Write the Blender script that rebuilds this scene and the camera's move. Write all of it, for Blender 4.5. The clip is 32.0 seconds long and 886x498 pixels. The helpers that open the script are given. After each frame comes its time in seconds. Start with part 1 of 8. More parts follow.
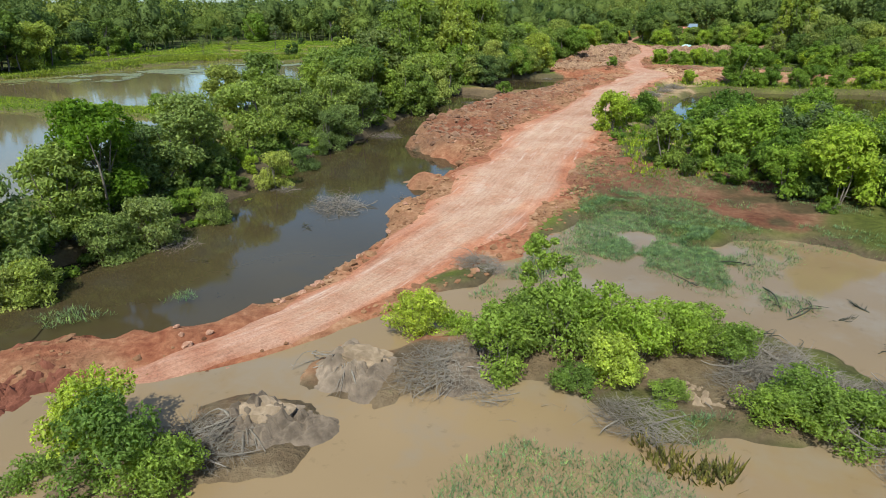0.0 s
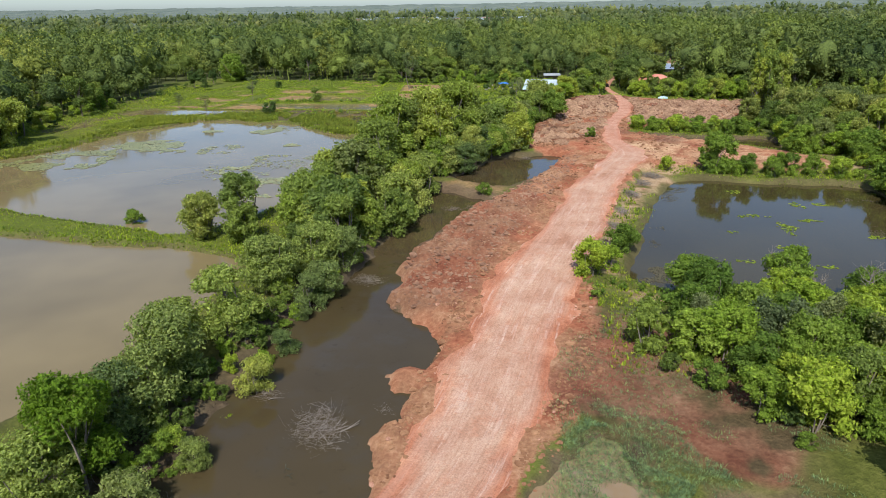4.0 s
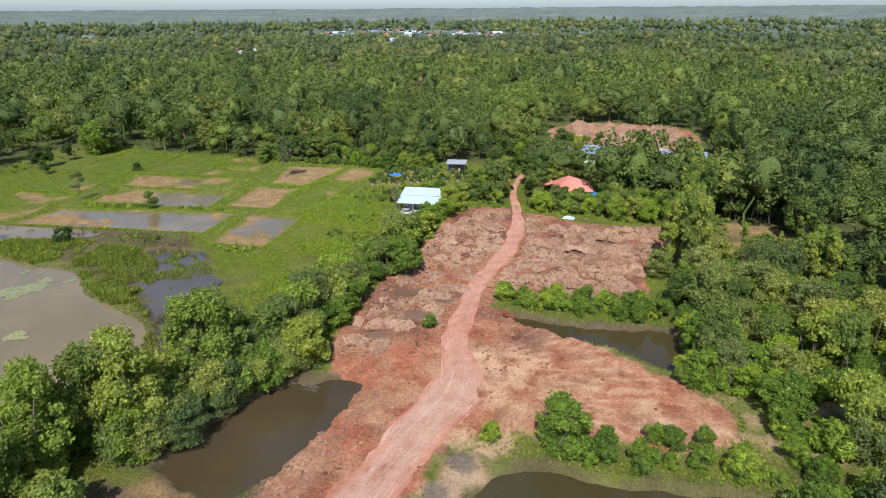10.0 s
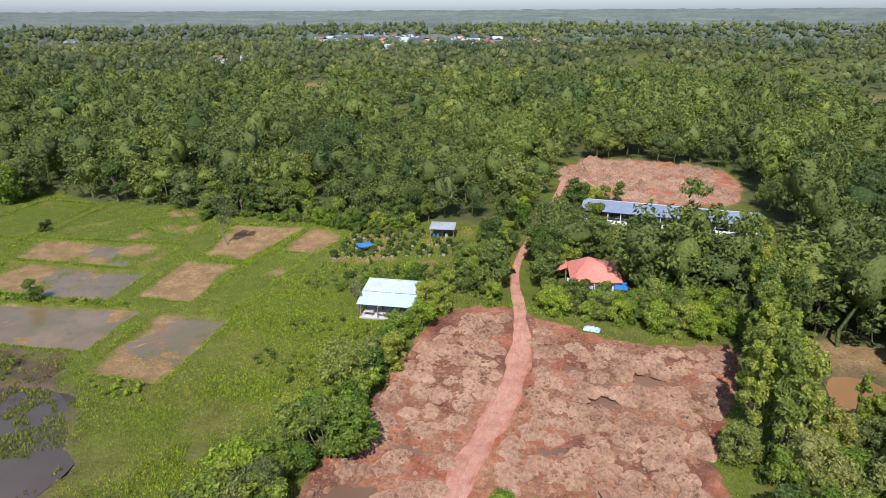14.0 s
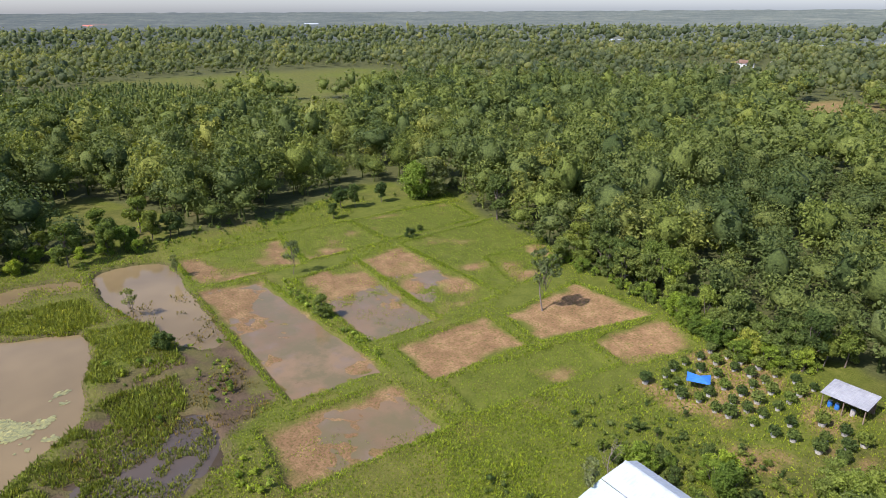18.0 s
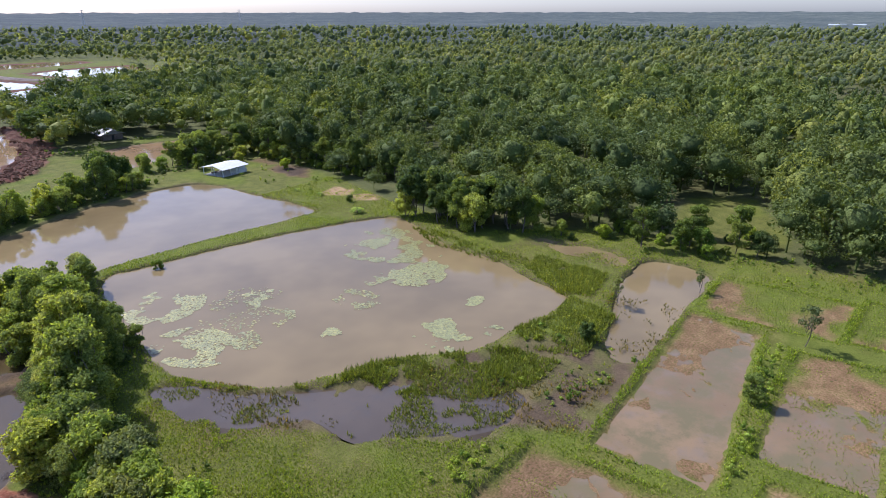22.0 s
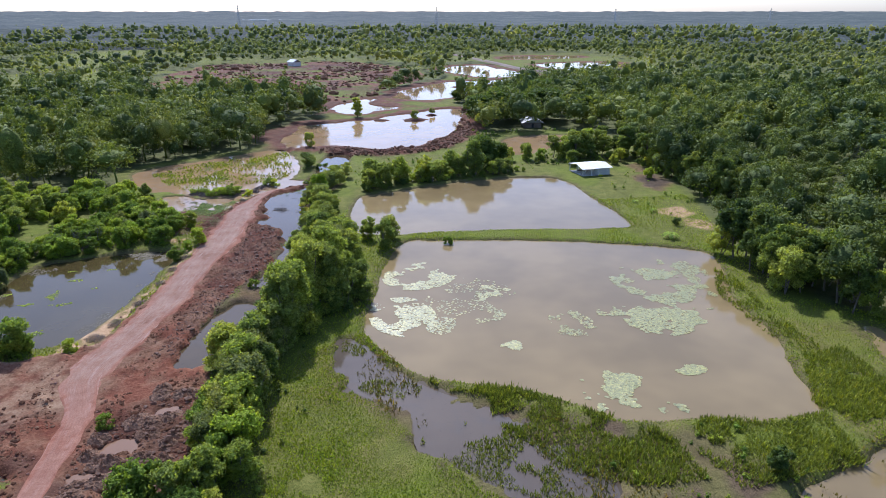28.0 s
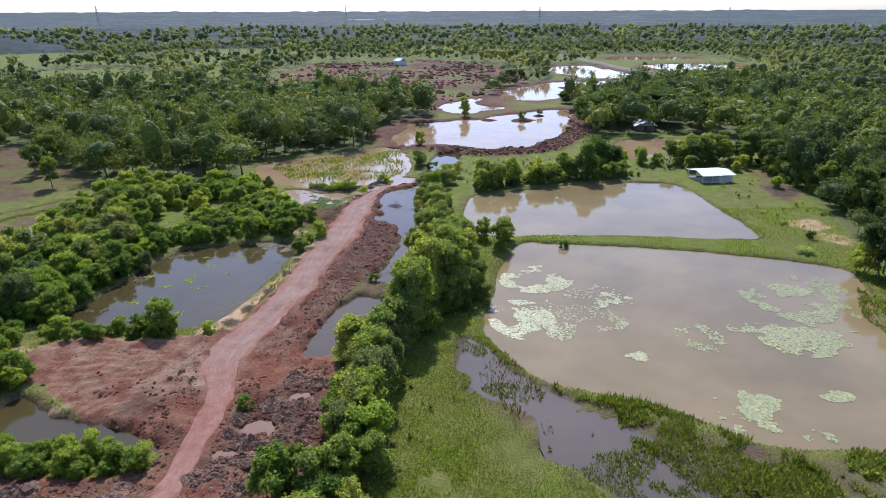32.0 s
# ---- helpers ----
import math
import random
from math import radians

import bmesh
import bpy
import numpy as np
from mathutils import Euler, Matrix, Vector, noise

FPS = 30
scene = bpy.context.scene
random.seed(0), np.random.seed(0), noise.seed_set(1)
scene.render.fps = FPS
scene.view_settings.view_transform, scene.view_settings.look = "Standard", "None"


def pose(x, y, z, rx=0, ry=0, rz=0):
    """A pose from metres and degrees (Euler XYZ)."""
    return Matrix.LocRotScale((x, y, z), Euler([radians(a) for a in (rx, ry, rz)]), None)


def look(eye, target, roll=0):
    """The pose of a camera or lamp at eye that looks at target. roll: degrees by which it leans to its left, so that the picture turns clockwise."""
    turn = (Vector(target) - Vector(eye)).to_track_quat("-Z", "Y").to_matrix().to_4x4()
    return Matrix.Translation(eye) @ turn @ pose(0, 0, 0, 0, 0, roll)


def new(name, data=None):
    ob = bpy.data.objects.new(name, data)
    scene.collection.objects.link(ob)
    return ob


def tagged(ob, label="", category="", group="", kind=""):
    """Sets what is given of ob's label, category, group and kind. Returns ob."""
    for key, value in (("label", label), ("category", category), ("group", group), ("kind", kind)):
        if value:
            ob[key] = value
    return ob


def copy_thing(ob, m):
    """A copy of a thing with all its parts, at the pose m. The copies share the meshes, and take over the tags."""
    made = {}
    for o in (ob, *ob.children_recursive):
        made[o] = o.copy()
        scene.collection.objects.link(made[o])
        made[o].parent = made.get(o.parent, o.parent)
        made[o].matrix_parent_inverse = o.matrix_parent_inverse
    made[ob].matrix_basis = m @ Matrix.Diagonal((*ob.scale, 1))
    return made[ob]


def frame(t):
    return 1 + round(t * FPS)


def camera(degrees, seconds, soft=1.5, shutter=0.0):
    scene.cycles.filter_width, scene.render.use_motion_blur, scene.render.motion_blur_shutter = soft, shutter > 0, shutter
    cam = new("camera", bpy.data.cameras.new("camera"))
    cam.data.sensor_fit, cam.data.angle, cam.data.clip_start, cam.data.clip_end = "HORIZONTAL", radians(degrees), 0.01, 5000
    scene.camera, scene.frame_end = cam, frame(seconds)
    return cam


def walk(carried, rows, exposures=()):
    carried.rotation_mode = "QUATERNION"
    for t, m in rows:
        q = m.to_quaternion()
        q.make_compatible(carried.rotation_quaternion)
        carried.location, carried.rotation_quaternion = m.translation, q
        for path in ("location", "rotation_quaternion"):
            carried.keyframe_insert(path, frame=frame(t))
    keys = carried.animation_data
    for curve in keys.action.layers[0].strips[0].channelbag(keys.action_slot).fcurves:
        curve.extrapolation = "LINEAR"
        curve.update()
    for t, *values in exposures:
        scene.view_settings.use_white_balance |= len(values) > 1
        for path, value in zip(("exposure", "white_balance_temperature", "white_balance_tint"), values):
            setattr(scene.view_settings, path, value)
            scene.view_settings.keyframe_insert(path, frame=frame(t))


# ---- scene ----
cam = camera(69.0, 32.0, 0.9)
PATH = [
    (0, (-10.545, 84.755, 12.009), (-10.98, 86.576, 11.307), -0.5),
    (0.5, (-10.44, 84.842, 13.59), (-10.879, 86.664, 12.892), -0.8),
    (1, (-10.4, 84.85, 15.173), (-10.842, 86.673, 14.48), -1.0),
    (1.5, (-10.347, 84.867, 16.828), (-10.791, 86.69, 16.137), -1.2),
    (2, (-10.28, 84.811, 18.422), (-10.727, 86.635, 17.735), -1.4),
    (2.5, (-10.176, 84.836, 19.965), (-10.624, 86.662, 19.282), -1.6),
    (4.5, (-11.668, 92.014, 27.091), (-12.03, 93.85, 26.387), -0.6),
    (5, (-8.183, 93.774, 28.564), (-8.539, 95.612, 27.859), -0.4),
    (5.5, (-3.987, 95.887, 30.276), (-4.343, 97.725, 29.571), -0.5),
    (6, (0.153, 98.762, 32.012), (-0.204, 100.599, 31.307), -0.5),
    (6.5, (3.235, 102.575, 33.6), (2.88, 104.413, 32.897), -0.6),
    (7, (5.382, 107.039, 35.117), (5.029, 108.879, 34.416), -0.5),
    (7.5, (6.951, 111.907, 36.672), (6.598, 113.747, 35.972), -0.5),
    (8, (8.019, 117.148, 38.248), (7.668, 118.988, 37.548), -0.4),
    (8.5, (8.702, 122.715, 39.695), (8.352, 124.555, 38.995), -0.3),
    (9, (9.174, 128.393, 41.132), (8.823, 130.234, 40.434), -0.4),
    (9.5, (9.418, 134.1, 42.717), (9.067, 135.941, 42.019), -0.4),
    (10, (9.634, 139.818, 44.319), (9.281, 141.659, 43.621), -0.4),
    (10.5, (9.429, 145.251, 46.003), (9.077, 147.093, 45.308), -0.3),
    (11, (9.431, 150.323, 47.46), (9.076, 152.165, 46.766), -0.3),
    (11.5, (9.039, 155.164, 48.091), (8.685, 157.005, 47.396), -0.3),
    (12, (8.517, 159.949, 48.229), (8.164, 161.791, 47.534), -0.4),
    (12.5, (7.813, 165.24, 48.211), (7.461, 167.082, 47.516), -0.3),
    (13, (7.024, 170.637, 48.343), (6.673, 172.48, 47.647), -0.3),
    (13.5, (6.25, 176.521, 48.511), (5.898, 178.363, 47.816), -0.3),
    (15.5, (4.655, 200.343, 49.781), (4.224, 202.167, 49.084), -0.2),
    (16, (5.196, 206.85, 49.948), (4.504, 208.593, 49.253), -0.2),
    (16.5, (6.012, 213.411, 49.964), (5.073, 215.034, 49.269), -0.3),
    (17, (7.343, 220.054, 50.119), (6.17, 221.517, 49.425), -0.4),
    (17.5, (8.635, 226.752, 50.281), (7.252, 228.018, 49.585), -0.4),
    (18, (9.559, 232.922, 50.205), (8.003, 233.971, 49.513), -0.3),
    (18.5, (10.386, 239.22, 50.196), (8.691, 240.026, 49.506), -0.3),
    (19, (10.971, 245.794, 50.2), (9.174, 246.336, 49.511), -0.2),
    (19.5, (10.884, 252.453, 50.192), (9.024, 252.711, 49.503), -0.2),
    (20, (10.156, 259.023, 50.236), (8.279, 258.989, 49.547), -0.2),
    (20.5, (8.761, 265.29, 50.359), (6.911, 264.972, 49.669), -0.2),
    (21, (6.6, 271.304, 50.39), (4.82, 270.708, 49.7), -0.2),
    (21.5, (3.757, 277.378, 50.551), (2.09, 276.514, 49.862), -0.2),
    (22, (0.029, 282.784, 50.638), (-1.489, 281.679, 49.948), -0.1),
    (22.5, (-4.522, 287.622, 50.642), (-5.857, 286.303, 49.951), 0.1),
    (23, (-10.1, 291.965, 50.662), (-11.215, 290.456, 49.969), 0.1),
    (23.5, (-15.938, 295.185, 50.531), (-16.81, 293.524, 49.839), 0.1),
    (24, (-22.464, 297.561, 50.403), (-23.066, 295.784, 49.711), 0.1),
    (24.5, (-29.405, 299.139, 50.324), (-29.775, 297.299, 49.633), -0.1),
    (25, (-35.625, 299.497, 50.501), (-35.995, 297.658, 49.81), -0.2),
    (25.5, (-40.042, 299.654, 50.597), (-40.415, 297.815, 49.905), -0.1),
    (27.5, (-40.813, 300.642, 51.474), (-41.191, 298.804, 50.781), 0.1),
    (28, (-38.045, 300.594, 51.712), (-38.404, 298.752, 51.019), 0.0),
    (28.5, (-35.816, 300.244, 51.91), (-35.62, 298.377, 51.218), -0.1),
    (29, (-33.88, 299.704, 52.02), (-33.618, 297.846, 51.328), -0.2),
    (29.5, (-32.829, 299.473, 51.915), (-32.568, 297.615, 51.223), -0.2),
    (30, (-32.48, 299.408, 51.959), (-32.225, 297.549, 51.266), -0.1),
    (30.5, (-32.468, 299.426, 51.961), (-32.314, 297.556, 51.268), -0.2),
    (31, (-32.373, 299.405, 51.87), (-32.308, 297.53, 51.177), -0.2),
    (31.5, (-32.232, 299.282, 51.836), (-32.242, 297.406, 51.144), -0.2),
    (32, (-32.294, 299.393, 51.911), (-32.378, 297.519, 51.217), -0.2),
]
walk(cam, [(t, look(eye, target, roll)) for t, eye, target, roll in PATH],
     [(0, 0.34, 6000, -5), (2, 0.31, 6000, 2), (5, 0.31, 6150, 7), (9, 0.34, 5950, 9), (12, 0.34, 5850, 13), (15, 0.38, 5950, 18), (19, 0.52, 6100, 23), (21, 0.52, 5750, 24), (23, 0.49, 5550, 20), (32, 0.50, 5520, 17)])

# ---------------------------------------------------------------- light
SUN_EL, SUN_AZ = radians(48), radians(177)      # azimuth clockwise from +y
world = bpy.data.worlds.new("world")
scene.world = world
world.use_nodes = True
wn = world.node_tree
sky = wn.nodes.new("ShaderNodeTexSky")
sky.sky_type = "NISHITA"
sky.sun_disc = False
sky.sun_elevation, sky.sun_rotation = SUN_EL, SUN_AZ
sky.air_density, sky.dust_density, sky.ozone_density = 0.8, 1.2, 2.0
wn.nodes["Background"].inputs["Strength"].default_value = 0.15
wn.links.new(sky.outputs[0], wn.nodes["Background"].inputs["Color"])
sun = new("sun", bpy.data.lights.new("sun", "SUN"))
sun.data.energy, sun.data.angle, sun.data.color = 4.3, radians(0.6), (1.0, 0.95, 0.87)
sun_dir = Vector((math.sin(SUN_AZ) * math.cos(SUN_EL), math.cos(SUN_AZ) * math.cos(SUN_EL), math.sin(SUN_EL)))
sun.matrix_world = look(sun_dir * 300, (0, 0, 0))

# ---------------------------------------------------------------- node helpers
def material(name, rough=0.9, spec=0.3):
    m = bpy.data.materials.new(name)
    m.use_nodes = True
    b = m.node_tree.nodes["Principled BSDF"]
    b.inputs["Roughness"].default_value = rough
    b.inputs["Specular IOR Level"].default_value = spec
    b.inputs["Diffuse Roughness"].default_value = 1.0 if rough > 0.75 else 0.0
    return m, m.node_tree, b


def node(nt, kind, **sockets):
    n = nt.nodes.new(kind)
    for key, value in sockets.items():
        n.inputs[key].default_value = value
    return n


def noise_of(nt, scale, detail=4.0, rough=0.6, world_space=True, stretch=None):
    n = node(nt, "ShaderNodeTexNoise", Scale=scale, Detail=detail, Roughness=rough)
    if world_space:
        g = nt.nodes.new("ShaderNodeNewGeometry")
        src = g.outputs["Position"]
    else:
        src = nt.nodes.new("ShaderNodeTexCoord").outputs["Object"]
    if stretch:
        mp = nt.nodes.new("ShaderNodeMapping")
        mp.inputs["Scale"].default_value = stretch
        nt.links.new(src, mp.inputs["Vector"])
        src = mp.outputs[0]
    nt.links.new(src, n.inputs["Vector"])
    return n.outputs["Fac"]


def ramp(nt, fac, stops):
    r = nt.nodes.new("ShaderNodeValToRGB")
    e = r.color_ramp.elements
    while len(e) < len(stops):
        e.new(0.5)
    for el, (p, c) in zip(e, stops):
        el.position = p
        el.color = (*c, 1) if len(c) == 3 else c
    nt.links.new(fac, r.inputs[0])
    return r.outputs["Color"]


def mixed(nt, fac, a, b, blend="MIX"):
    m = nt.nodes.new("ShaderNodeMix")
    m.data_type, m.blend_type = "RGBA", blend
    for sock, val in ((m.inputs["Factor"], fac), (m.inputs["A"], a), (m.inputs["B"], b)):
        if isinstance(val, (int, float)):
            sock.default_value = val
        elif isinstance(val, tuple):
            sock.default_value = (*val, 1)
        else:
            nt.links.new(val, sock)
    return m.outputs["Result"]


def maths(nt, op, a, b=None, clamp=False):
    m = nt.nodes.new("ShaderNodeMath")
    m.operation, m.use_clamp = op, clamp
    for sock, val in zip(m.inputs, (a, b)):
        if val is None:
            continue
        if isinstance(val, (int, float)):
            sock.default_value = val
        else:
            nt.links.new(val, sock)
    return m.outputs[0]


def remap(nt, v, a, b):
    m = nt.nodes.new("ShaderNodeMapRange")
    m.inputs["From Min"].default_value, m.inputs["From Max"].default_value = a, b
    nt.links.new(v, m.inputs["Value"])
    return m.outputs[0]


def attr(nt, name):
    a = nt.nodes.new("ShaderNodeAttribute")
    a.attribute_name = name
    return a.outputs["Fac"]


def bump(nt, bsdf, height, strength=0.5, distance=0.1):
    b = node(nt, "ShaderNodeBump", Strength=strength, Distance=distance)
    nt.links.new(height, b.inputs["Height"])
    nt.links.new(b.outputs[0], bsdf.inputs["Normal"])


def leafy(name, dark, mid, light, trans=0.2, speckle=1.0, massed=False):
    """Foliage: each leaf differs, each plant differs, and light passes through."""
    m, nt, b = material(name, 0.68, 0.16)
    g = nt.nodes.new("ShaderNodeNewGeometry")
    o = nt.nodes.new("ShaderNodeObjectInfo")
    per_leaf = ramp(nt, g.outputs["Random Per Island"], [(0.0, tuple(0.6 * d + 0.4 * c for d, c in zip(dark, mid))), (0.5, mid), (1.0, tuple(0.6 * d + 0.4 * c for d, c in zip(light, mid)))])
    per_tree = attr(nt, "tint") if massed else maths(nt, "FRACT", maths(nt, "ADD", o.outputs["Random"], attr(nt, "tint")))
    tint = ramp(nt, per_tree, [(0.0, (0.62, 0.74, 0.76)), (0.22, (0.95, 1.02, 0.98)), (0.45, (1.14, 1.18, 1.00)), (0.62, (1.36, 1.40, 0.98)), (0.78, (1.80, 1.62, 1.12)), (0.9, (1.56, 1.50, 1.46)), (1.0, (0.80, 0.88, 0.88))])
    col = mixed(nt, 1.0, per_leaf, tint, "MULTIPLY")
    col = mixed(nt, 1.0, col, ramp(nt, noise_of(nt, 2.4, 5, 0.75), [(0.37, (1 - 0.48 * speckle,) * 3), (0.5, (1.0, 1.0, 1.0)), (0.62, (1 + 0.5 * speckle, 1 + 0.45 * speckle, 1 + 0.35 * speckle))]), "MULTIPLY")
    nt.links.new(col, b.inputs["Base Color"])
    t = nt.nodes.new("ShaderNodeBsdfTranslucent")
    nt.links.new(mixed(nt, 1.0, col, (1.75, 1.65, 0.55), "MULTIPLY"), t.inputs["Color"])
    mx = nt.nodes.new("ShaderNodeMixShader")
    mx.inputs[0].default_value = trans + 0.14
    bump(nt, b, noise_of(nt, 2.1, 4, 0.75), 0.2 + 0.8 * speckle, 0.5)
    nt.links.new(b.outputs[0], mx.inputs[1])
    nt.links.new(t.outputs[0], mx.inputs[2])
    nt.links.new(mx.outputs[0], nt.nodes["Material Output"].inputs["Surface"])
    return m


def plain(name, c1, c2, scale=3.0, rough=0.8, spec=0.3, metal=0.0, relief=0.2, space=True, depth=0.05):
    m, nt, b = material(name, rough, spec)
    n1, n2 = noise_of(nt, scale, 5, 0.65, space), noise_of(nt, scale * 0.13, 2, 0.5, space)
    f = maths(nt, "ADD", maths(nt, "MULTIPLY", n1, 0.6), maths(nt, "MULTIPLY", n2, 0.4))
    nt.links.new(ramp(nt, f, [(0.33, c1), (0.67, c2)]), b.inputs["Base Color"])
    b.inputs["Metallic"].default_value = metal
    if relief:
        bump(nt, b, n1, relief, depth)
    return m


LEAF = leafy("leaf_mid_green", (0.062, 0.096, 0.024), (0.118, 0.160, 0.040), (0.180, 0.220, 0.066))
LEAF_WOOD = leafy("leaf_wood_green", (0.062, 0.085, 0.023), (0.122, 0.152, 0.042), (0.190, 0.215, 0.067), 0.08, 0.8, True)
LEAF_BRIGHT = leafy("leaf_bright_green", (0.108, 0.164, 0.023), (0.187, 0.257, 0.039), (0.267, 0.328, 0.068), 0.23)
LEAF_DARK = leafy("leaf_dark_green", (0.040, 0.066, 0.016), (0.078, 0.118, 0.026), (0.115, 0.160, 0.040))
LEAF_GREY = leafy("leaf_grey_green", (0.080, 0.104, 0.046), (0.135, 0.165, 0.074), (0.19, 0.22, 0.11))
# paler and greyer than the near leaves: distance haze put into the colour
LEAF_FAR_HAZE = leafy("leaf_far_haze_green", (0.086, 0.106, 0.052), (0.143, 0.163, 0.080), (0.200, 0.216, 0.112), 0.34, 0.4, True)
LEAF_SOFT = leafy("leaf_soft_green", (0.128, 0.168, 0.040), (0.205, 0.252, 0.062), (0.285, 0.325, 0.105), 0.3)
LEAF_LIME = leafy("leaf_lime_green", (0.094, 0.152, 0.014), (0.154, 0.236, 0.020), (0.220, 0.299, 0.035), 0.3)
LEAF_BANK = leafy("leaf_young_green", (0.165, 0.216, 0.043), (0.250, 0.314, 0.070), (0.342, 0.402, 0.120), 0.30)
LEAF_DITCH = leafy("leaf_ditch_green", (0.112, 0.146, 0.046), (0.210, 0.252, 0.081), (0.330, 0.358, 0.143), 0.22)
LEAF_PALE = leafy("leaf_pale_flowering", (0.11, 0.14, 0.035), (0.20, 0.225, 0.075), (0.31, 0.31, 0.13), 0.25)
BARK = plain("bark", (0.10, 0.075, 0.055), (0.24, 0.20, 0.16), 6.0)
TWIG = plain("dead_twig", (0.12, 0.094, 0.074), (0.29, 0.245, 0.205), 8.0)


# ---------------------------------------------------------------- numeric helpers
def vnoise(x, y, scale, seed=0):
    """Smooth value noise in -1..1 on a lattice of that size in metres."""
    x, y = np.asarray(x) / scale, np.asarray(y) / scale
    i, j = np.floor(x).astype(np.int64), np.floor(y).astype(np.int64)
    u, v = x - i, y - j
    u, v = u * u * (3 - 2 * u), v * v * (3 - 2 * v)

    def h(a, b):
        k = (a * 374761393 + b * 668265263 + seed * 974634777) & 0xFFFFFFFF
        k = ((k ^ (k >> 13)) * 1274126177) & 0xFFFFFFFF
        return ((k ^ (k >> 16)) & 0xFFFF) / 32767.5 - 1
    return (h(i, j) * (1 - u) + h(i + 1, j) * u) * (1 - v) + (h(i, j + 1) * (1 - u) + h(i + 1, j + 1) * u) * v


def rough_noise(x, y, scale, octaves=3, seed=0):
    return sum(vnoise(x, y, scale / 2 ** k, seed + k) / 2 ** k for k in range(octaves))


def spline(points, closed=True, steps=5):
    """A smooth curve through plan points."""
    p = np.array(points, float)
    n = len(p)
    out = []
    for i in range(n if closed else n - 1):
        g = (lambda k: p[k % n]) if closed else (lambda k: p[min(max(k, 0), n - 1)])
        a, b, c, d = g(i - 1), g(i), g(i + 1), g(i + 2)
        for s in range(steps):
            t = s / steps
            out.append(0.5 * (2 * b + (c - a) * t + (2 * a - 5 * b + 4 * c - d) * t * t + (3 * b - a - 3 * c + d) * t ** 3))
    if not closed:
        out.append(p[-1])
    return np.array(out)


def poly_dist(poly, x, y, reach=12.0):
    """Signed distance to an outline: negative inside; 99 far outside."""
    out = np.full(x.shape, 99.0)
    lo, hi = poly.min(0) - reach, poly.max(0) + reach
    sel = (x > lo[0]) & (x < hi[0]) & (y > lo[1]) & (y < hi[1])
    if not sel.any():
        return out
    px, py = x[sel], y[sel]
    best, inside = np.full(px.shape, 1e9), np.zeros(px.shape, bool)
    for (ax, ay), (bx, by) in zip(poly, np.roll(poly, -1, 0)):
        dx, dy = bx - ax, by - ay
        t = np.clip(((px - ax) * dx + (py - ay) * dy) / (dx * dx + dy * dy + 1e-9), 0, 1)
        best = np.minimum(best, np.hypot(px - ax - t * dx, py - ay - t * dy))
        cross = (ay > py) != (by > py)
        inside ^= cross & (px < (bx - ax) * (py - ay) / (by - ay + 1e-12) + ax)
    out[sel] = np.where(inside, -best, best)
    return out


def line_dist(line, x, y, reach=15.0):
    """Distance to an open line, and the fraction along it."""
    out, along = np.full(x.shape, 99.0), np.zeros(x.shape)
    lo, hi = line.min(0) - reach, line.max(0) + reach
    sel = (x > lo[0]) & (x < hi[0]) & (y > lo[1]) & (y < hi[1])
    if not sel.any():
        return out, along
    px, py = x[sel], y[sel]
    best, al = np.full(px.shape, 1e9), np.zeros(px.shape)
    for k in range(len(line) - 1):
        (ax, ay), (bx, by) = line[k], line[k + 1]
        dx, dy = bx - ax, by - ay
        t = np.clip(((px - ax) * dx + (py - ay) * dy) / (dx * dx + dy * dy + 1e-9), 0, 1)
        d = np.hypot(px - ax - t * dx, py - ay - t * dy)
        al = np.where(d < best, (k + t) / (len(line) - 1), al)
        best = np.minimum(best, d)
    out[sel], along[sel] = best, al
    return out, along


def step(a, b, v):
    t = np.clip((v - a) / (b - a), 0, 1)
    return t * t * (3 - 2 * t)


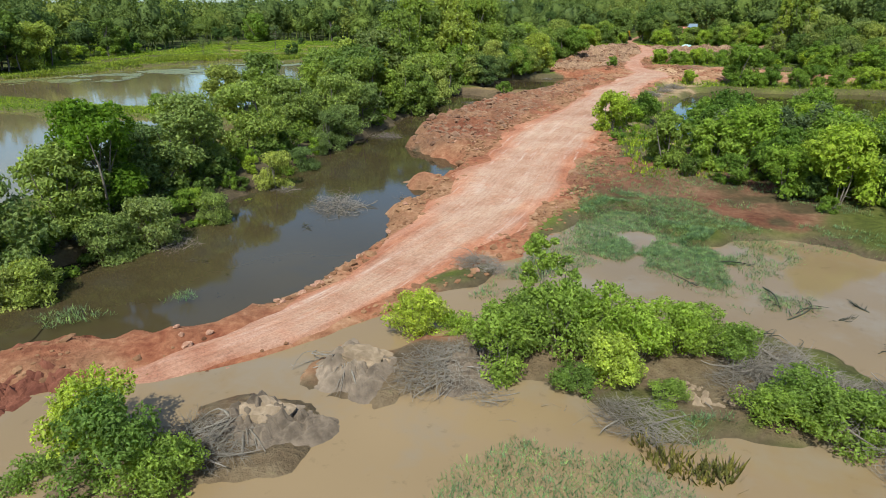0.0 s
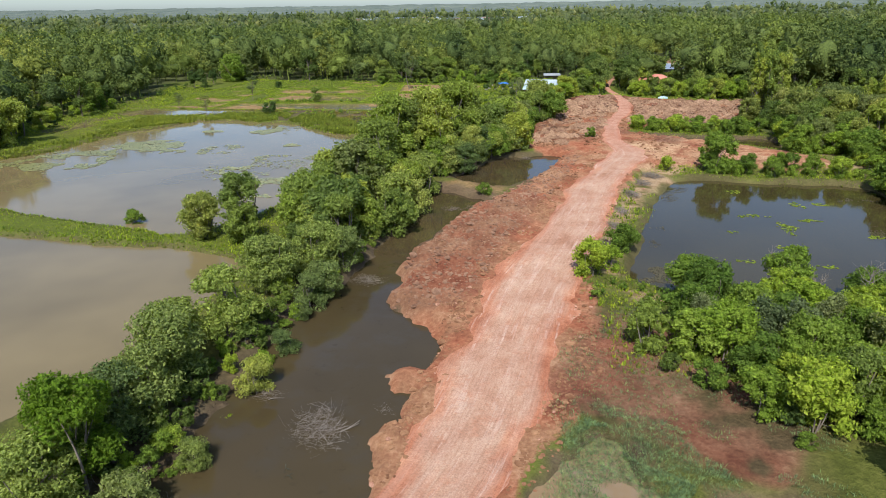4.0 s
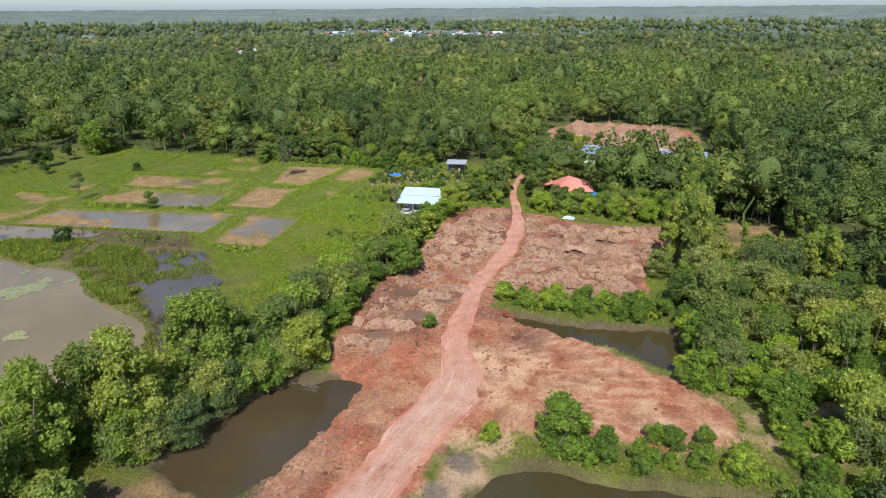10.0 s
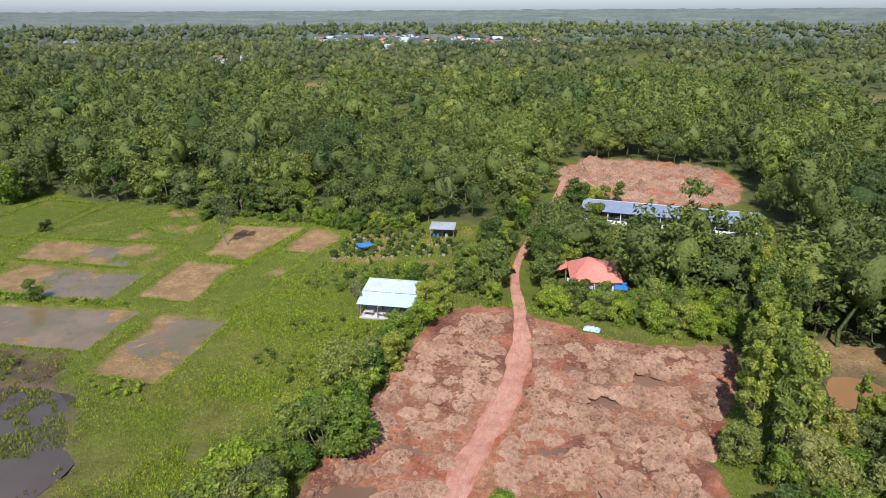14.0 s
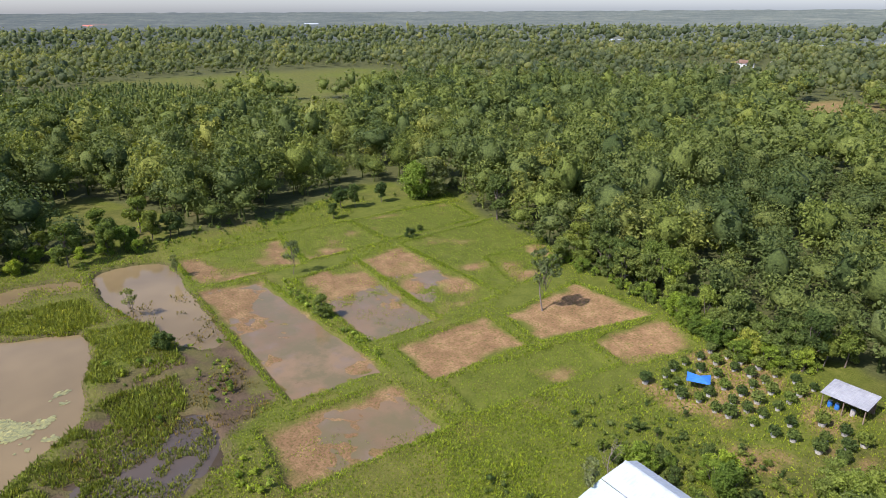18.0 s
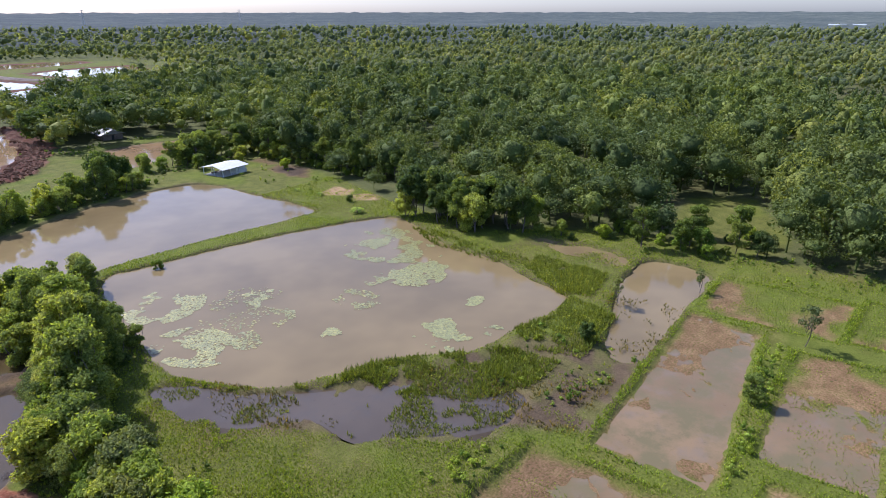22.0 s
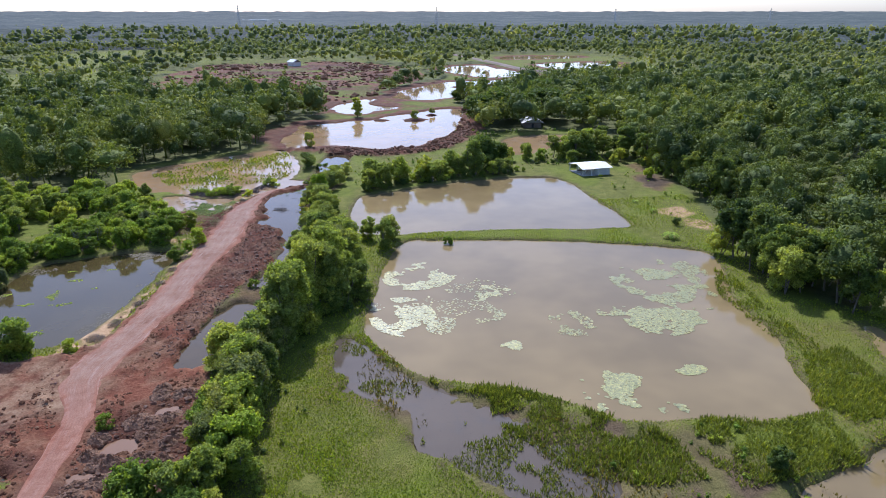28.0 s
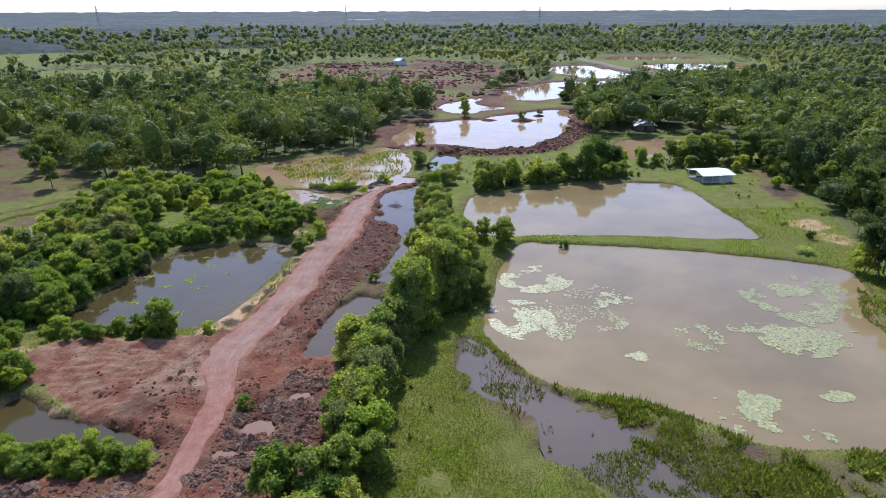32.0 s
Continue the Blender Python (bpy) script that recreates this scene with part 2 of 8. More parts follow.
# ---------------------------------------------------------------- the plan: outlines in metres
WATER = {   # name: (outline, colour of the water, level)
    "lily": ([(-57, 157), (-66, 157.5), (-92, 163), (-120, 174), (-122, 184), (-114, 201), (-112, 216), (-107, 226), (-104, 236), (-96, 237), (-86, 234.5), (-76, 233), (-68, 225.5), (-54, 218.5), (-48, 212), (-44, 200), (-47, 186), (-51, 170)], "brown", 0.0),
    "fish": ([(-50, 115), (-63, 110), (-88, 102), (-114, 105), (-116, 130), (-116, 154), (-108, 156.5), (-89, 153.5), (-68, 151.5), (-56, 151.5), (-46, 149), (-44.3, 142), (-45.5, 133), (-47, 124)], "brown", 0.0),
    "hut": ([(-115.8, 37), (-133, 28), (-155, 36), (-144.5, 47.4), (-130, 56), (-122, 64.9), (-108, 65)], "tan", 0.0),
    "lake_a": ([(-24, 18.5), (-28.3, -9.8), (-43.2, -23.2), (-65.6, -31.3), (-84.4, -48.3), (-109, -58), (-115, -44), (-102.5, 1.6), (-91.9, 22.6), (-79, 41), (-69, 47), (-58.9, 44), (-48.3, 40), (-39.5, 36), (-30.5, 38), (-24.6, 34.8)], "tan", 0.0),
    "lake_side": ([(-50, -55), (-50, -82), (-65, -106), (-78, -113), (-71, -86), (-84, -72), (-74, -59), (-61, -50)], "tan", 0.0),
    "lake_b": ([(-86, -122), (-113, -175), (-142, -207), (-162, -206), (-183, -212), (-219, -224), (-241, -201), (-200, -160), (-168, -135), (-138, -123), (-110.6, -99), (-91.5, -102)], "tan", 0.0),
    "lake_c": ([(-157, -305), (-173, -348), (-204, -357), (-211, -328), (-222, -258), (-218, -232), (-192, -233), (-171, -246)], "tan", 0.0),
    "reservoir": ([(-262, -345), (-287, -370), (-356, -366), (-314, -283), (-272, -287)], "tan", 0.0),
    "reservoir_far": ([(-250, -440), (-277, -482), (-352, -466), (-343, -446), (-283, -431)], "tan", 0.0),
    "ditch": ([(-40, 101), (-34, 101), (-30.5, 103.4), (-24.6, 108.6), (-22.7, 112.4), (-21.3, 118), (-22.9, 122.5), (-20.6, 132.5), (-22.5, 138), (-25.8, 140.5), (-27.7, 146), (-28.6, 152), (-27.2, 161.5), (-25.3, 170), (-23, 176.4), (-26.2, 178.6), (-32, 181), (-34, 172), (-33, 160), (-33, 150), (-35, 137), (-34.5, 128), (-35, 118), (-36.5, 108)], "olive", -0.25),
    "pool_a": ([(-30.3, 188.6), (-28.6, 194.5), (-24.8, 203), (-20.5, 206.4), (-13.8, 207), (-15, 198), (-17.7, 189), (-21, 184.2), (-25.5, 186)], "olive", -0.25),
    "far_ditch": ([(-50, 54), (-41, 55), (-36.5, 80), (-32.5, 98), (-33.5, 104.5), (-39.5, 103), (-43, 92), (-47, 72)], "olive", -0.2),
    "flood_right": ([(-14.5, 111.5), (-12.5, 118), (-10.5, 122), (-8.2, 124), (-5, 119), (-1, 120.5), (3.6, 117.8), (8, 112), (7, 104), (1, 105.5), (-3, 109), (-7, 109.5), (-10, 109)], "tan", 0.05),
    "flood_front": ([(-32, 92), (-31, 98), (-25.6, 100.4), (-22.3, 102.8), (-18.9, 107), (-16, 110), (-13.5, 110.5), (-12.5, 107), (-10.5, 102.8), (-8, 101), (-5, 101.8), (5, 101.4), (6, 89), (-8, 87), (-18, 87)], "tan", 0.05),
    "pond_r": ([(-5, 152), (-4, 160), (1, 184), (5.5, 194.5), (18, 194.5), (32, 193), (30, 180), (24, 157), (16, 152.5), (4, 150)], "dark", -0.85),
    "pond_s": ([(0.6, 230), (8, 228.8), (16, 228), (26.5, 228), (25.6, 217), (20, 220), (15, 223), (7, 225.3)], "dark", -0.3),
    "channel": ([(-131, 242), (-131, 254), (-113, 255.5), (-90, 255.5), (-89, 250.5), (-95, 248.5), (-114, 242.5)], "brown", -0.3),
    "mud_pools": ([(-42, 202), (-47, 214.5), (-55, 222), (-66, 229.5), (-78, 237), (-86, 240.5), (-83, 245), (-66, 247.5), (-56, 246), (-49, 231), (-39, 217)], "olive", 0.0),
    "swamp_pool": ([(-40, 203), (-43.4, 207), (-45.5, 213.5), (-51.9, 221.8), (-58.5, 227.5), (-63, 233.5), (-68, 240), (-68, 247), (-61.8, 246.8), (-53, 240), (-48.5, 234), (-48.5, 226), (-41.5, 219), (-38.8, 211)], "mire", 0.0),
    "edge_pool": ([(-131, 216), (-132, 228), (-129, 239), (-123, 238), (-126, 218)], "brown", 0.0),
    "brown_pool": ([(43.5, 269.5), (50, 269), (51, 261), (49, 256), (42, 257.5)], "ochre", 0.3),
    "canal": ([(71, 165), (71, 152.8), (67.8, 144), (64.6, 133), (59.6, 123.5), (57.5, 127), (58.8, 138), (62.5, 148), (62, 162)], "tan", 0.1),
    "canal_pool": ([(83.6, 158.9), (76.7, 151.6), (72.9, 155.2), (73, 160), (79.8, 161.5)], "tan", 0.1),
    "marsh": ([(23, 70), (0, 52), (-23, 39), (-30, 62), (-31, 80), (-28, 90), (-20, 95), (-8, 96), (4, 99), (14.7, 96)], "tan", 0.0),
}
PADDY_LEVEL = -0.42
PADDY = {   # name: (outline, mean height over the paddies' level, look: 0 grass, 1 bare soil)
    "a": ([(-111, 257), (-109.5, 269), (-65, 273), (-65, 258)], 0.0, 0.95),
    "b": ([(-60.6, 252), (-61.3, 272), (-48, 272.5), (-48, 251)], 0.08, 0.85),
    "c": ([(-70, 277.5), (-71, 296), (-59.4, 295), (-58.8, 277)], 0.13, 1.2),
    "d": ([(-106, 275), (-107, 289), (-74.6, 288.2), (-74, 275)], 0.08, 0.62),
    "e": ([(-109.6, 290.8), (-110.2, 302), (-77, 303.8), (-75.4, 289.8)], 0.09, 0.46),
    "f": ([(-111.5, 303.6), (-114.5, 335), (-98, 332), (-89, 324), (-77.5, 305)], 0.24, 0.16),
    "g": ([(-68.6, 299.2), (-72.4, 319.4), (-54.2, 321), (-58.9, 298)], 0.33, 1.15),
    "h": ([(-53.6, 305), (-53, 321), (-42.2, 317), (-45.4, 303)], 0.30, 0.8),
    "i": ([(-130.6, 258), (-131.2, 281), (-113.6, 279.6), (-112.6, 258)], 0.12, 0.42),
    "j": ([(-134, 283), (-134, 300), (-115.5, 300.5), (-114.5, 281.6)], 0.22, 0.14),
    "k": ([(-133.6, 302), (-134, 331), (-118.6, 329), (-116.2, 303)], 0.2, 0.18),
    "p": ([(-93.3, 314), (-95.5, 331.5), (-80, 322.5), (-79, 310)], 0.26, 0.62),
    "m": ([(94, 166.5), (84.2, 157.5), (73.5, 150), (66, 134), (60.8, 120), (63, 116.4), (82, 140.5), (91, 150.5)], 0.55, 1.1),
    "n": ([(96, 164), (83.4, 140), (64.6, 114.2), (68, 112), (88.6, 138.2), (101, 158)], 0.65, 0.9),
    "l": ([(-56.8, 278.6), (-55.5, 302), (-46.6, 302), (-48.5, 277)], 0.28, 0.3),
}
EARTH = [(-36, 99), (-32, 101.5), (-29, 103.4), (-25.5, 104.3), (-23.8, 107.5), (-21.9, 112), (-21.1, 117.3), (-22.9, 122.8), (-20.8, 132.8), (-24.2, 137), (-26.8, 143), (-27.4, 152), (-25.8, 162.6), (-21.6, 175.8), (-17.6, 186), (-16.3, 192), (-13.2, 206), (-17.5, 209), (-19.8, 214), (-20.2, 232.5), (-14.8, 264), (-10.6, 278), (-0.5, 280), (16.5, 271.5), (32, 273), (24.5, 250), (21.8, 236), (6, 237), (0.8, 235), (-0.2, 231.5), (11, 224), (22, 216), (30, 206.5), (25, 201), (9, 201.5), (-0.5, 197), (-5, 181), (-8, 167), (-10, 154), (-9, 141), (-8.5, 132), (-11.5, 125.3), (-13.2, 115), (-17.3, 111.6), (-18.8, 107.6), (-22.2, 103), (-26, 100.2), (-31, 97.8)]
SWAMP = np.array([(-83, 237.5), (-92, 248), (-91, 256), (-67.5, 257), (-62.5, 248), (-54, 243), (-48, 232), (-40, 218), (-44, 208), (-56, 224), (-67.6, 230.5)])
SPOIL = [(5.8, 379), (11, 398), (53, 392), (49, 352), (21, 350), (8, 357)]
BANK = [(-31, 43), (-46, 48), (-58, 55), (-70, 54), (-82, 50), (-95, 32), (-107, 10), (-115, -15), (-119, -48)]
DARKFIELD = [(84, -231), (66, -404), (-5, -428), (-76, -420), (-128, -336), (-126, -234), (-84, -160), (-78, -124), (-48, -90), (-19, -78), (8, -160), (39, -156), (56, -122)]
CLEARED = [(195, 51), (172, 35), (131, 30), (86, 75), (54, 103), (68, 119), (107, 153), (160, 125)]
SHRUBLAND = [(-156, 598), (-105, 640), (-47, 470), (-83, 425), (-130, 480)]
ORCHARD = [(-42, 300), (-42, 318), (-14, 322), (-12, 300), (-21, 294)]
ROAD = [(-34, 96), (-28.8, 98.4), (-25.6, 100.9), (-22.6, 104.5), (-20.5, 108.7), (-18.6, 115), (-16.6, 124), (-15.6, 134), (-14.4, 146), (-12, 160), (-8.3, 182), (-5, 196.5), (-1.8, 208.5), (-4, 221), (-3.4, 240), (-0.8, 251), (1, 267), (-0.3, 280), (-2.4, 297), (-0.9, 316.5), (2.2, 337), (7.5, 387)]
ROAD_W = [0.6, 0.9, 1.5, 2.4, 3.8, 5.8, 8.0, 9.5, 10.0, 9.0, 8.0, 7.5, 7.5, 4.4, 3.8, 3.8, 3.8, 2.6, 1.8, 1.7, 1.9, 2.2]
OPEN = {    # ground with no wood on it
    "west": [(-12, 94), (-44, 64), (-60, 96), (-90, 93), (-116, 97), (-148, 94), (-143, 140), (-133, 168), (-129, 206), (-138, 215), (-146, 238), (-147, 280), (-158, 308), (-152, 340), (-123, 333), (-95, 330), (-71, 327), (-56, 324), (-39, 320), (-16, 323), (-6, 318), (-5, 286), (10, 282), (33, 275), (27, 236), (30, 212), (36, 193), (29, 152), (14, 132), (14, 96)],
    "lakes": [(-16, 94), (-14, 40), (-20, -12), (-42, -32), (-46, -84), (-62, -113), (-82, -126), (-110, -180), (-138, -214), (-150, -250), (-151, -310), (-170, -356), (-210, -366), (-228, -310), (-232, -240), (-250, -204), (-208, -156), (-170, -130), (-135, -114), (-118, -66), (-122, -40), (-114, -8), (-106, 20), (-158, 24), (-162, 97), (-111, 99), (-90, 100), (-52, 104), (-45, 66)],
    "reservoirs": [(-205, -495), (-219, -380), (-226, -300), (-246, -262), (-287, -208), (-335, -270), (-368, -372), (-370, -492)],
    "marsh": [(28, 70), (0, 46), (-26, 34), (-36, 64), (-24, 123), (-12, 138), (6, 121), (18, 99)],
    "east_strip": [(27, 150), (36, 193), (31, 212), (29, 236), (25, 249), (34, 275), (36, 302), (44, 302), (42, 275), (42, 251), (62, 240), (64, 98), (30, 97), (12, 99), (10, 126)],
    "dark": DARKFIELD, "cleared": CLEARED, "spoil": SPOIL,
    "canal": [(108, 168), (114, 156), (78, 107), (60, 106), (53, 124), (60, 168), (84, 172)],
    "barn": [(10, 352), (12, 304), (48, 302), (52, 352)],
    "house": [(-4, 298), (-3, 286), (14, 282), (20, 290), (14, 304)],
    "shed": [(-14, 300), (-30, 300), (-42, 321), (-12, 325)],
    "side": [(38, 274), (53, 273), (55, 252), (39, 252)],
    "track": [(-5.5, 298), (-4.5, 317), (-1, 340), (5, 398), (10, 398), (5.5, 338), (2, 316), (0, 298)],
    "meadow_far": [(-547, 288), (-580, 417), (-560, 541), (-412, 487), (-376, 409), (-394, 376), (-485, 322)],
    "meadow_near": [(-360, 362), (-364, 404), (-290, 384), (-296, 358)],
    "plantation": [(-486, 250), (-485, 322), (-331, 364), (-331, 253)],
    "glade": [(-146, 244), (-184, 236), (-194, 250), (-168, 262), (-150, 262)],
    "glade_front": [(-138, 293), (-163, 312), (-163, 330), (-144, 324), (-134, 330)],
    "far_clearing": [(-105, 620), (-60, 640), (-50, 590), (-100, 570)],
    "stubble_field": [(-11.5, 706), (20, 678), (19, 610), (-9, 620)], "stubble_field_east": [(140, 612), (192, 600), (182, 540), (150, 505), (132, 560)],
    "scraped_field": [(-184, 611), (-177, 635), (-130, 595), (-128, 525), (-160, 545)], "far_rice": [(-426, 821), (-340, 829), (-300, 750), (-390, 750)],
    "east_field": [(210, 430), (290, 470), (330, 430), (240, 390)],
    "fields_s": [(846, -942), (788, -1005), (398, -598), (309, -437), (427, -424)],
    "fields_s_far": [(698, -1295), (642, -1540), (466, -1128), (528, -972)],
    "fields_s_mid": [(306, -290), (300, -354), (214, -328), (155, -180), (206, -168)], "fields_s_near": [(221, -553), (193, -694), (133, -562), (165, -453)],
    "village": [(-420, 1190), (-300, 1125), (-80, 1075), (-60, 1180), (-280, 1330), (-430, 1330)],
    "rice_se": [(230, 50), (310, 70), (320, -10), (240, -20)],
}
# rain puddles left between the dumped heaps
for i, (px, py, pr) in enumerate(((-14.6, 234.6, 2.3), (-10.6, 243.0, 1.5), (-11.6, 226.6, 1.5), (-8.4, 232, 1.2), (-9.0, 252.0, 1.4), (6.4, 246.0, 1.5), (12.2, 256.5, 1.7), (18.4, 263.0, 1.4), (8.6, 264.5, 1.3), (-15.6, 219.5, 1.3), (15.5, 244.5, 1.3))):
    u = min(max((py - 245) / 35, 0), 1)
    WATER["puddle_%d" % i] = ([(px + pr * 1.3 * math.cos(a) * (1 + 0.25 * math.sin(3 * a + i)), py + pr * 0.8 * math.sin(a)) for a in (0, 1.05, 2.1, 3.14, 4.2, 5.25)], "puddle", (0.20 if py < 225 else 0.30) + 0.75 * u * u * (3 - 2 * u))
WATER_S = {k: spline(v[0]) for k, v in WATER.items()}
PADDY_S = {k: np.array(v[0], float) for k, v in PADDY.items()}
EARTH_S, SPOIL_S = spline(EARTH), spline(SPOIL)
BANK_S, ROAD_S = spline(BANK, False), spline(ROAD, False, 14)
ROAD_WS = spline([(i, w) for i, w in enumerate(ROAD_W)], False, 14)[:, 1]
OPEN_S = {k: spline(v) for k, v in OPEN.items()}


def open_country(x, y):
    """Share of meadow among scattered trees, on the plain to the south-east and the north-east."""
    where = np.maximum(step(40, 90, x) * step(40, -40, y), np.maximum(step(-60, -140, y) * 0.7, step(560, 640, y) * step(-60, 20, x)))
    where = np.maximum(where, step(6, -6, poly_dist(np.array(SHRUBLAND, float), x, y, 20)))
    return where * step(-0.05, 0.25, rough_noise(x, y, 55, 3, 7))


def terrain(x, y):
    """Height of the ground and what covers it."""
    z = 0.42 - 0.55 * step(-40, -62, x) * step(246, 256, y) - 0.75 * step(-14, 2, x) * step(58, 46, x) * step(142, 152, y) * step(212, 190, y)
    z = z + 1.15 * step(-45, -15, x) * step(232, 278, y)
    z = z + 0.10 * rough_noise(x, y, 14, 3, 5) + 0.05 * vnoise(x, y, 1.3, 9)
    cover = {k: np.zeros(x.shape) for k in ("earth", "bare", "mud", "loam_shade", "lush", "pale", "litter")}
    for k, (_, h, look_) in PADDY.items():
        d = poly_dist(PADDY_S[k], x, y, 4) + 0.35 * rough_noise(x, y, 1.6, 2, 3)
        w = step(0.35, -0.5, d)
        soil = PADDY_LEVEL + h + 0.10 * rough_noise(x, y, 13, 3, 21) + 0.03 * vnoise(x, y, 0.9, 22)
        z = z * (1 - w) + soil * w
        patch = step(-0.5, 0.5, rough_noise(x, y, 7, 3, 31) + (look_ - 0.5) * 2.4)
        patch = patch * step(0.4, -1.6, d + 1.4 * rough_noise(x, y, 5, 3, 33))
        cover["bare"] = np.maximum(cover["bare"], w * patch)
        z = z + 0.15 * step(0.1, 0.6, d) * step(1.9, 0.9, d) * (k not in "mn")
    de = poly_dist(EARTH_S, x, y) + 0.9 * rough_noise(x, y, 2.6, 4, 41) + 0.3 * rough_noise(x, y, 0.9, 2, 38)
    we = step(1.3, -0.3, de + 0.75 * step(132, 116, y))
    apron = step(3.2, 0.8, de) * step(136, 126, y) * np.maximum(step(-18, -19.5, x), step(112, 109, y)) * (1 - we)
    z = z * (1 - apron) + np.minimum(z, -0.3) * apron
    rough_fill = 0.48 * np.abs(rough_noise(x, y, 1.7, 3, 43)) + 0.15 * vnoise(x, y, 5, 44)
    # ruts that fan out over the spur from the junction
    fan = step(6, 9, np.hypot(x + 1, y - 210)) * step(3, 5, x) * step(198, 201, y) * step(226, 222, y)
    ridge = np.sin(np.arctan2(y - 210, x + 6) * 64 + 3.2 * vnoise(x, y, 4, 40))
    rough_fill = rough_fill * (1 - 0.5 * fan) + fan * 0.09 * ridge
    cover["pale"] = fan * (0.1 + 0.6 * step(-0.1, 0.9, 0.7 * ridge + 1.1 * rough_noise(x, y, 3.0, 4, 42)))
    cover["pale"] = np.maximum(cover["pale"], 0.75 * step(9, 3, np.hypot(x - 2, y - 211) + 2 * rough_noise(x, y, 3, 2, 39)))
    top = 0.15 - 0.42 * step(105, 98, y) + 0.35 * step(100, 150, y) + 0.15 * step(225, 245, y) + 0.75 * step(245, 280, y)
    z = z * (1 - we) + np.maximum(z, top + rough_fill) * we
    # outline of the shoulder that gets raised clods and a painted darkening
    loam_shade = we * step(0.5, -0.6, poly_dist(np.array([(-29, 138), (-29, 155), (-25, 170), (-18, 180), (-14, 177), (-18, 160), (-20, 141)], float), x, y) + 1.2 * vnoise(x, y, 2, 45))
    z = z + loam_shade * 0.5 * np.abs(rough_noise(x, y, 1.2, 2, 46))
    # shoulder term paints in the clods' backlit shade; the other is dark soil
    cover["loam_shade"] = np.maximum(loam_shade * 0.34, we * step(215, 222, y) * step(-0.5, 0.5, rough_noise(x, y, 6, 2, 50)) * 0.62)
    cover["earth"] = np.maximum(we, step(4.0, 2.0, de) * step(136, 126, y) * np.maximum(step(-18, -19.5, x), step(112, 109, y)))
    w = step(0.6, -1.0, poly_dist(SPOIL_S, x, y) + 0.8 * vnoise(x, y, 3, 47))
    z = z + w * (0.5 * np.abs(rough_noise(x, y, 5, 3, 47)))
    cover["earth"] = np.maximum(cover["earth"], w)
    db, _ = line_dist(BANK_S, x, y)
    wb = step(7.5, 2.5, db + 2.4 * rough_noise(x, y, 6, 3, 51))
    z = z + wb * (0.8 + 0.55 * rough_noise(x, y, 2.5, 3, 52))
    cover["earth"] = np.maximum(cover["earth"], wb * 0.9)
    cover["loam_shade"] = np.maximum(cover["loam_shade"], wb * 0.4)
    # damp ground between the haul road and the scrub, and the strip by the dark pond
    damp = step(2.0, -2.0, poly_dist(np.array([(-14, 126), (-9, 142), (0, 142), (6, 130), (2, 121), (-8, 124)], float), x, y) + 1.5 * rough_noise(x, y, 4, 3, 48))
    cover["earth"] = np.maximum(cover["earth"], damp * step(-0.9, 0.0, rough_noise(x, y, 3.0, 3, 57)) * 0.6)
    cover["mud"] = np.maximum(cover["mud"], damp * 0.6)
    cover["loam_shade"] = np.maximum(cover["loam_shade"], damp * 0.5)
    strip = step(1.4, -0.6, poly_dist(np.array([(-9, 152), (-7, 166), (-3, 182), (0, 198), (6, 199), (2, 190), (-3.5, 176), (-6.5, 160), (-7, 152)], float), x, y) + 0.9 * rough_noise(x, y, 2.5, 3, 49))
    cover["pale"] = np.maximum(cover["pale"], strip * 0.9)
    dark = step(3, -3, poly_dist(OPEN_S["dark"], x, y) + 4 * vnoise(x, y, 9, 53))
    cover["earth"] = np.maximum(cover["earth"], dark * step(-0.5, 0.2, rough_noise(x, y, 14, 3, 54)))
    cover["loam_shade"] = np.maximum(cover["loam_shade"], dark * (0.1 + 0.45 * step(-0.3, 0.4, rough_noise(x, y, 24, 3, 58))))
    stripped = step(3, -4, poly_dist(OPEN_S["cleared"], x, y)) * (1 - step(1, -1, poly_dist(OPEN_S["canal"], x, y)))
    cover["bare"] = np.maximum(cover["bare"], stripped * step(-0.6, 0.5, rough_noise(x, y, 10, 3, 55)) * 0.9)
    cover["loam_shade"] = np.maximum(cover["loam_shade"], 0.35 * stripped)
    cover["bare"] = np.maximum(cover["bare"], 0.8 * step(0.5, -1, poly_dist(np.array(ORCHARD, float), x, y)) * step(-0.4, 0.4, rough_noise(x, y, 5, 3, 56)))
    for k, poly in WATER_S.items():
        fine = 0.35 if k in ("lily", "fish", "pond_r", "pond_s", "canal", "canal_pool", "brown_pool", "hut") else 0.6
        level, shallow = WATER[k][2], k in ("mud_pools", "marsh", "edge_pool")
        fine = 1.6 if k == "swamp_pool" else fine
        d = poly_dist(poly, x, y) + fine * rough_noise(x, y, 3.0, 3, 61)
        if k in ("ditch", "flood_front", "flood_right", "pool_a", "pond_s"):
            d = d + 0.4 * rough_noise(x, y, 1.1, 2, 70)
        if k[:4] in ("lake", "rese"):
            d = d + 3.2 * rough_noise(x, y, 16, 3, 69)
        w = step(1.0, -1.4, d)
        bed = level + (0.08 + 0.22 * rough_noise(x, y, 6, 4, 63) if k == "mud_pools" else (-0.36 if k == "marsh" else -0.22) + 0.45 * rough_noise(x, y, 7, 4, 63)) if shallow else level - 0.9
        z = z * (1 - w) + np.minimum(z, bed) * w
        cover["mud"] = np.maximum(cover["mud"], step(1.6, 0.1, d + 0.8 * vnoise(x, y, 2.0, 64)) * (0.55 if k == "mud_pools" else 0.45 if shallow else 0.95 if k.startswith("flood") or k in ("pond_s", "ditch") else 0.6))
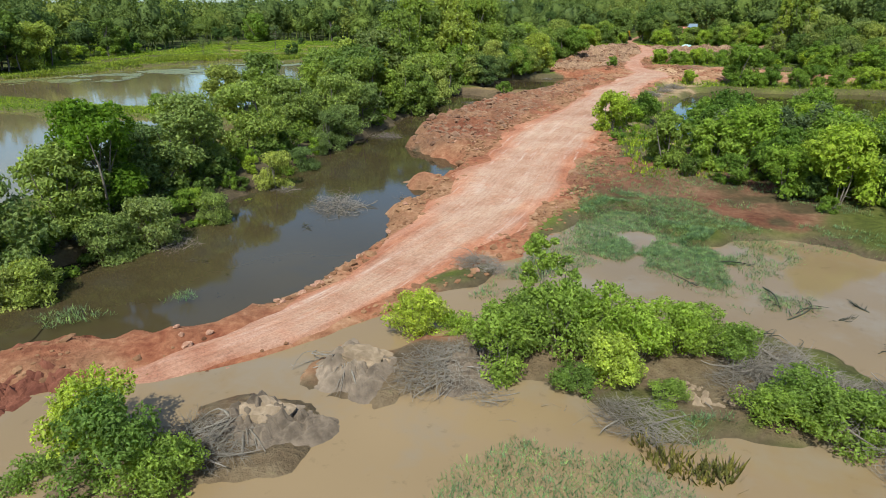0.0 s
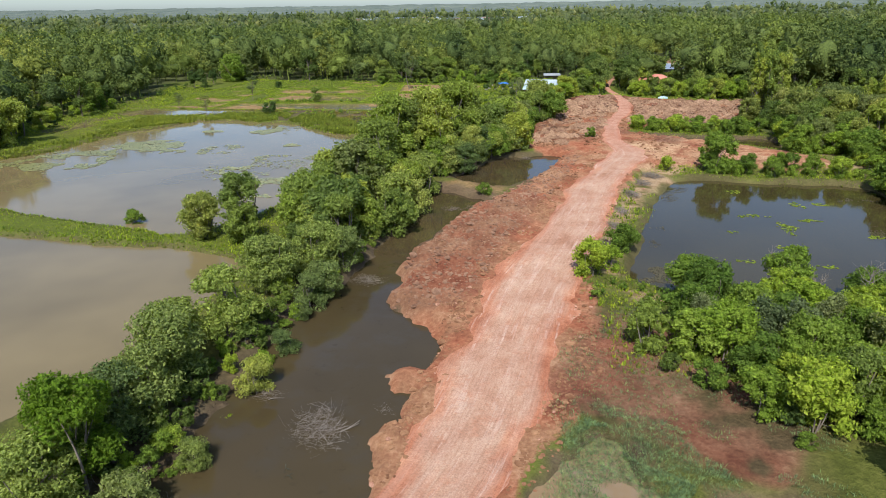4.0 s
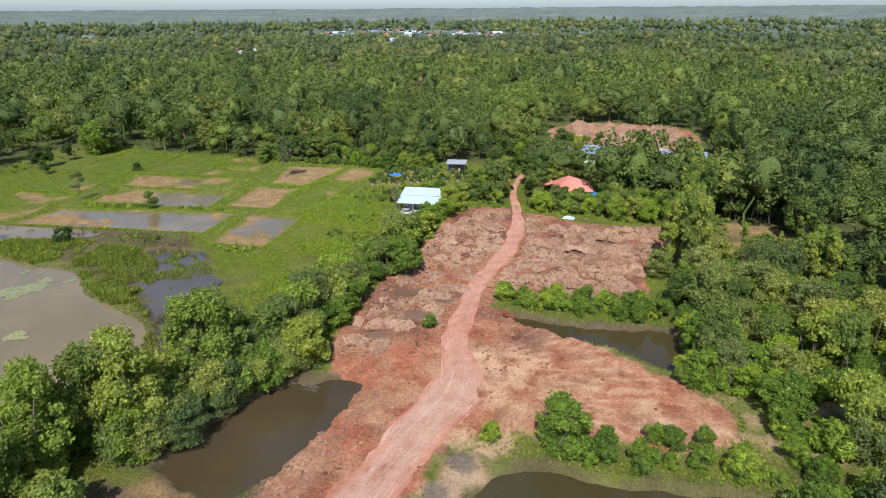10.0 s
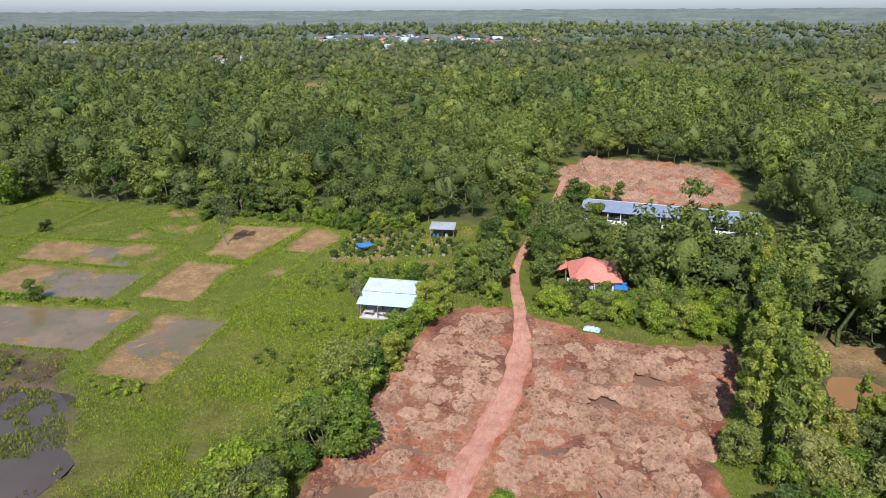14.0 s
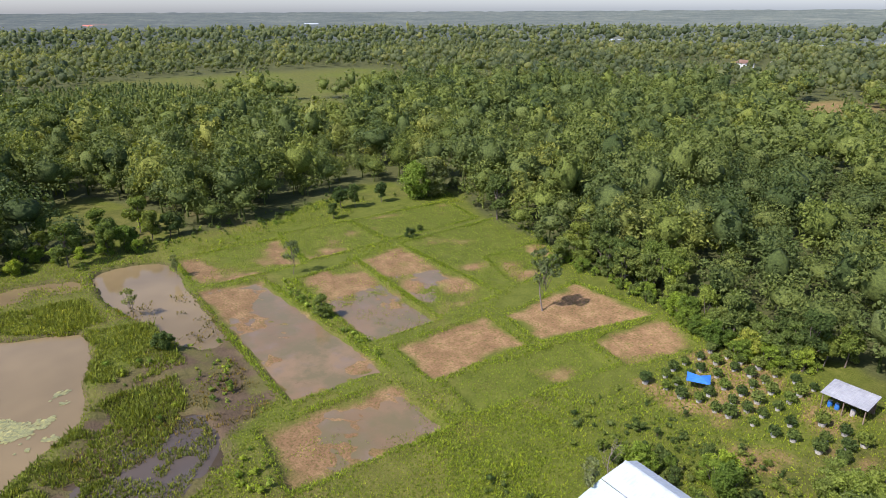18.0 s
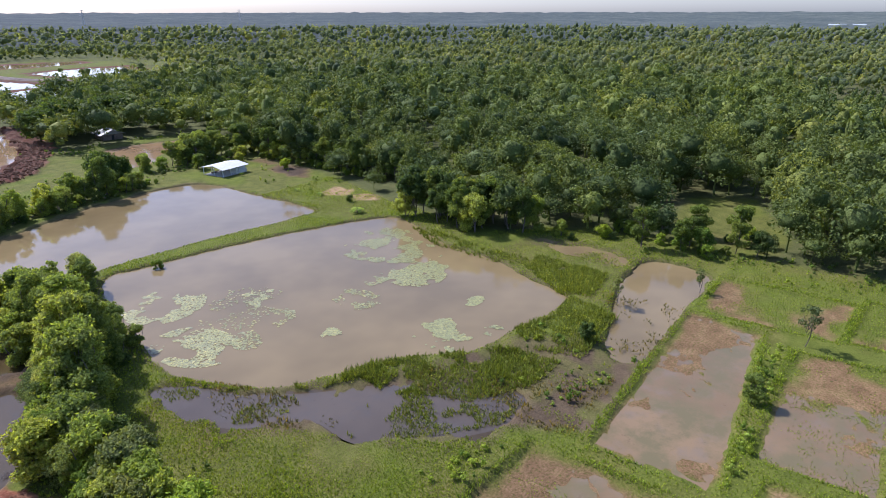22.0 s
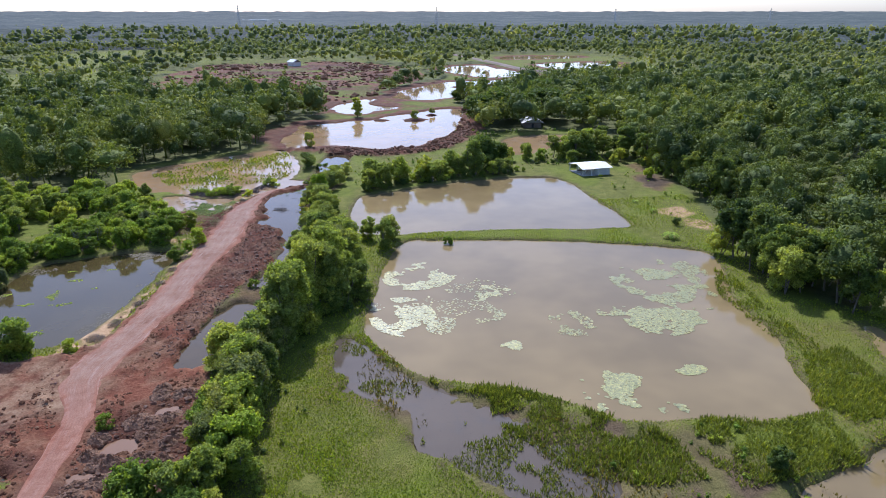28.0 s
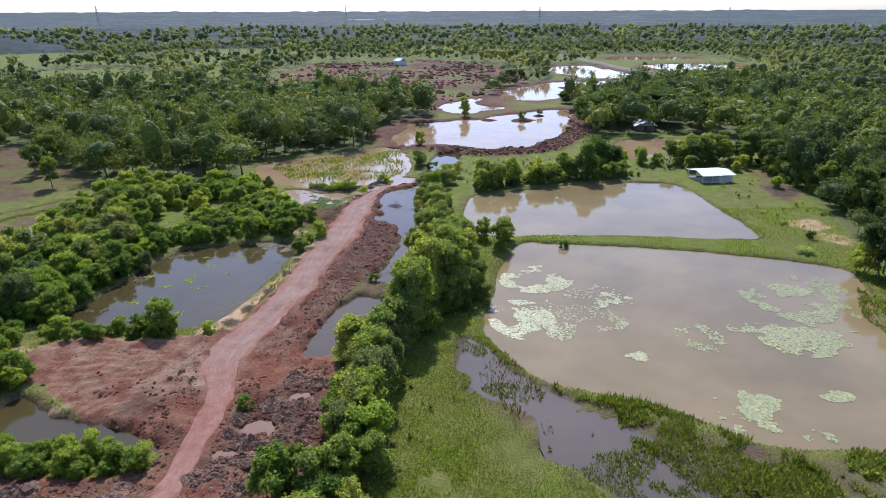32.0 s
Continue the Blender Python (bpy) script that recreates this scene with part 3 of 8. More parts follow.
        if k in ("ditch", "pool_a"):
            cover["mud"] = np.maximum(cover["mud"], 0.85 * step(5.0, 1.5, (d if k == "ditch" else d + 2.0) + 2.0 * rough_noise(x, y, 3.5, 3, 68)))
    swamp = step(2.0, -1.0, poly_dist(SWAMP, x, y) + 2.0 * rough_noise(x, y, 5, 3, 72))
    cover["mud"] = np.maximum(cover["mud"], swamp * (0.45 + 0.5 * step(-0.4, 0.3, rough_noise(x, y, 4, 3, 73))))
    # spoil islands left in the flood
    for mx, my, mr, mh in ((-17.6, 103.4, 1.9, 0.35), (-15.6, 104.4, 2.0, 0.5), (-20.0, 99.3, 1.9, 0.3), (-29.2, 101.0, 2.4, 0.5), (-6.4, 103.6, 1.3, 0.55), (-22.2, 129.6, 1.5, 0.5), (-12.0, 105.6, 2.4, 0.4), (-9.2, 106, 2.4, 0.4), (-4.0, 104.6, 2.4, 0.4), (-6.6, 106.4, 2.0, 0.35), (-1, 103.6, 2.2, 0.4), (-22.5, 97, 1.8, 0.4), (-87, -24, 5.5, 0.9), (-70, -26, 3.5, 0.7), (-98, -38, 3.0, 0.7), (-142, -165, 7, 0.8), (-170, -178, 6, 0.7)):
        r = np.hypot((x - mx) * 0.85, y - my) / mr + 0.28 * rough_noise(x, y, 1.4, 3, 66)
        hump = mh * step(1.15, 0.15, r) * (1 + 0.35 * rough_noise(x, y, 0.9, 3, 67))
        z = np.where(r < 1.15, np.maximum(z, -0.35 + hump + 0.42 * step(1.15, 0.8, r)), z)
        red = mx < -28 or mx == -22.2
        cover["earth" if red else "pale"] = np.maximum(cover["earth" if red else "pale"], step(1.1, 0.9, r) * (1.0 if mh > 0.6 or red else 0.2))
        cover["mud"] = np.maximum(cover["mud"], step(1.2, 1.0, r) * (0.0 if red else 0.9))
    for k in ("lake_a", "lake_side", "lake_b", "lake_c", "reservoir", "reservoir_far"):
        d = poly_dist(WATER_S[k], x, y, 30)
        rim = step(15, 3, d + 6 * rough_noise(x, y, 12, 3, 65))
        cover["earth"] = np.maximum(cover["earth"], rim * 0.8)
        cover["loam_shade"] = np.maximum(cover["loam_shade"], rim * 0.55)
    for k in ("l",):
        cover["lush"] = np.maximum(cover["lush"], step(0.2, -0.4, poly_dist(PADDY_S[k], x, y, 3)))
    dr, al = line_dist(ROAD_S, x, y)
    half = np.interp(al, np.linspace(0, 1, len(ROAD_WS)), ROAD_WS) / 2
    wr = step(1.2, -0.3, dr - half)
    way = 0.22 - 0.34 * step(104, 99, y) + 0.38 * step(104, 150, y) + 0.25 * step(225, 249, y) + 0.75 * step(249, 280, y)
    z = z * (1 - wr) + (way + 0.06 * vnoise(x, y, 12, 71)) * wr
    cover["lush"] = np.maximum(cover["lush"], np.maximum(step(-0.2, 0.6, rough_noise(x, y, 11, 3, 81)), 0.85 * step(252, 262, y) * step(-18, -24, x) * step(-150, -140, x) * step(345, 335, y)))
    cover["bare"] = np.maximum(cover["bare"], 0.18 * step(0.15, 0.8, rough_noise(x, y, 9, 3, 83)) * (x < -20) * (y > 195) * (y < 290))
    cover["bare"] = np.maximum(cover["bare"], 0.3 * step(2, -2, poly_dist(np.array([(-38, 204), (-44, 214), (-44, 224), (-36, 222), (-33, 208)], float), x, y) + 1.5 * rough_noise(x, y, 3, 2, 84)))
    cover["pale"] = np.maximum(cover["pale"], step(0.8, -0.6, poly_dist(np.array([(-5.6, 147.3), (-0.9, 147), (3.6, 146), (3.5, 144.2), (-0.1, 143.2), (-5.4, 145.2)], float), x, y) + 0.7 * rough_noise(x, y, 2, 2, 85)))
    for plot, soil in (([(-34, 180), (-28.5, 188), (-20, 184), (-22, 176.5), (-27, 179)], "bare"), ([(-130, 144.5), (-136.4, 143.6), (-137.4, 149.4), (-130.6, 152.4), (-128.2, 148)], "pale"), ([(-129.4, 154.8), (-135.4, 154.6), (-137, 161), (-133, 162.6), (-128.4, 158.4)], "pale"), ([(-138.6, 108), (-148, 105), (-147.6, 119), (-139.4, 127), (-137, 121)], "bare"), ([(-144, 91), (-149.5, 90.5), (-148.4, 104), (-144, 102)], "bare"), ([(-139.6, 110), (-147, 107), (-146.6, 118), (-140, 125), (-138, 120)], "mud"), ([(42, 270.5), (43, 278), (54, 277), (53, 269.5)], "bare")):
        cover[soil] = np.maximum(cover[soil], 0.9 * step(1, -1, poly_dist(np.array(plot, float), x, y) + rough_noise(x, y, 3, 2, 86)))
    for k in ("stubble_field", "stubble_field_east", "scraped_field", "far_clearing"):
        cover["bare"] = np.maximum(cover["bare"], 0.85 * step(4, -6, poly_dist(OPEN_S[k], x, y)) * step(-0.9, 0.2, rough_noise(x, y, 15, 2, 87)))
    open_ground = np.full(x.shape, 99.0)
    for poly in OPEN_S.values():
        open_ground = np.minimum(open_ground, poly_dist(poly, x, y, 5.0))
    cover["litter"] = step(-1.0, 2.5, open_ground + 1.5 * rough_noise(x, y, 5, 2, 82)) * (1 - open_country(x, y))
    return z, cover


def axis(*spans):
    """Grid lines from spans (start, end, spacing)."""
    out = []
    for a, b, s in spans:
        out.extend(np.linspace(a, b, max(2, int(round((b - a) / s))), endpoint=False))
    return np.array(out + [spans[-1][1]])


def tail_axis(a, b, first, grow=1.16):
    out, s = [a], first
    while out[-1] < b:
        out.append(out[-1] + s)
        s *= grow
    return np.array(out)


def grid_mesh(name, xs, ys, zs, extra=None):
    nx, ny = len(xs), len(ys)
    X, Y = np.meshgrid(xs, ys)
    co = np.stack([X.ravel(), Y.ravel(), zs.ravel()], 1).astype(np.float32)
    i = (np.arange(ny - 1)[:, None] * nx + np.arange(nx - 1)[None]).ravel()
    faces = np.stack([i, i + 1, i + nx + 1, i + nx], 1).astype(np.int32)
    return raw_mesh(name, co, faces, extra)


def raw_mesh(name, co, faces, extra=None, smooth=True):
    """A mesh from arrays; all faces have the same number of corners."""
    me = bpy.data.meshes.new(name)
    n, k = faces.shape
    me.vertices.add(len(co))
    me.vertices.foreach_set("co", np.asarray(co, np.float32).ravel())
    me.loops.add(n * k)
    me.loops.foreach_set("vertex_index", np.asarray(faces, np.int32).ravel())
    me.polygons.add(n)
    me.polygons.foreach_set("loop_start", np.arange(n, dtype=np.int32) * k)
    me.polygons.foreach_set("loop_total", np.full(n, k, np.int32))
    me.polygons.foreach_set("use_smooth", np.full(n, smooth))
    for key, val in (extra or {}).items():
        me.attributes.new(key, "FLOAT", "POINT").data.foreach_set("value", np.asarray(val, np.float32).ravel())
    me.update(calc_edges=True)
    return me


XS = np.concatenate([-300 - tail_axis(0, 4200, 4.0)[:0:-1], axis((-300, -140, 3.2), (-140, -42, 0.8), (-42, 14, 0.42), (14, 33, 0.5), (33, 60, 0.8)), 60 + tail_axis(0, 4200, 2.2)[1:]])
YS = np.concatenate([-380 - tail_axis(0, 4200, 6.0, 1.12)[:0:-1], axis((-380, -130, 4.5), (-130, 40, 1.8), (40, 88, 1.2), (88, 140, 0.4), (140, 290, 0.62), (290, 345, 0.9)), 345 + tail_axis(0, 4200, 2.0)[1:]])
GX, GY = np.meshgrid(XS, YS)
GZ, COVER = terrain(GX, GY)


def ground_at(x, y):
    """Ground height at plan points, read from the grid."""
    x, y = np.atleast_1d(np.asarray(x, float)), np.atleast_1d(np.asarray(y, float))
    i = np.clip(np.searchsorted(XS, x) - 1, 0, len(XS) - 2)
    j = np.clip(np.searchsorted(YS, y) - 1, 0, len(YS) - 2)
    u = np.clip((x - XS[i]) / (XS[i + 1] - XS[i]), 0, 1)
    v = np.clip((y - YS[j]) / (YS[j + 1] - YS[j]), 0, 1)
    return (GZ[j, i] * (1 - u) + GZ[j, i + 1] * u) * (1 - v) + (GZ[j + 1, i] * (1 - u) + GZ[j + 1, i + 1] * u) * v


# ---------------------------------------------------------------- ground
def ground_material():
    m, nt, b = material("ground_cover", 0.95, 0.15)
    fine, mid = noise_of(nt, 2.6, 6, 0.7), noise_of(nt, 0.35, 4, 0.6)
    f = maths(nt, "ADD", maths(nt, "MULTIPLY", fine, 0.55), maths(nt, "MULTIPLY", mid, 0.45))
    grass = ramp(nt, f, [(0.30, (0.053, 0.058, 0.013)), (0.46, (0.097, 0.106, 0.020)), (0.58, (0.143, 0.145, 0.033)), (0.72, (0.210, 0.178, 0.070))])
    lushc = ramp(nt, f, [(0.3, (0.058, 0.075, 0.010)), (0.5, (0.109, 0.133, 0.017)), (0.7, (0.165, 0.177, 0.031))])
    base = mixed(nt, attr(nt, "lush"), grass, lushc)
    floor = ramp(nt, f, [(0.3, (0.042, 0.052, 0.018)), (0.5, (0.085, 0.095, 0.030)), (0.7, (0.135, 0.125, 0.050))])
    base = mixed(nt, attr(nt, "litter"), base, floor)
    dry = ramp(nt, f, [(0.30, (0.122, 0.070, 0.034)), (0.50, (0.219, 0.132, 0.064)), (0.68, (0.350, 0.234, 0.117))])
    base = mixed(nt, maths(nt, "MULTIPLY", attr(nt, "bare"), remap(nt, fine, 0.30, 0.50), True), base, dry)
    mud = ramp(nt, f, [(0.3, (0.059, 0.040, 0.025)), (0.6, (0.130, 0.090, 0.056)), (0.75, (0.108, 0.110, 0.036))])
    base = mixed(nt, attr(nt, "mud"), base, mud)
    red = ramp(nt, f, [(0.28, (0.102, 0.031, 0.017)), (0.42, (0.193, 0.060, 0.031)), (0.55, (0.295, 0.116, 0.062)), (0.70, (0.418, 0.218, 0.129))])
    red2 = ramp(nt, f, [(0.30, (0.128, 0.059, 0.033)), (0.5, (0.264, 0.135, 0.074)), (0.7, (0.429, 0.266, 0.163))])
    red = mixed(nt, remap(nt, noise_of(nt, 0.16, 3, 0.6), 0.40, 0.60), red, red2)
    base = mixed(nt, remap(nt, attr(nt, "earth"), 0.25, 0.65), base, red)
    sandy = ramp(nt, f, [(0.3, (0.180, 0.098, 0.054)), (0.45, (0.340, 0.205, 0.117)), (0.62, (0.500, 0.345, 0.211)), (0.76, (0.240, 0.175, 0.081))])
    base = mixed(nt, maths(nt, "MULTIPLY", attr(nt, "pale"), remap(nt, mid, 0.30, 0.50), True), base, sandy)
    loam_shade = ramp(nt, f, [(0.3, (0.030, 0.016, 0.012)), (0.5, (0.075, 0.036, 0.026)), (0.7, (0.15, 0.075, 0.05))])
    base = mixed(nt, attr(nt, "loam_shade"), base, loam_shade)
    nt.links.new(base, b.inputs["Base Color"])
    nt.links.new(maths(nt, "MULTIPLY", maths(nt, "MAXIMUM", attr(nt, "earth"), attr(nt, "bare")), 0.8), b.inputs["Diffuse Roughness"])
    bump(nt, b, f, 1.0, 0.4)
    return m


ground = tagged(new("ground", grid_mesh("ground", XS, YS, GZ, COVER)), "flat grassland, paddies and red laterite fill", "ground", kind="structure")
ground.data.materials.append(ground_material())


# ---------------------------------------------------------------- water
def water_material(name, body):
    m, nt, b = material("water_" + name, 0.14 if name == "paddy" else 0.06, 0.5)
    b.inputs["IOR"].default_value = 1.33
    n = noise_of(nt, 0.05, 3, 0.6)
    c = tuple(v * 0.72 for v in body)
    col = ramp(nt, n, [(0.35, c), (0.65, body)])
    if name in ("tan", "mire", "olive", "paddy"):
        silt = noise_of(nt, 0.22, 5, 0.65)
        grey = tuple(0.62 * v + 0.30 * sum(body) / 3 for v in body)
        col = mixed(nt, remap(nt, silt, 0.50, 0.70), col, grey)
        col = mixed(nt, maths(nt, "MULTIPLY", remap(nt, noise_of(nt, 0.9, 5, 0.75), 0.60, 0.72), 0.55), col, tuple(0.45 * v for v in body))
    if name == "paddy":
        col = mixed(nt, remap(nt, noise_of(nt, 0.16, 5, 0.7), 0.44, 0.62), col, (0.148, 0.122, 0.058))
    nt.links.new(col, b.inputs["Base Color"])
    bump(nt, b, noise_of(nt, 1.4, 3, 0.6), 0.06, 0.05)
    return m


TONES = {k: water_material(k, c) for k, c in {
    "brown": (0.222, 0.166, 0.080), "tan": (0.310, 0.205, 0.108), "olive": (0.074, 0.053, 0.025),
    "dark": (0.062, 0.048, 0.019), "mire": (0.100, 0.080, 0.060), "paddy": (0.225, 0.155, 0.082), "puddle": (0.22, 0.13, 0.08), "ochre": (0.30, 0.165, 0.07)}.items()}


def sheet(name, poly, z, mat):
    bm = bmesh.new()
    bm.faces.new([bm.verts.new((x, y, z)) for x, y in poly])
    bmesh.ops.triangulate(bm, faces=bm.faces[:])
    me = bpy.data.meshes.new(name)
    bm.normal_update()
    bm.to_mesh(me)
    bm.free()
    if me.polygons[0].normal.z < 0:
        me.flip_normals()
    me.materials.append(mat)
    return new(name, me)


def grown(poly, d):
    """An outline moved outwards."""
    nx = np.roll(poly, -1, 0) - np.roll(poly, 1, 0)
    n = np.stack([nx[:, 1], -nx[:, 0]], 1)
    n /= np.linalg.norm(n, axis=1)[:, None] + 1e-9
    area = np.sum(poly[:, 0] * np.roll(poly[:, 1], -1) - np.roll(poly[:, 0], -1) * poly[:, 1])
    return poly + n * d * (1 if area > 0 else -1)


WATER_LABEL = {"brown": "still brown murky pond water", "tan": "shallow tan muddy standing water", "olive": "dark olive ditch water", "dark": "dark green-black still pond water", "ochre": "small ochre pool of muddy water", "mire": "brown-purple stagnant swamp water", "puddle": "rain puddle of reddish muddy water"}
for i, (k, (_, tone, level)) in enumerate(WATER.items()):
    tagged(sheet("water", grown(WATER_S[k], 6.0 if k[:4] in ("lake", "rese") else 2.6 if k == "ditch" else 0.8 if tone != "puddle" else 0.9), level + 0.004 * (i % 5), TONES[tone]), WATER_LABEL[tone], "water", kind="structure")
for k in ("a", "b", "d", "e", "i"):
    tagged(sheet("water", PADDY_S[k], PADDY_LEVEL + 0.02, TONES["paddy"]), "thin sheet of water on a rice paddy", "water", kind="structure")


# ---------------------------------------------------------------- road
def track_material():
    m, nt, b = material("packed_laterite", 0.9, 0.2)
    b.inputs["Diffuse Roughness"].default_value = 0.6
    fine, mid = noise_of(nt, 3.0, 6, 0.7), noise_of(nt, 0.28, 4, 0.65)
    wide = noise_of(nt, 0.07, 3, 0.5)
    f = maths(nt, "ADD", maths(nt, "MULTIPLY", fine, 0.35), maths(nt, "MULTIPLY", mid, 0.65))
    pale = ramp(nt, f, [(0.30, (0.249, 0.115, 0.066)), (0.44, (0.340, 0.187, 0.125)), (0.58, (0.400, 0.254, 0.179)), (0.72, (0.479, 0.331, 0.245))])
    red = ramp(nt, f, [(0.30, (0.220, 0.076, 0.040)), (0.52, (0.357, 0.147, 0.083)), (0.72, (0.493, 0.266, 0.162))])
    ruts = attr(nt, "rut")
    flow = nt.nodes.new("ShaderNodeCombineXYZ")
    nt.links.new(maths(nt, "MULTIPLY", attr(nt, "across"), 1.6), flow.inputs[0])
    nt.links.new(maths(nt, "MULTIPLY", attr(nt, "along"), 0.09), flow.inputs[1])
    streak = node(nt, "ShaderNodeTexNoise", Scale=1.0, Detail=5.0, Roughness=0.65)
    nt.links.new(flow.outputs[0], streak.inputs["Vector"])
    lines = streak.outputs["Fac"]
    mixer = maths(nt, "ADD", maths(nt, "MULTIPLY", wide, 0.5), maths(nt, "MULTIPLY", lines, 0.5))
    base = mixed(nt, remap(nt, maths(nt, "ADD", mixer, maths(nt, "MULTIPLY", attr(nt, "edge"), 0.24)), 0.54, 0.70), pale, red)
    blot = noise_of(nt, 0.55, 5, 0.7)
    base = mixed(nt, maths(nt, "MULTIPLY", remap(nt, lines, 0.54, 0.68), remap(nt, blot, 0.40, 0.55), True), base, (0.48, 0.355, 0.285))
    base = mixed(nt, maths(nt, "MULTIPLY", remap(nt, blot, 0.55, 0.67), 0.55), base, red)
    base = mixed(nt, maths(nt, "MULTIPLY", ruts, 0.22), base, (0.47, 0.335, 0.265))
    base = mixed(nt, attr(nt, "ruddy"), base, mixed(nt, remap(nt, blot, 0.35, 0.6), (0.27, 0.098, 0.058), (0.42, 0.215, 0.145)))
    tread = nt.nodes.new("ShaderNodeCombineXYZ")
    nt.links.new(maths(nt, "MULTIPLY", attr(nt, "across"), 6.0), tread.inputs[0])
    nt.links.new(maths(nt, "MULTIPLY", attr(nt, "along"), 0.45), tread.inputs[1])
    prints = node(nt, "ShaderNodeTexNoise", Scale=1.0, Detail=4.0, Roughness=0.7)
    nt.links.new(tread.outputs[0], prints.inputs["Vector"])
    base = mixed(nt, 1.0, base, ramp(nt, prints.outputs["Fac"], [(0.35, (0.88, 0.84, 0.82)), (0.5, (1, 1, 1)), (0.66, (1.08, 1.09, 1.1))]), "MULTIPLY")
    base = mixed(nt, 1.0, base, ramp(nt, noise_of(nt, 9.0, 4, 0.8), [(0.33, (0.72, 0.70, 0.70)), (0.5, (1, 1, 1)), (0.68, (1.2, 1.2, 1.2))]), "MULTIPLY")
    nt.links.new(base, b.inputs["Base Color"])
    bump(nt, b, maths(nt, "ADD", f, maths(nt, "MULTIPLY", prints.outputs["Fac"], 0.5)), 0.9, 0.2)
    return m


def build_road():
    n, k = len(ROAD_S), 25
    t = np.gradient(ROAD_S, axis=0)
    t /= np.linalg.norm(t, axis=1)[:, None]
    side = np.stack([t[:, 1], -t[:, 0]], 1)
    u = np.linspace(-1, 1, k)
    wob = 1 + 0.24 * rough_noise(ROAD_S[:, 0] * 3, ROAD_S[:, 1], 5, 4, 91)
    lop = 1 + 0.24 * rough_noise(ROAD_S[:, 0] * 3 + 90, ROAD_S[:, 1], 4, 4, 92)
    half = (ROAD_WS / 2)[:, None] * np.where(u[None] < 0, wob[:, None], lop[:, None]) * u[None]
    x = ROAD_S[:, 0:1] + side[:, 0:1] * half
    y = ROAD_S[:, 1:2] + side[:, 1:2] * half
    z = ground_at(x.ravel(), y.ravel()).reshape(x.shape)
    rut = np.zeros(x.shape)
    for c in (-1.05, 0.95, -2.4, 2.6):
        rut = np.maximum(rut, np.exp(-((half - c - 0.25 * vnoise(y, x * 0, 9, 93)) / 0.28) ** 2))
    edge = np.abs(u)[None] * np.ones((n, 1))
    z = z + 0.11 - 0.04 * rut + 0.02 * rough_noise(x, y, 1.1, 2, 95) - 0.30 * step(0.75, 1.0, edge)
    co = np.stack([x.ravel(), y.ravel(), z.ravel()], 1)
    i = (np.arange(n - 1)[:, None] * k + np.arange(k - 1)[None]).ravel()
    me = raw_mesh("road", co, np.stack([i, i + 1, i + k + 1, i + k], 1), {"rut": rut, "edge": np.maximum(step(0.30, 0.92, edge), 0.6 * step(112, 103, y)), "across": half, "along": y, "ruddy": 0.6 * np.maximum(step(202, 220, y), step(108, 102, y))})
    if me.polygons[0].normal.z < 0:
        me.flip_normals()
    me.materials.append(track_material())
    return tagged(new("road", me), "wide haul road of packed pale red laterite", "road", kind="structure")


build_road()


def causeway(points, width):
    """A raised earth road across the far reservoirs."""
    line = spline(points, False, 8)
    t = np.gradient(line, axis=0)
    t /= np.linalg.norm(t, axis=1)[:, None]
    side = np.stack([t[:, 1], -t[:, 0]], 1)
    rows = [(-0.5 * width - 3.0, -0.3), (-0.5 * width, 1.3), (0.0, 1.45), (0.5 * width, 1.3), (0.5 * width + 3.0, -0.3)]
    co = np.stack([np.column_stack([line + side * o, np.full(len(line), h)]) for o, h in rows], 1).reshape(-1, 3)
    k = len(rows)
    i = (np.arange(len(line) - 1)[:, None] * k + np.arange(k - 1)[None]).ravel()
    me = raw_mesh("road", co, np.stack([i, i + 1, i + k + 1, i + k], 1))
    if me.polygons[0].normal.z < 0:
        me.flip_normals()
    me.materials.append(plain("causeway_earth", (0.24, 0.15, 0.10), (0.46, 0.34, 0.25), 0.4, 0.9))
    return tagged(new("road", me), "pale raised earth road across the far pools", "road", kind="structure")


causeway([(-212, -520), (-216, -478), (-225, -380), (-231, -298), (-249, -262), (-284, -213), (-330, -170)], 6.0)


# ---------------------------------------------------------------- plants
def part(name, data, mat, parent, label=""):
    """One mesh object under a thing; data is a bmesh or a mesh."""
    if isinstance(data, bmesh.types.BMesh):
        me = bpy.data.meshes.new(name)
        data.to_mesh(me)
        data.free()
        data = me
    if mat is not None and not data.materials:
        data.materials.append(mat)
    ob = new(name, data)
    ob.parent = parent
    if label:
        ob["label"] = label
    return ob


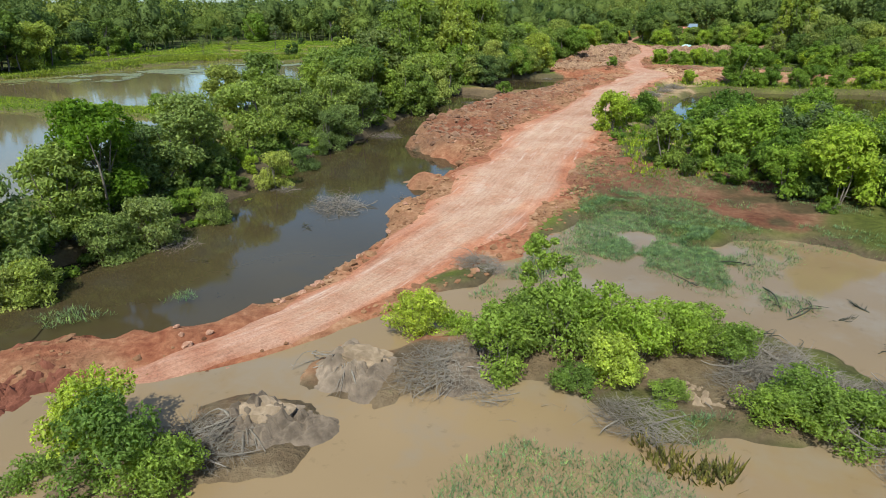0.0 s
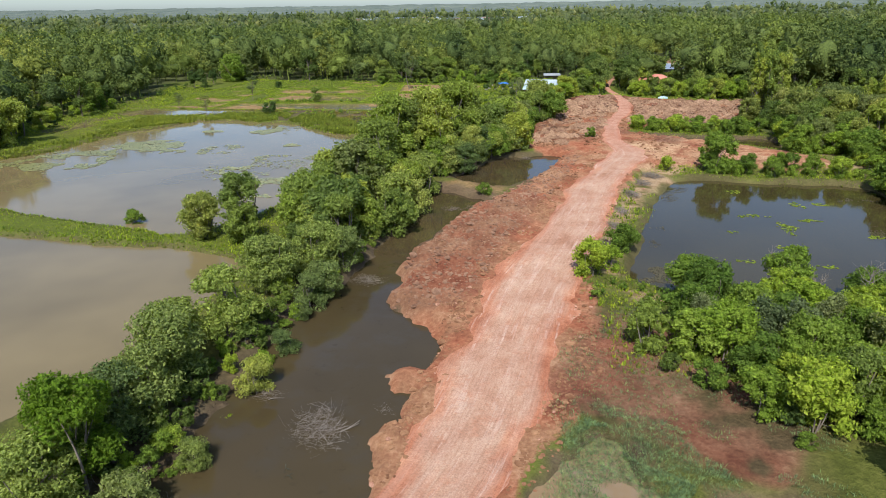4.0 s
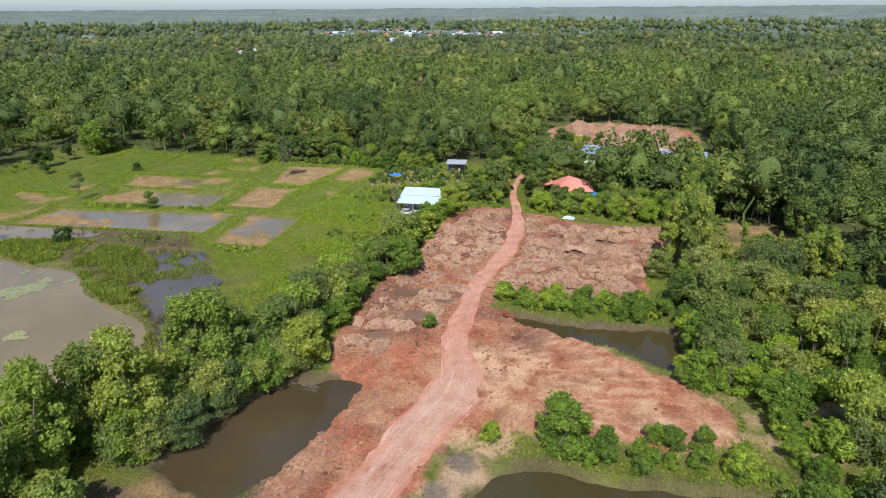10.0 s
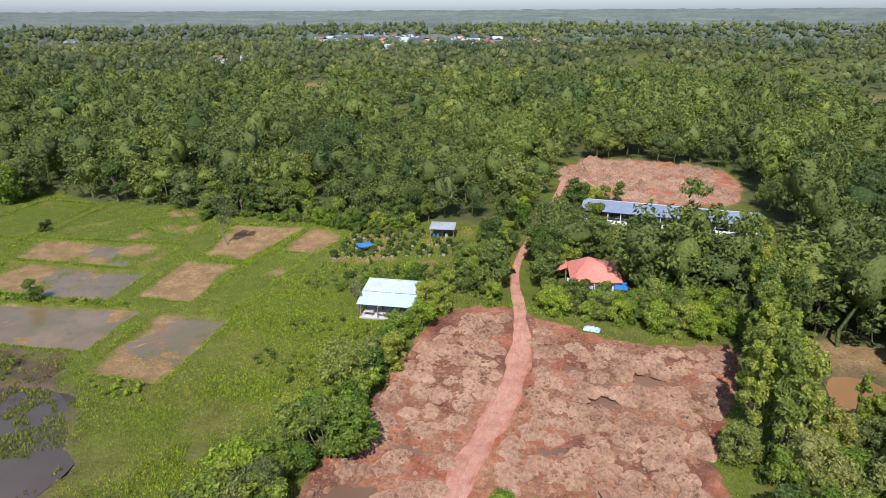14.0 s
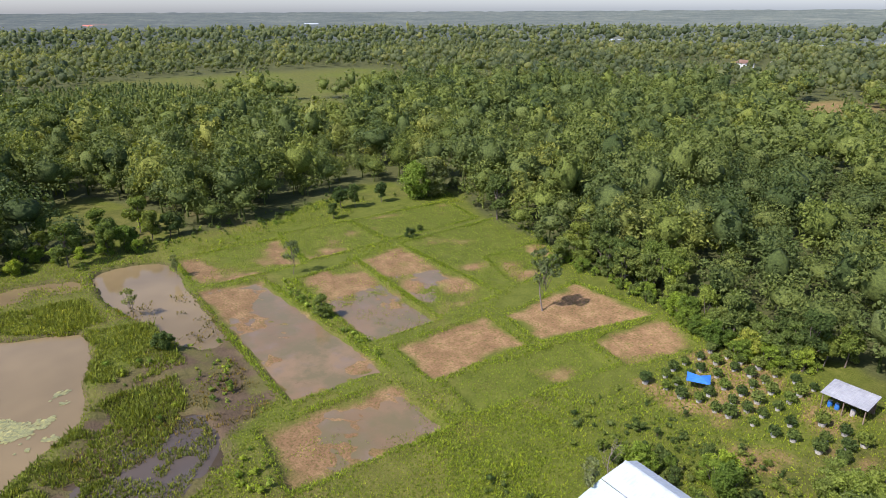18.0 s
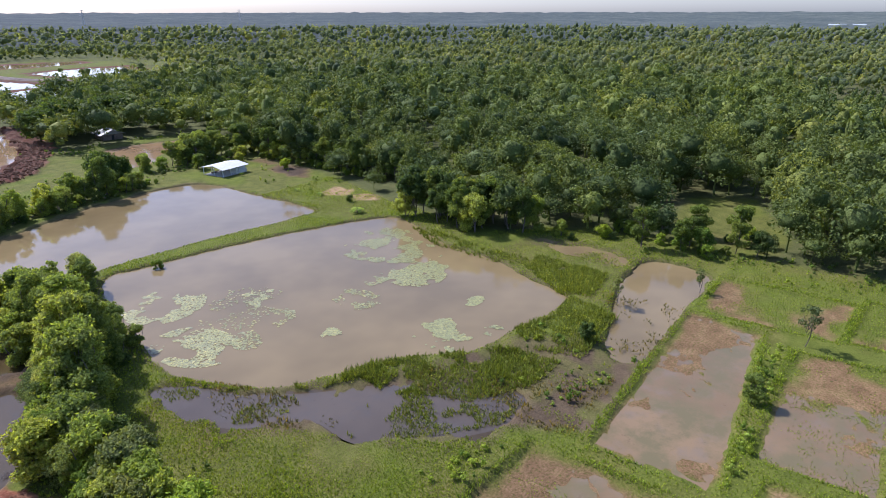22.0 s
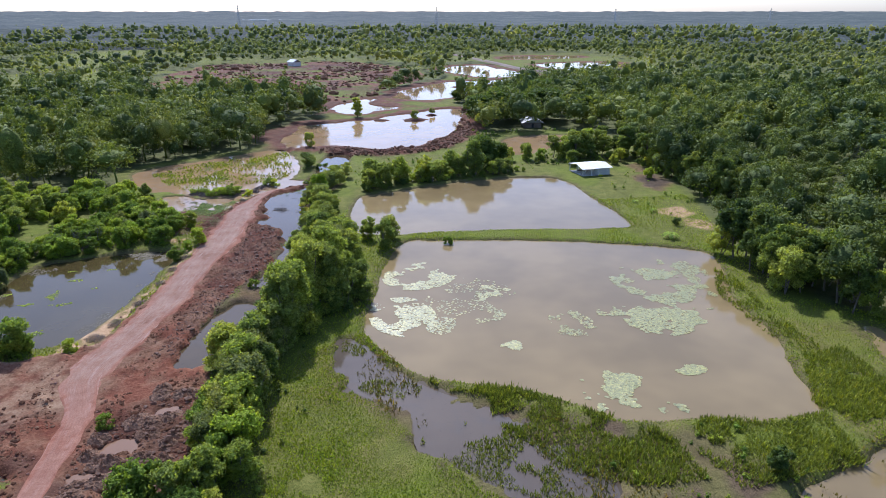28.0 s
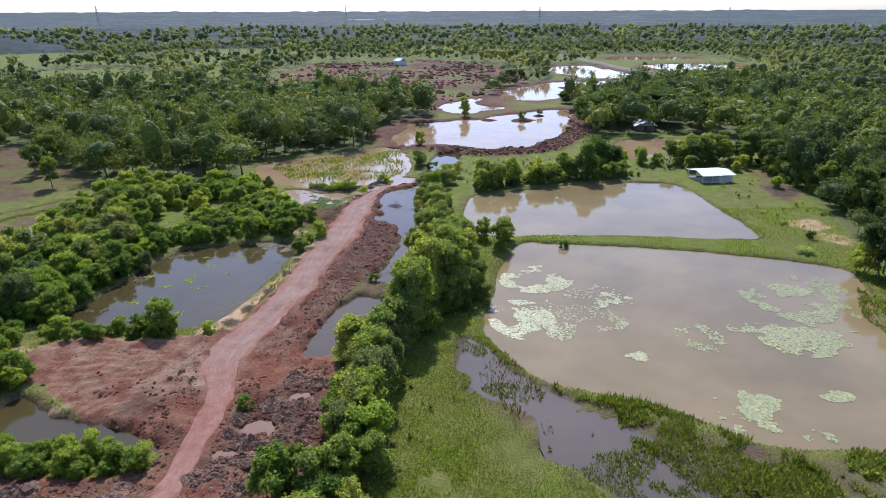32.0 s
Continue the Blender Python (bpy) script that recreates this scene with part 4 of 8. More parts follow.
def leaf_cloud(rng, centres, radii, count, size, flat=0.8, up=0.35, loose=0.6):
    """Small folded leaf sprigs on the outer part of round clumps. Returns points and faces."""
    centres, radii = np.array(centres, float), np.array(radii, float)
    pick = rng.choice(len(centres), count, p=radii ** 2 / np.sum(radii ** 2))
    d = rng.normal(size=(count, 3))
    d /= np.linalg.norm(d, axis=1)[:, None]
    r = radii[pick] * rng.uniform(0.55, 1.08, count)
    pos = centres[pick] + d * r[:, None] * np.array([1, 1, flat])
    nrm = d * 0.75 + rng.normal(size=(count, 3)) * loose + np.array([0, 0, up])
    nrm /= np.linalg.norm(nrm, axis=1)[:, None]
    a = np.cross(nrm, rng.normal(size=(count, 3)))
    a /= np.linalg.norm(a, axis=1)[:, None] + 1e-9
    b = np.cross(nrm, a)
    s = size * rng.uniform(0.6, 1.35, count)[:, None]
    p0, p2 = pos - a * s, pos + a * s
    p1, p3 = pos + b * s * 0.55 - nrm * s * 0.18, pos - b * s * 0.55 - nrm * s * 0.18
    co = np.stack([p0, p1, p2, p3], 1).reshape(-1, 3)
    f = np.arange(count * 4).reshape(-1, 4)
    return co, np.concatenate([f[:, [0, 1, 2]], f[:, [0, 2, 3]]])


def tube(path, radii, sides=6):
    """A tapering limb along a path: points and triangles."""
    path = np.array(path, float)
    t = np.gradient(path, axis=0)
    t /= np.linalg.norm(t, axis=1)[:, None] + 1e-9
    ref = np.where(np.abs(t[:, 2:3]) > 0.9, np.array([[1.0, 0, 0]]), np.array([[0, 0, 1.0]]))
    a = np.cross(t, ref)
    a /= np.linalg.norm(a, axis=1)[:, None] + 1e-9
    b = np.cross(t, a)
    ang = np.arange(sides) * 2 * np.pi / sides
    ring = path[:, None] + np.array(radii)[:, None, None] * (np.cos(ang)[None, :, None] * a[:, None] + np.sin(ang)[None, :, None] * b[:, None])
    n = len(path)
    f = []
    for i in range(n - 1):
        for j in range(sides):
            k = (j + 1) % sides
            f += [(i * sides + j, i * sides + k, (i + 1) * sides + k), (i * sides + j, (i + 1) * sides + k, (i + 1) * sides + j)]
    return ring.reshape(-1, 3), np.array(f)


def joined(parts):
    co, fa, base = [], [], 0
    for c, f in parts:
        co.append(c)
        fa.append(f + base)
        base += len(c)
    return np.concatenate(co), np.concatenate(fa)


def limb(rng, a, b, r0, r1, bend=0.12, n=5):
    a, b = np.array(a, float), np.array(b, float)
    u = np.linspace(0, 1, n)[:, None]
    sway = rng.normal(size=3) * np.linalg.norm(b - a) * bend
    return a + (b - a) * u + sway * np.sin(u * np.pi), np.linspace(r0, r1, n)


def blob(seed, fine=1):
    rng = np.random.default_rng(seed)
    bm = bmesh.new()
    bmesh.ops.create_icosphere(bm, subdivisions=fine, radius=1.0)
    co = np.array([v.co * rng.uniform(0.78, 1.16) for v in bm.verts]) * np.array([1, 1, 0.8])
    fa = np.array([[v.index for v in f.verts] for f in bm.faces])
    bm.free()
    return co, fa


BLOBS = [blob(s) for s in range(6)]
CORES = [blob(20 + s, 2) for s in range(6)]


def tree_shapes(seed, height, radius, clumps, leaves, size, crown_from=0.3, flat=0.85, spread=1.0, limbs=7, stems=1, trunk=0.02, heart=True):
    """Meshes of one kind of tree: trunk with limbs, and a crown in uneven clumps."""
    rng = np.random.default_rng(seed)
    cs, rs = [], []
    for _ in range(clumps):
        u = rng.uniform(0, 1)
        h = height * (crown_from + (1 - crown_from) * u ** 0.8)
        wide = radius * spread * (0.35 + 0.65 * math.sin(math.pi * min(1, 0.18 + 0.75 * u)))
        ang, rr = rng.uniform(0, 2 * math.pi), wide * math.sqrt(rng.uniform(0, 1)) * 0.8
        cr = radius * rng.uniform(0.17, 0.44)
        cs.append((math.cos(ang) * rr, math.sin(ang) * rr, min(h, height - cr * 0.7)))
        rs.append(cr)
    wood = []
    for s in range(stems):
        lean = rng.normal(size=2) * radius * (0.12 if stems == 1 else 0.35)
        top = (lean[0], lean[1], height * 0.8)
        foot = (rng.normal() * 0.15 * (stems > 1), rng.normal() * 0.15 * (stems > 1), -0.3)
        wood.append(tube(*limb(rng, foot, top, height * trunk, height * trunk * 0.25, 0.05, 7), 7))
    for i in rng.permutation(clumps)[:limbs]:
        c = np.array(cs[i])
        z0 = max(height * 0.15, c[2] * rng.uniform(0.45, 0.7))
        a = (c[0] * 0.12, c[1] * 0.12, z0)
        wood.append(tube(*limb(rng, a, c, height * trunk * 0.45, height * trunk * 0.1, 0.08, 4), 5))
    crown = [leaf_cloud(rng, cs, rs, leaves, size, flat)]
    if heart:
        for k, (c, r) in enumerate(zip(cs, rs)):
            bc, bf = BLOBS[(seed + k) % 6]
            crown.append((bc * np.array([1, 1, flat]) * r * 0.66 + np.array(c), bf))
    crown = joined(crown)
    return (raw_mesh("trunk", *joined(wood)), raw_mesh("crown", *crown, smooth=False))


def plant(name, shapes, leaf, label, category, group=""):
    """A tree or bush as a thing with trunk and crown."""
    root = tagged(new(name), label, category, group)
    part("trunk", shapes[0], BARK, root)
    part("crown", shapes[1], leaf, root)
    return root


def put(master, x, y, scale=1.0, turn=None, tall=1.0, sink=0.1):
    z = float(ground_at(x, y)[0]) - sink
    ob = copy_thing(master, pose(x, y, z, 0, 0, random.uniform(0, 360) if turn is None else turn))
    ob.scale = (scale, scale, scale * tall)
    return ob


def discard(master):
    for o in (*master.children_recursive, master):
        bpy.data.objects.remove(o)


KINDS = {}


def kind(key, name, label, category, group, leaf, variants, **shape):
    KINDS[key] = [plant(name, tree_shapes(v * 17 + 3, **shape), leaf, label, category, group) for v in range(variants)]


kind("near", "ditch_tree", "leafy green tree with many stems beside the ditch", "tree", "trees along the ditch", LEAF_DITCH, 4,
     height=6.0, radius=2.8, clumps=46, leaves=6600, size=0.14, crown_from=0.12, flat=0.55, limbs=14, stems=3, trunk=0.014, heart=False)
kind("belt", "tree", "dense mid-green tree in the belt by the pond", "tree", "trees in the belt", LEAF_SOFT, 4,
     height=7.0, radius=3.0, clumps=30, leaves=3000, size=0.235, crown_from=0.10, limbs=9, stems=2, trunk=0.016)
kind("tall", "tree", "tall dense green tree with drooping clumps", "tree", "trees in the belt", LEAF_SOFT, 2,
     height=12.5, radius=4.0, clumps=48, leaves=7000, size=0.245, crown_from=0.10, limbs=12, stems=4, trunk=0.012)
kind("wood", "broadleaf_tree", "green broadleaf tree at the edge of the wood", "tree", "trees of the wood edge", LEAF, 4,
     height=10.0, radius=3.6, clumps=26, leaves=2400, size=0.32, crown_from=0.32, limbs=9, trunk=0.018)
kind("brush", "thicket_bush", "large bright green bush in the thicket", "bush", "thicket bushes", LEAF_BRIGHT, 3,
     height=4.2, radius=2.3, clumps=30, leaves=3400, size=0.145, crown_from=0.06, limbs=8, stems=4, trunk=0.012)
kind("bright", "bushy_tree", "bright green rounded tree beside the open ground", "tree", "bright trees", LEAF_BRIGHT, 3,
     height=5.5, radius=2.9, clumps=28, leaves=2800, size=0.22, crown_from=0.10, limbs=8, stems=2, trunk=0.016)
kind("shrub", "bush", "low leafy green bush", "bush", "bushes", LEAF_BRIGHT, 3,
     height=2.2, radius=1.4, clumps=16, leaves=1500, size=0.11, crown_from=0.05, limbs=6, stems=4, trunk=0.012)
kind("scrub", "bush", "dark green scrub bush on rough ground", "bush", "bushes", LEAF, 3,
     height=2.6, radius=1.7, clumps=12, leaves=900, size=0.185, crown_from=0.05, limbs=5, stems=3, trunk=0.012)
kind("slim", "eucalyptus", "slender eucalyptus with a narrow grey-green crown", "tree", "eucalyptus rows", LEAF_SOFT, 3,
     height=10.0, radius=1.5, clumps=18, leaves=1200, size=0.24, crown_from=0.25, flat=1.3, limbs=5, trunk=0.010)
kind("rain", "rain_tree", "broad dark rain tree with a flat domed crown", "tree", "rain trees", LEAF_DARK, 2,
     height=13.0, radius=9.5, clumps=60, leaves=4200, size=0.5, crown_from=0.22, flat=0.7, limbs=14, trunk=0.03)
kind("sparse", "tree", "thin open tree with sparse leaves in the paddies", "tree", "paddy trees", LEAF_GREY, 2,
     height=12.0, radius=3.2, clumps=14, leaves=520, size=0.34, crown_from=0.5, limbs=13, trunk=0.013, heart=False)

kind("willow", "tree", "drooping grey-green tree in the thicket", "tree", "grey trees", LEAF_GREY, 2,
     height=4.6, radius=1.9, clumps=26, leaves=4200, size=0.13, crown_from=0.1, flat=1.4, limbs=9, stems=2, trunk=0.014, heart=False)
kind("bank", "bush", "bright green leafy shrub on the spoil bank", "bush", "bank shrubs", LEAF_BANK, 3,
     height=2.1, radius=1.35, clumps=26, leaves=4200, size=0.066, crown_from=0.05, limbs=10, stems=5, trunk=0.010, heart=False)
kind("sapling", "sapling", "slim light green sapling on the spoil bank", "sapling", "", LEAF_BANK, 2,
     height=3.9, radius=0.85, clumps=24, leaves=2200, size=0.085, crown_from=0.06, flat=0.8, limbs=10, stems=2, trunk=0.008, heart=False)
kind("lime", "tree", "bright lime-green feathery tree beside the ditch", "tree", "trees along the ditch", LEAF_LIME, 1,
     height=6.2, radius=2.3, clumps=30, leaves=8000, size=0.12, crown_from=0.25, limbs=12, stems=2, trunk=0.014, heart=False)
kind("pale", "tree", "rounded tree with pale yellow-green flowering crown", "tree", "trees in the belt", LEAF_PALE, 2,
     height=7.5, radius=3.6, clumps=44, leaves=5500, size=0.20, crown_from=0.10, limbs=10, stems=3, trunk=0.014)

# the belt of trees between the ditch and the ponds: a chain of plan points with kind and size
BELT = [(-44, 92), (-41, 99), (-38.5, 104), (-37.5, 109), (-37.5, 114), (-36.5, 119), (-36.5, 124.5), (-37, 130), (-38, 135.5), (-37.5, 141), (-36, 146), (-36, 151), (-37, 156.5), (-38, 162), (-39, 167), (-38, 173), (-36.5, 178), (-38, 184), (-37, 189), (-34, 194), (-32, 200), (-29.5, 205), (-27, 210), (-25.5, 216), (-24.5, 222), (-24.5, 228), (-24, 234), (-22.5, 240), (-21, 246.5), (-20, 253), (-18, 259), (-17, 266), (-14, 272), (-13, 279), (-12, 286), (-10, 291)]
for i, (bx, by) in enumerate(BELT):
    key = "near" if by < 150 else "tall" if 168 < by < 208 else "bright" if by > 232 and i % 3 else "belt"
    grow = 0.95 if by < 150 else 1.0 if by < 208 else 1.15 if by < 236 else 0.85
    if by < 150 and i % 5 == 3:
        continue
    for k in range(3 if 150 < by < 200 else 2):
        ms = KINDS[key if k == 0 or by < 150 else "belt"]
        put(ms[(i + k) % len(ms)], bx + random.uniform(-2.0, 1.6) - 2.0 * k, by + random.uniform(-2.4, 2.4), grow * random.uniform(0.75, 1.2) * (1 if k == 0 else 0.85))


# ---------------------------------------------------------------- woods
def stamp(rng, px, py, pz, scale, templates, tall=1.0):
    """Copies of small crown shapes, joined into arrays, with one tint a crown."""
    cos, fas, tints, base = [], [], [], 0
    which = rng.integers(0, len(templates), len(px))
    for v, (tc, tf) in enumerate(templates):
        sel = which == v
        n = int(sel.sum())
        if not n:
            continue
        ang = rng.uniform(0, 2 * np.pi, n)
        s = scale[sel]
        c, sn = np.cos(ang)[:, None], np.sin(ang)[:, None]
        x = (tc[None, :, 0] * c - tc[None, :, 1] * sn) * s[:, None] + px[sel][:, None]
        y = (tc[None, :, 0] * sn + tc[None, :, 1] * c) * s[:, None] + py[sel][:, None]
        z = tc[None, :, 2] * (s * tall * rng.uniform(0.8, 1.2, n))[:, None] + pz[sel][:, None]
        cos.append(np.stack([x, y, z], 2).reshape(-1, 3))
        fas.append((tf[None] + (base + np.arange(n) * len(tc))[:, None, None]).reshape(-1, 3))
        tints.append(np.repeat(np.clip(0.35 + 0.20 * rough_noise(px[sel], py[sel], 35, 2, 5) + 0.22 * rough_noise(px[sel], py[sel], 130, 2, 6) + 0.1 * step(-75, -45, px[sel]) * step(325, 340, py[sel]) * step(520, 460, py[sel]) + rng.normal(0, 0.20, n), 0.0, 0.84), len(tc)))
        base += n * len(tc)
    return np.concatenate(cos), np.concatenate(fas), np.concatenate(tints)


FORMS = ((1.75, 2.3, 3.4), (1.45, 2.9, 3.9), (2.3, 1.9, 3.5), (1.9, 2.5, 3.6), (1.6, 1.9, 2.8))     # half width, half height, middle


def crown_template(seed, leaves, size, clumps=7, stem=True, core=True):
    """A dense uneven crown: leafy clumps over a dome, round a shaded inner mass."""
    rng = np.random.default_rng(seed)
    wide, tall, mid = FORMS[seed % len(FORMS)]
    lean = rng.normal(0, 0.25, 2)
    cs, rs = [], []
    for k in range(clumps):
        up = 0.97 - 1.75 * (k + rng.uniform(0.0, 1.0)) / clumps
        flat, ang, u = math.sqrt(max(0.05, 1 - up * up)), 2.4 * k + rng.uniform(-0.7, 0.7), rng.uniform(0.68, 1.12)
        cs.append((lean[0] + wide * flat * u * math.cos(ang), lean[1] + wide * flat * u * math.sin(ang), mid + tall * up * u))
        rs.append(wide * rng.uniform(0.24, 0.46))
    parts = [leaf_cloud(rng, cs, rs, leaves, size, 0.8, 0.3, 0.5)] if leaves else []
    c, f = (CORES if core else BLOBS)[seed % 6]
    parts.append((c * np.array([wide, wide, tall]) * 0.69 + np.array([lean[0], lean[1], mid]), f))
    if stem:
        parts.append(tube([(0, 0, -0.3), (0.1, 0, 1.0), (lean[0], lean[1], 3.0)], [0.13, 0.10, 0.05], 4))
    return joined(parts)


NEAR = [crown_template(20 + s, 860, 0.165, 20) for s in range(10)]
MID = [crown_template(s, 220, 0.27, 14, False) for s in range(10)]
FAR = [crown_template(50 + s, 26, 0.42, 7, False, False) for s in range(10)]
DIM = [crown_template(80 + s, 6, 0.6, 4, False, False) for s in range(5)]
CENTRE = np.array((-30.0, 220.0))


def wood_points(rng, r0, r1, spacing, keep=0.93):
    n = int(2 * r1 / spacing)
    g = (np.arange(n) - n / 2) * spacing
    x, y = np.meshgrid(g, g)
    x = x.ravel() + CENTRE[0] + rng.uniform(-0.5, 0.5, n * n) * spacing
    y = y.ravel() + CENTRE[1] + rng.uniform(-0.5, 0.5, n * n) * spacing
    r = np.hypot(x - CENTRE[0], y - CENTRE[1])
    ok = (r >= r0) & (r < r1) & (rng.uniform(size=x.shape) < keep)
    x, y = x[ok], y[ok]
    free = np.ones(x.shape, bool)
    for poly in OPEN_S.values():
        free &= poly_dist(poly, x, y, 1.0) > 0.5
    free &= rng.uniform(size=x.shape) > 0.85 * open_country(x, y)
    # the far east side is scarcely seen: keep it sparse
    east = (x > CENTRE[0] + 150) & (np.abs(y - CENTRE[1] - 60) < (x - CENTRE[0]) * 0.75)
    free &= ~(east & (rng.uniform(size=x.shape) < 0.85))
    return x[free], y[free]


def wood(name, label, seed, r0, r1, spacing, templates, size, leaf):
    rng = np.random.default_rng(seed)
    x, y = wood_points(rng, r0, r1, spacing)
    s = np.exp(rng.normal(0, 0.36, len(x))) * size * (1 + 0.25 * rough_noise(x, y, 40, 2, 3))
    s = np.minimum(np.where(rng.uniform(size=len(x)) < 0.05, s * 1.25, s), size * 1.55)
    co, fa, ti = stamp(rng, x, y, ground_at(x, y) - 0.1, s, templates)
    me = raw_mesh(name, co, fa, {"tint": ti})
    me.materials.append(leaf)
    return tagged(new(name, me), label, "woodland", kind="stuff")


wood("woodland", "dense green broadleaf wood round the fields", 1, 0, 215, 6.8, NEAR, 1.95, LEAF_WOOD)
wood("middle_woodland", "broadleaf wood with uneven crowns beyond the fields", 2, 215, 440, 7.4, MID, 1.85, LEAF_WOOD)
# the two outer woods take the leaf colour with haze painted in
wood("far_woodland", "distant mixed wood across the plain, leaves greyed for haze", 3, 440, 1000, 9.6, FAR, 1.8, LEAF_FAR_HAZE)
wood("horizon_woodland", "wood towards the horizon, haze put into its leaf colour", 4, 1000, 1750, 19.0, DIM, 2.7, LEAF_FAR_HAZE)


def plantation():
    """Young trees in straight rows beside the far meadow."""
    rng = np.random.default_rng(15)
    gx, gy = np.meshgrid(np.arange(-486, -331, 6.2), np.arange(250, 364, 4.4))
    x, y = gx.ravel() + rng.normal(0, 0.4, gx.size), gy.ravel() + rng.normal(0, 0.4, gx.size)
    ok = poly_dist(OPEN_S["plantation"], x, y, 1.0) < -2
    x, y = x[ok], y[ok]
    co, fa, ti = stamp(rng, x, y, ground_at(x, y) - 0.1, rng.uniform(0.75, 0.95, len(x)), [crown_template(121, 60, 0.3, 6, False, False), crown_template(126, 60, 0.3, 6, False, False)], 1.25)
    me = raw_mesh("plantation", co, fa, {"tint": ti}, smooth=True)
    me.materials.append(LEAF_WOOD)
    return tagged(new("plantation", me), "young plantation trees in straight rows", "woodland", kind="stuff")


plantation()


def far_canopy(name, label, kind_, near, far, rings, haze_glow):
    """Rolling tree tops of the plain beyond the countable wood."""
    ang = np.linspace(0, 2 * np.pi, 721)[:-1]
    rad = near * (far / near) ** (np.arange(rings) / (rings - 1))
    A, R = np.meshgrid(ang, rad)
    x, y = CENTRE[0] + R * np.cos(A), CENTRE[1] + R * np.sin(A)
    z = 5.0 + 44 * np.clip((R - 960) / 3150, 0, 1) ** 1.25 + 3.5 * rough_noise(x, y, 30, 2, 11) + 0.8 * rough_noise(x, y, 160, 2, 12)
    z[0] = -1
    n, k = len(ang), len(rad)
    i, j = np.meshgrid(np.arange(n), np.arange(k - 1))
    a, b = (j * n + i).ravel(), (j * n + (i + 1) % n).ravel()
    me = raw_mesh(name, np.stack([x.ravel(), y.ravel(), z.ravel()], 1), np.stack([a, b, b + n, a + n], 1))
    if me.polygons[0].normal.z < 0:
        me.flip_normals()
    m, nt, bs = material("canopy_haze", 0.9, 0.1)
    f = maths(nt, "ADD", maths(nt, "MULTIPLY", noise_of(nt, 0.05, 6, 0.75), 0.6), maths(nt, "MULTIPLY", noise_of(nt, 0.006, 3, 0.6, True, (1, 1, 1)), 0.4))
    # grey-blue base colour paints distance haze over the tree tops
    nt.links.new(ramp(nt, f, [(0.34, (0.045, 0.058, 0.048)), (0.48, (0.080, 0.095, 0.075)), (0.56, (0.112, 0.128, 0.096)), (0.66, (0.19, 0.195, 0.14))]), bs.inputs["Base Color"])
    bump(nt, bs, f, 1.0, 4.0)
    # faint blue-white emission stands in for haze; the trees are no light source
    if haze_glow:
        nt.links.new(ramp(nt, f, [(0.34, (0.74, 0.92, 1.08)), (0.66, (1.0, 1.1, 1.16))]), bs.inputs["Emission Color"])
        bs.inputs["Emission Strength"].default_value = haze_glow
    me.materials.append(m)
    return tagged(new(name, me), label, "woodland", kind=kind_)


far_canopy("far_canopy", "tree tops of the distant plain", "stuff", 960, 1760, 16, 0.0)
# outermost ring, glowing slightly to imitate haze
far_canopy("backdrop", "backdrop plain along the horizon, haze in its colour and glow", "structure", 1740, 4150, 22, 0.035)



# ---------------------------------------------------------------- more planting
def scatter(poly, spacing, seed, keep=1.0, jitter=0.45):
    """Plan points spread unevenly inside an outline."""
    rng = np.random.default_rng(seed)
    p = np.array(poly, float)
    gx, gy = np.meshgrid(np.arange(p[:, 0].min(), p[:, 0].max() + spacing, spacing), np.arange(p[:, 1].min(), p[:, 1].max() + spacing, spacing))
    x = gx.ravel() + rng.uniform(-jitter, jitter, gx.size) * spacing
    y = gy.ravel() + rng.uniform(-jitter, jitter, gx.size) * spacing
    ok = (poly_dist(p, x, y, 1.0) < 0) & (rng.uniform(size=x.shape) < keep)
    return list(zip(x[ok], y[ok]))


def thicket(poly, spacing, keys, lo, hi, seed, keep=1.0):
    rng = random.Random(seed)
    for px, py in scatter(poly, spacing, seed, keep):
        ms = KINDS[rng.choice(keys)]
        put(rng.choice(ms), px, py, rng.uniform(lo, hi), rng.uniform(0, 360), rng.uniform(0.85, 1.2))


thicket([(-2, 131), (6, 124), (16, 124), (30, 150), (24, 153), (15, 149.5), (4, 147.5), (-4, 147)], 2.7, ["brush", "brush", "brush", "shrub"], 0.65, 1.1, 11)
thicket([(36, 150), (36.5, 193), (33, 208), (28, 214), (29, 236), (26.5, 249), (33, 246), (60, 240), (60, 136), (34, 130)], 3.7, ["bright", "bright", "bright", "belt", "brush", "pale"], 0.7, 1.1, 12)
thicket([(32, 146), (33.5, 178), (35.5, 192), (32, 208), (36, 208), (39, 190), (37, 150)], 2.6, ["brush", "brush", "shrub"], 0.7, 1.1, 30)
thicket([(40, 244), (41, 256), (60, 254), (60, 243)], 3.2, ["slim"], 0.6, 0.85, 31)
thicket([(43.5, 251), (44, 257), (60, 255), (60, 246), (50, 250)], 3.2, ["bright", "belt"], 0.6, 0.9, 36)
thicket([(44, 279), (45, 301), (58, 301), (58, 258), (54, 258), (55, 277)], 3.2, ["slim", "slim", "wood"], 0.7, 1.0, 32)
thicket([(30, 150), (32, 178), (34.5, 192), (36.5, 192), (34, 176), (33, 150)], 2.6, ["brush", "shrub"], 0.6, 1.0, 29)
thicket([(8, 196), (8, 200.5), (30, 201), (33, 196.5), (20, 195.8)], 2.1, ["brush", "shrub", "brush"], 0.5, 0.9, 13)
thicket([(1, 231.5), (0.5, 235.5), (22, 236), (27, 233), (26, 230), (12, 230)], 1.75, ["shrub", "brush", "brush"], 0.5, 0.8, 14)
thicket([(24, 213), (27.5, 217), (28.3, 230), (32, 230), (32, 211)], 2.2, ["brush", "brush", "bright"], 0.6, 0.95, 43)
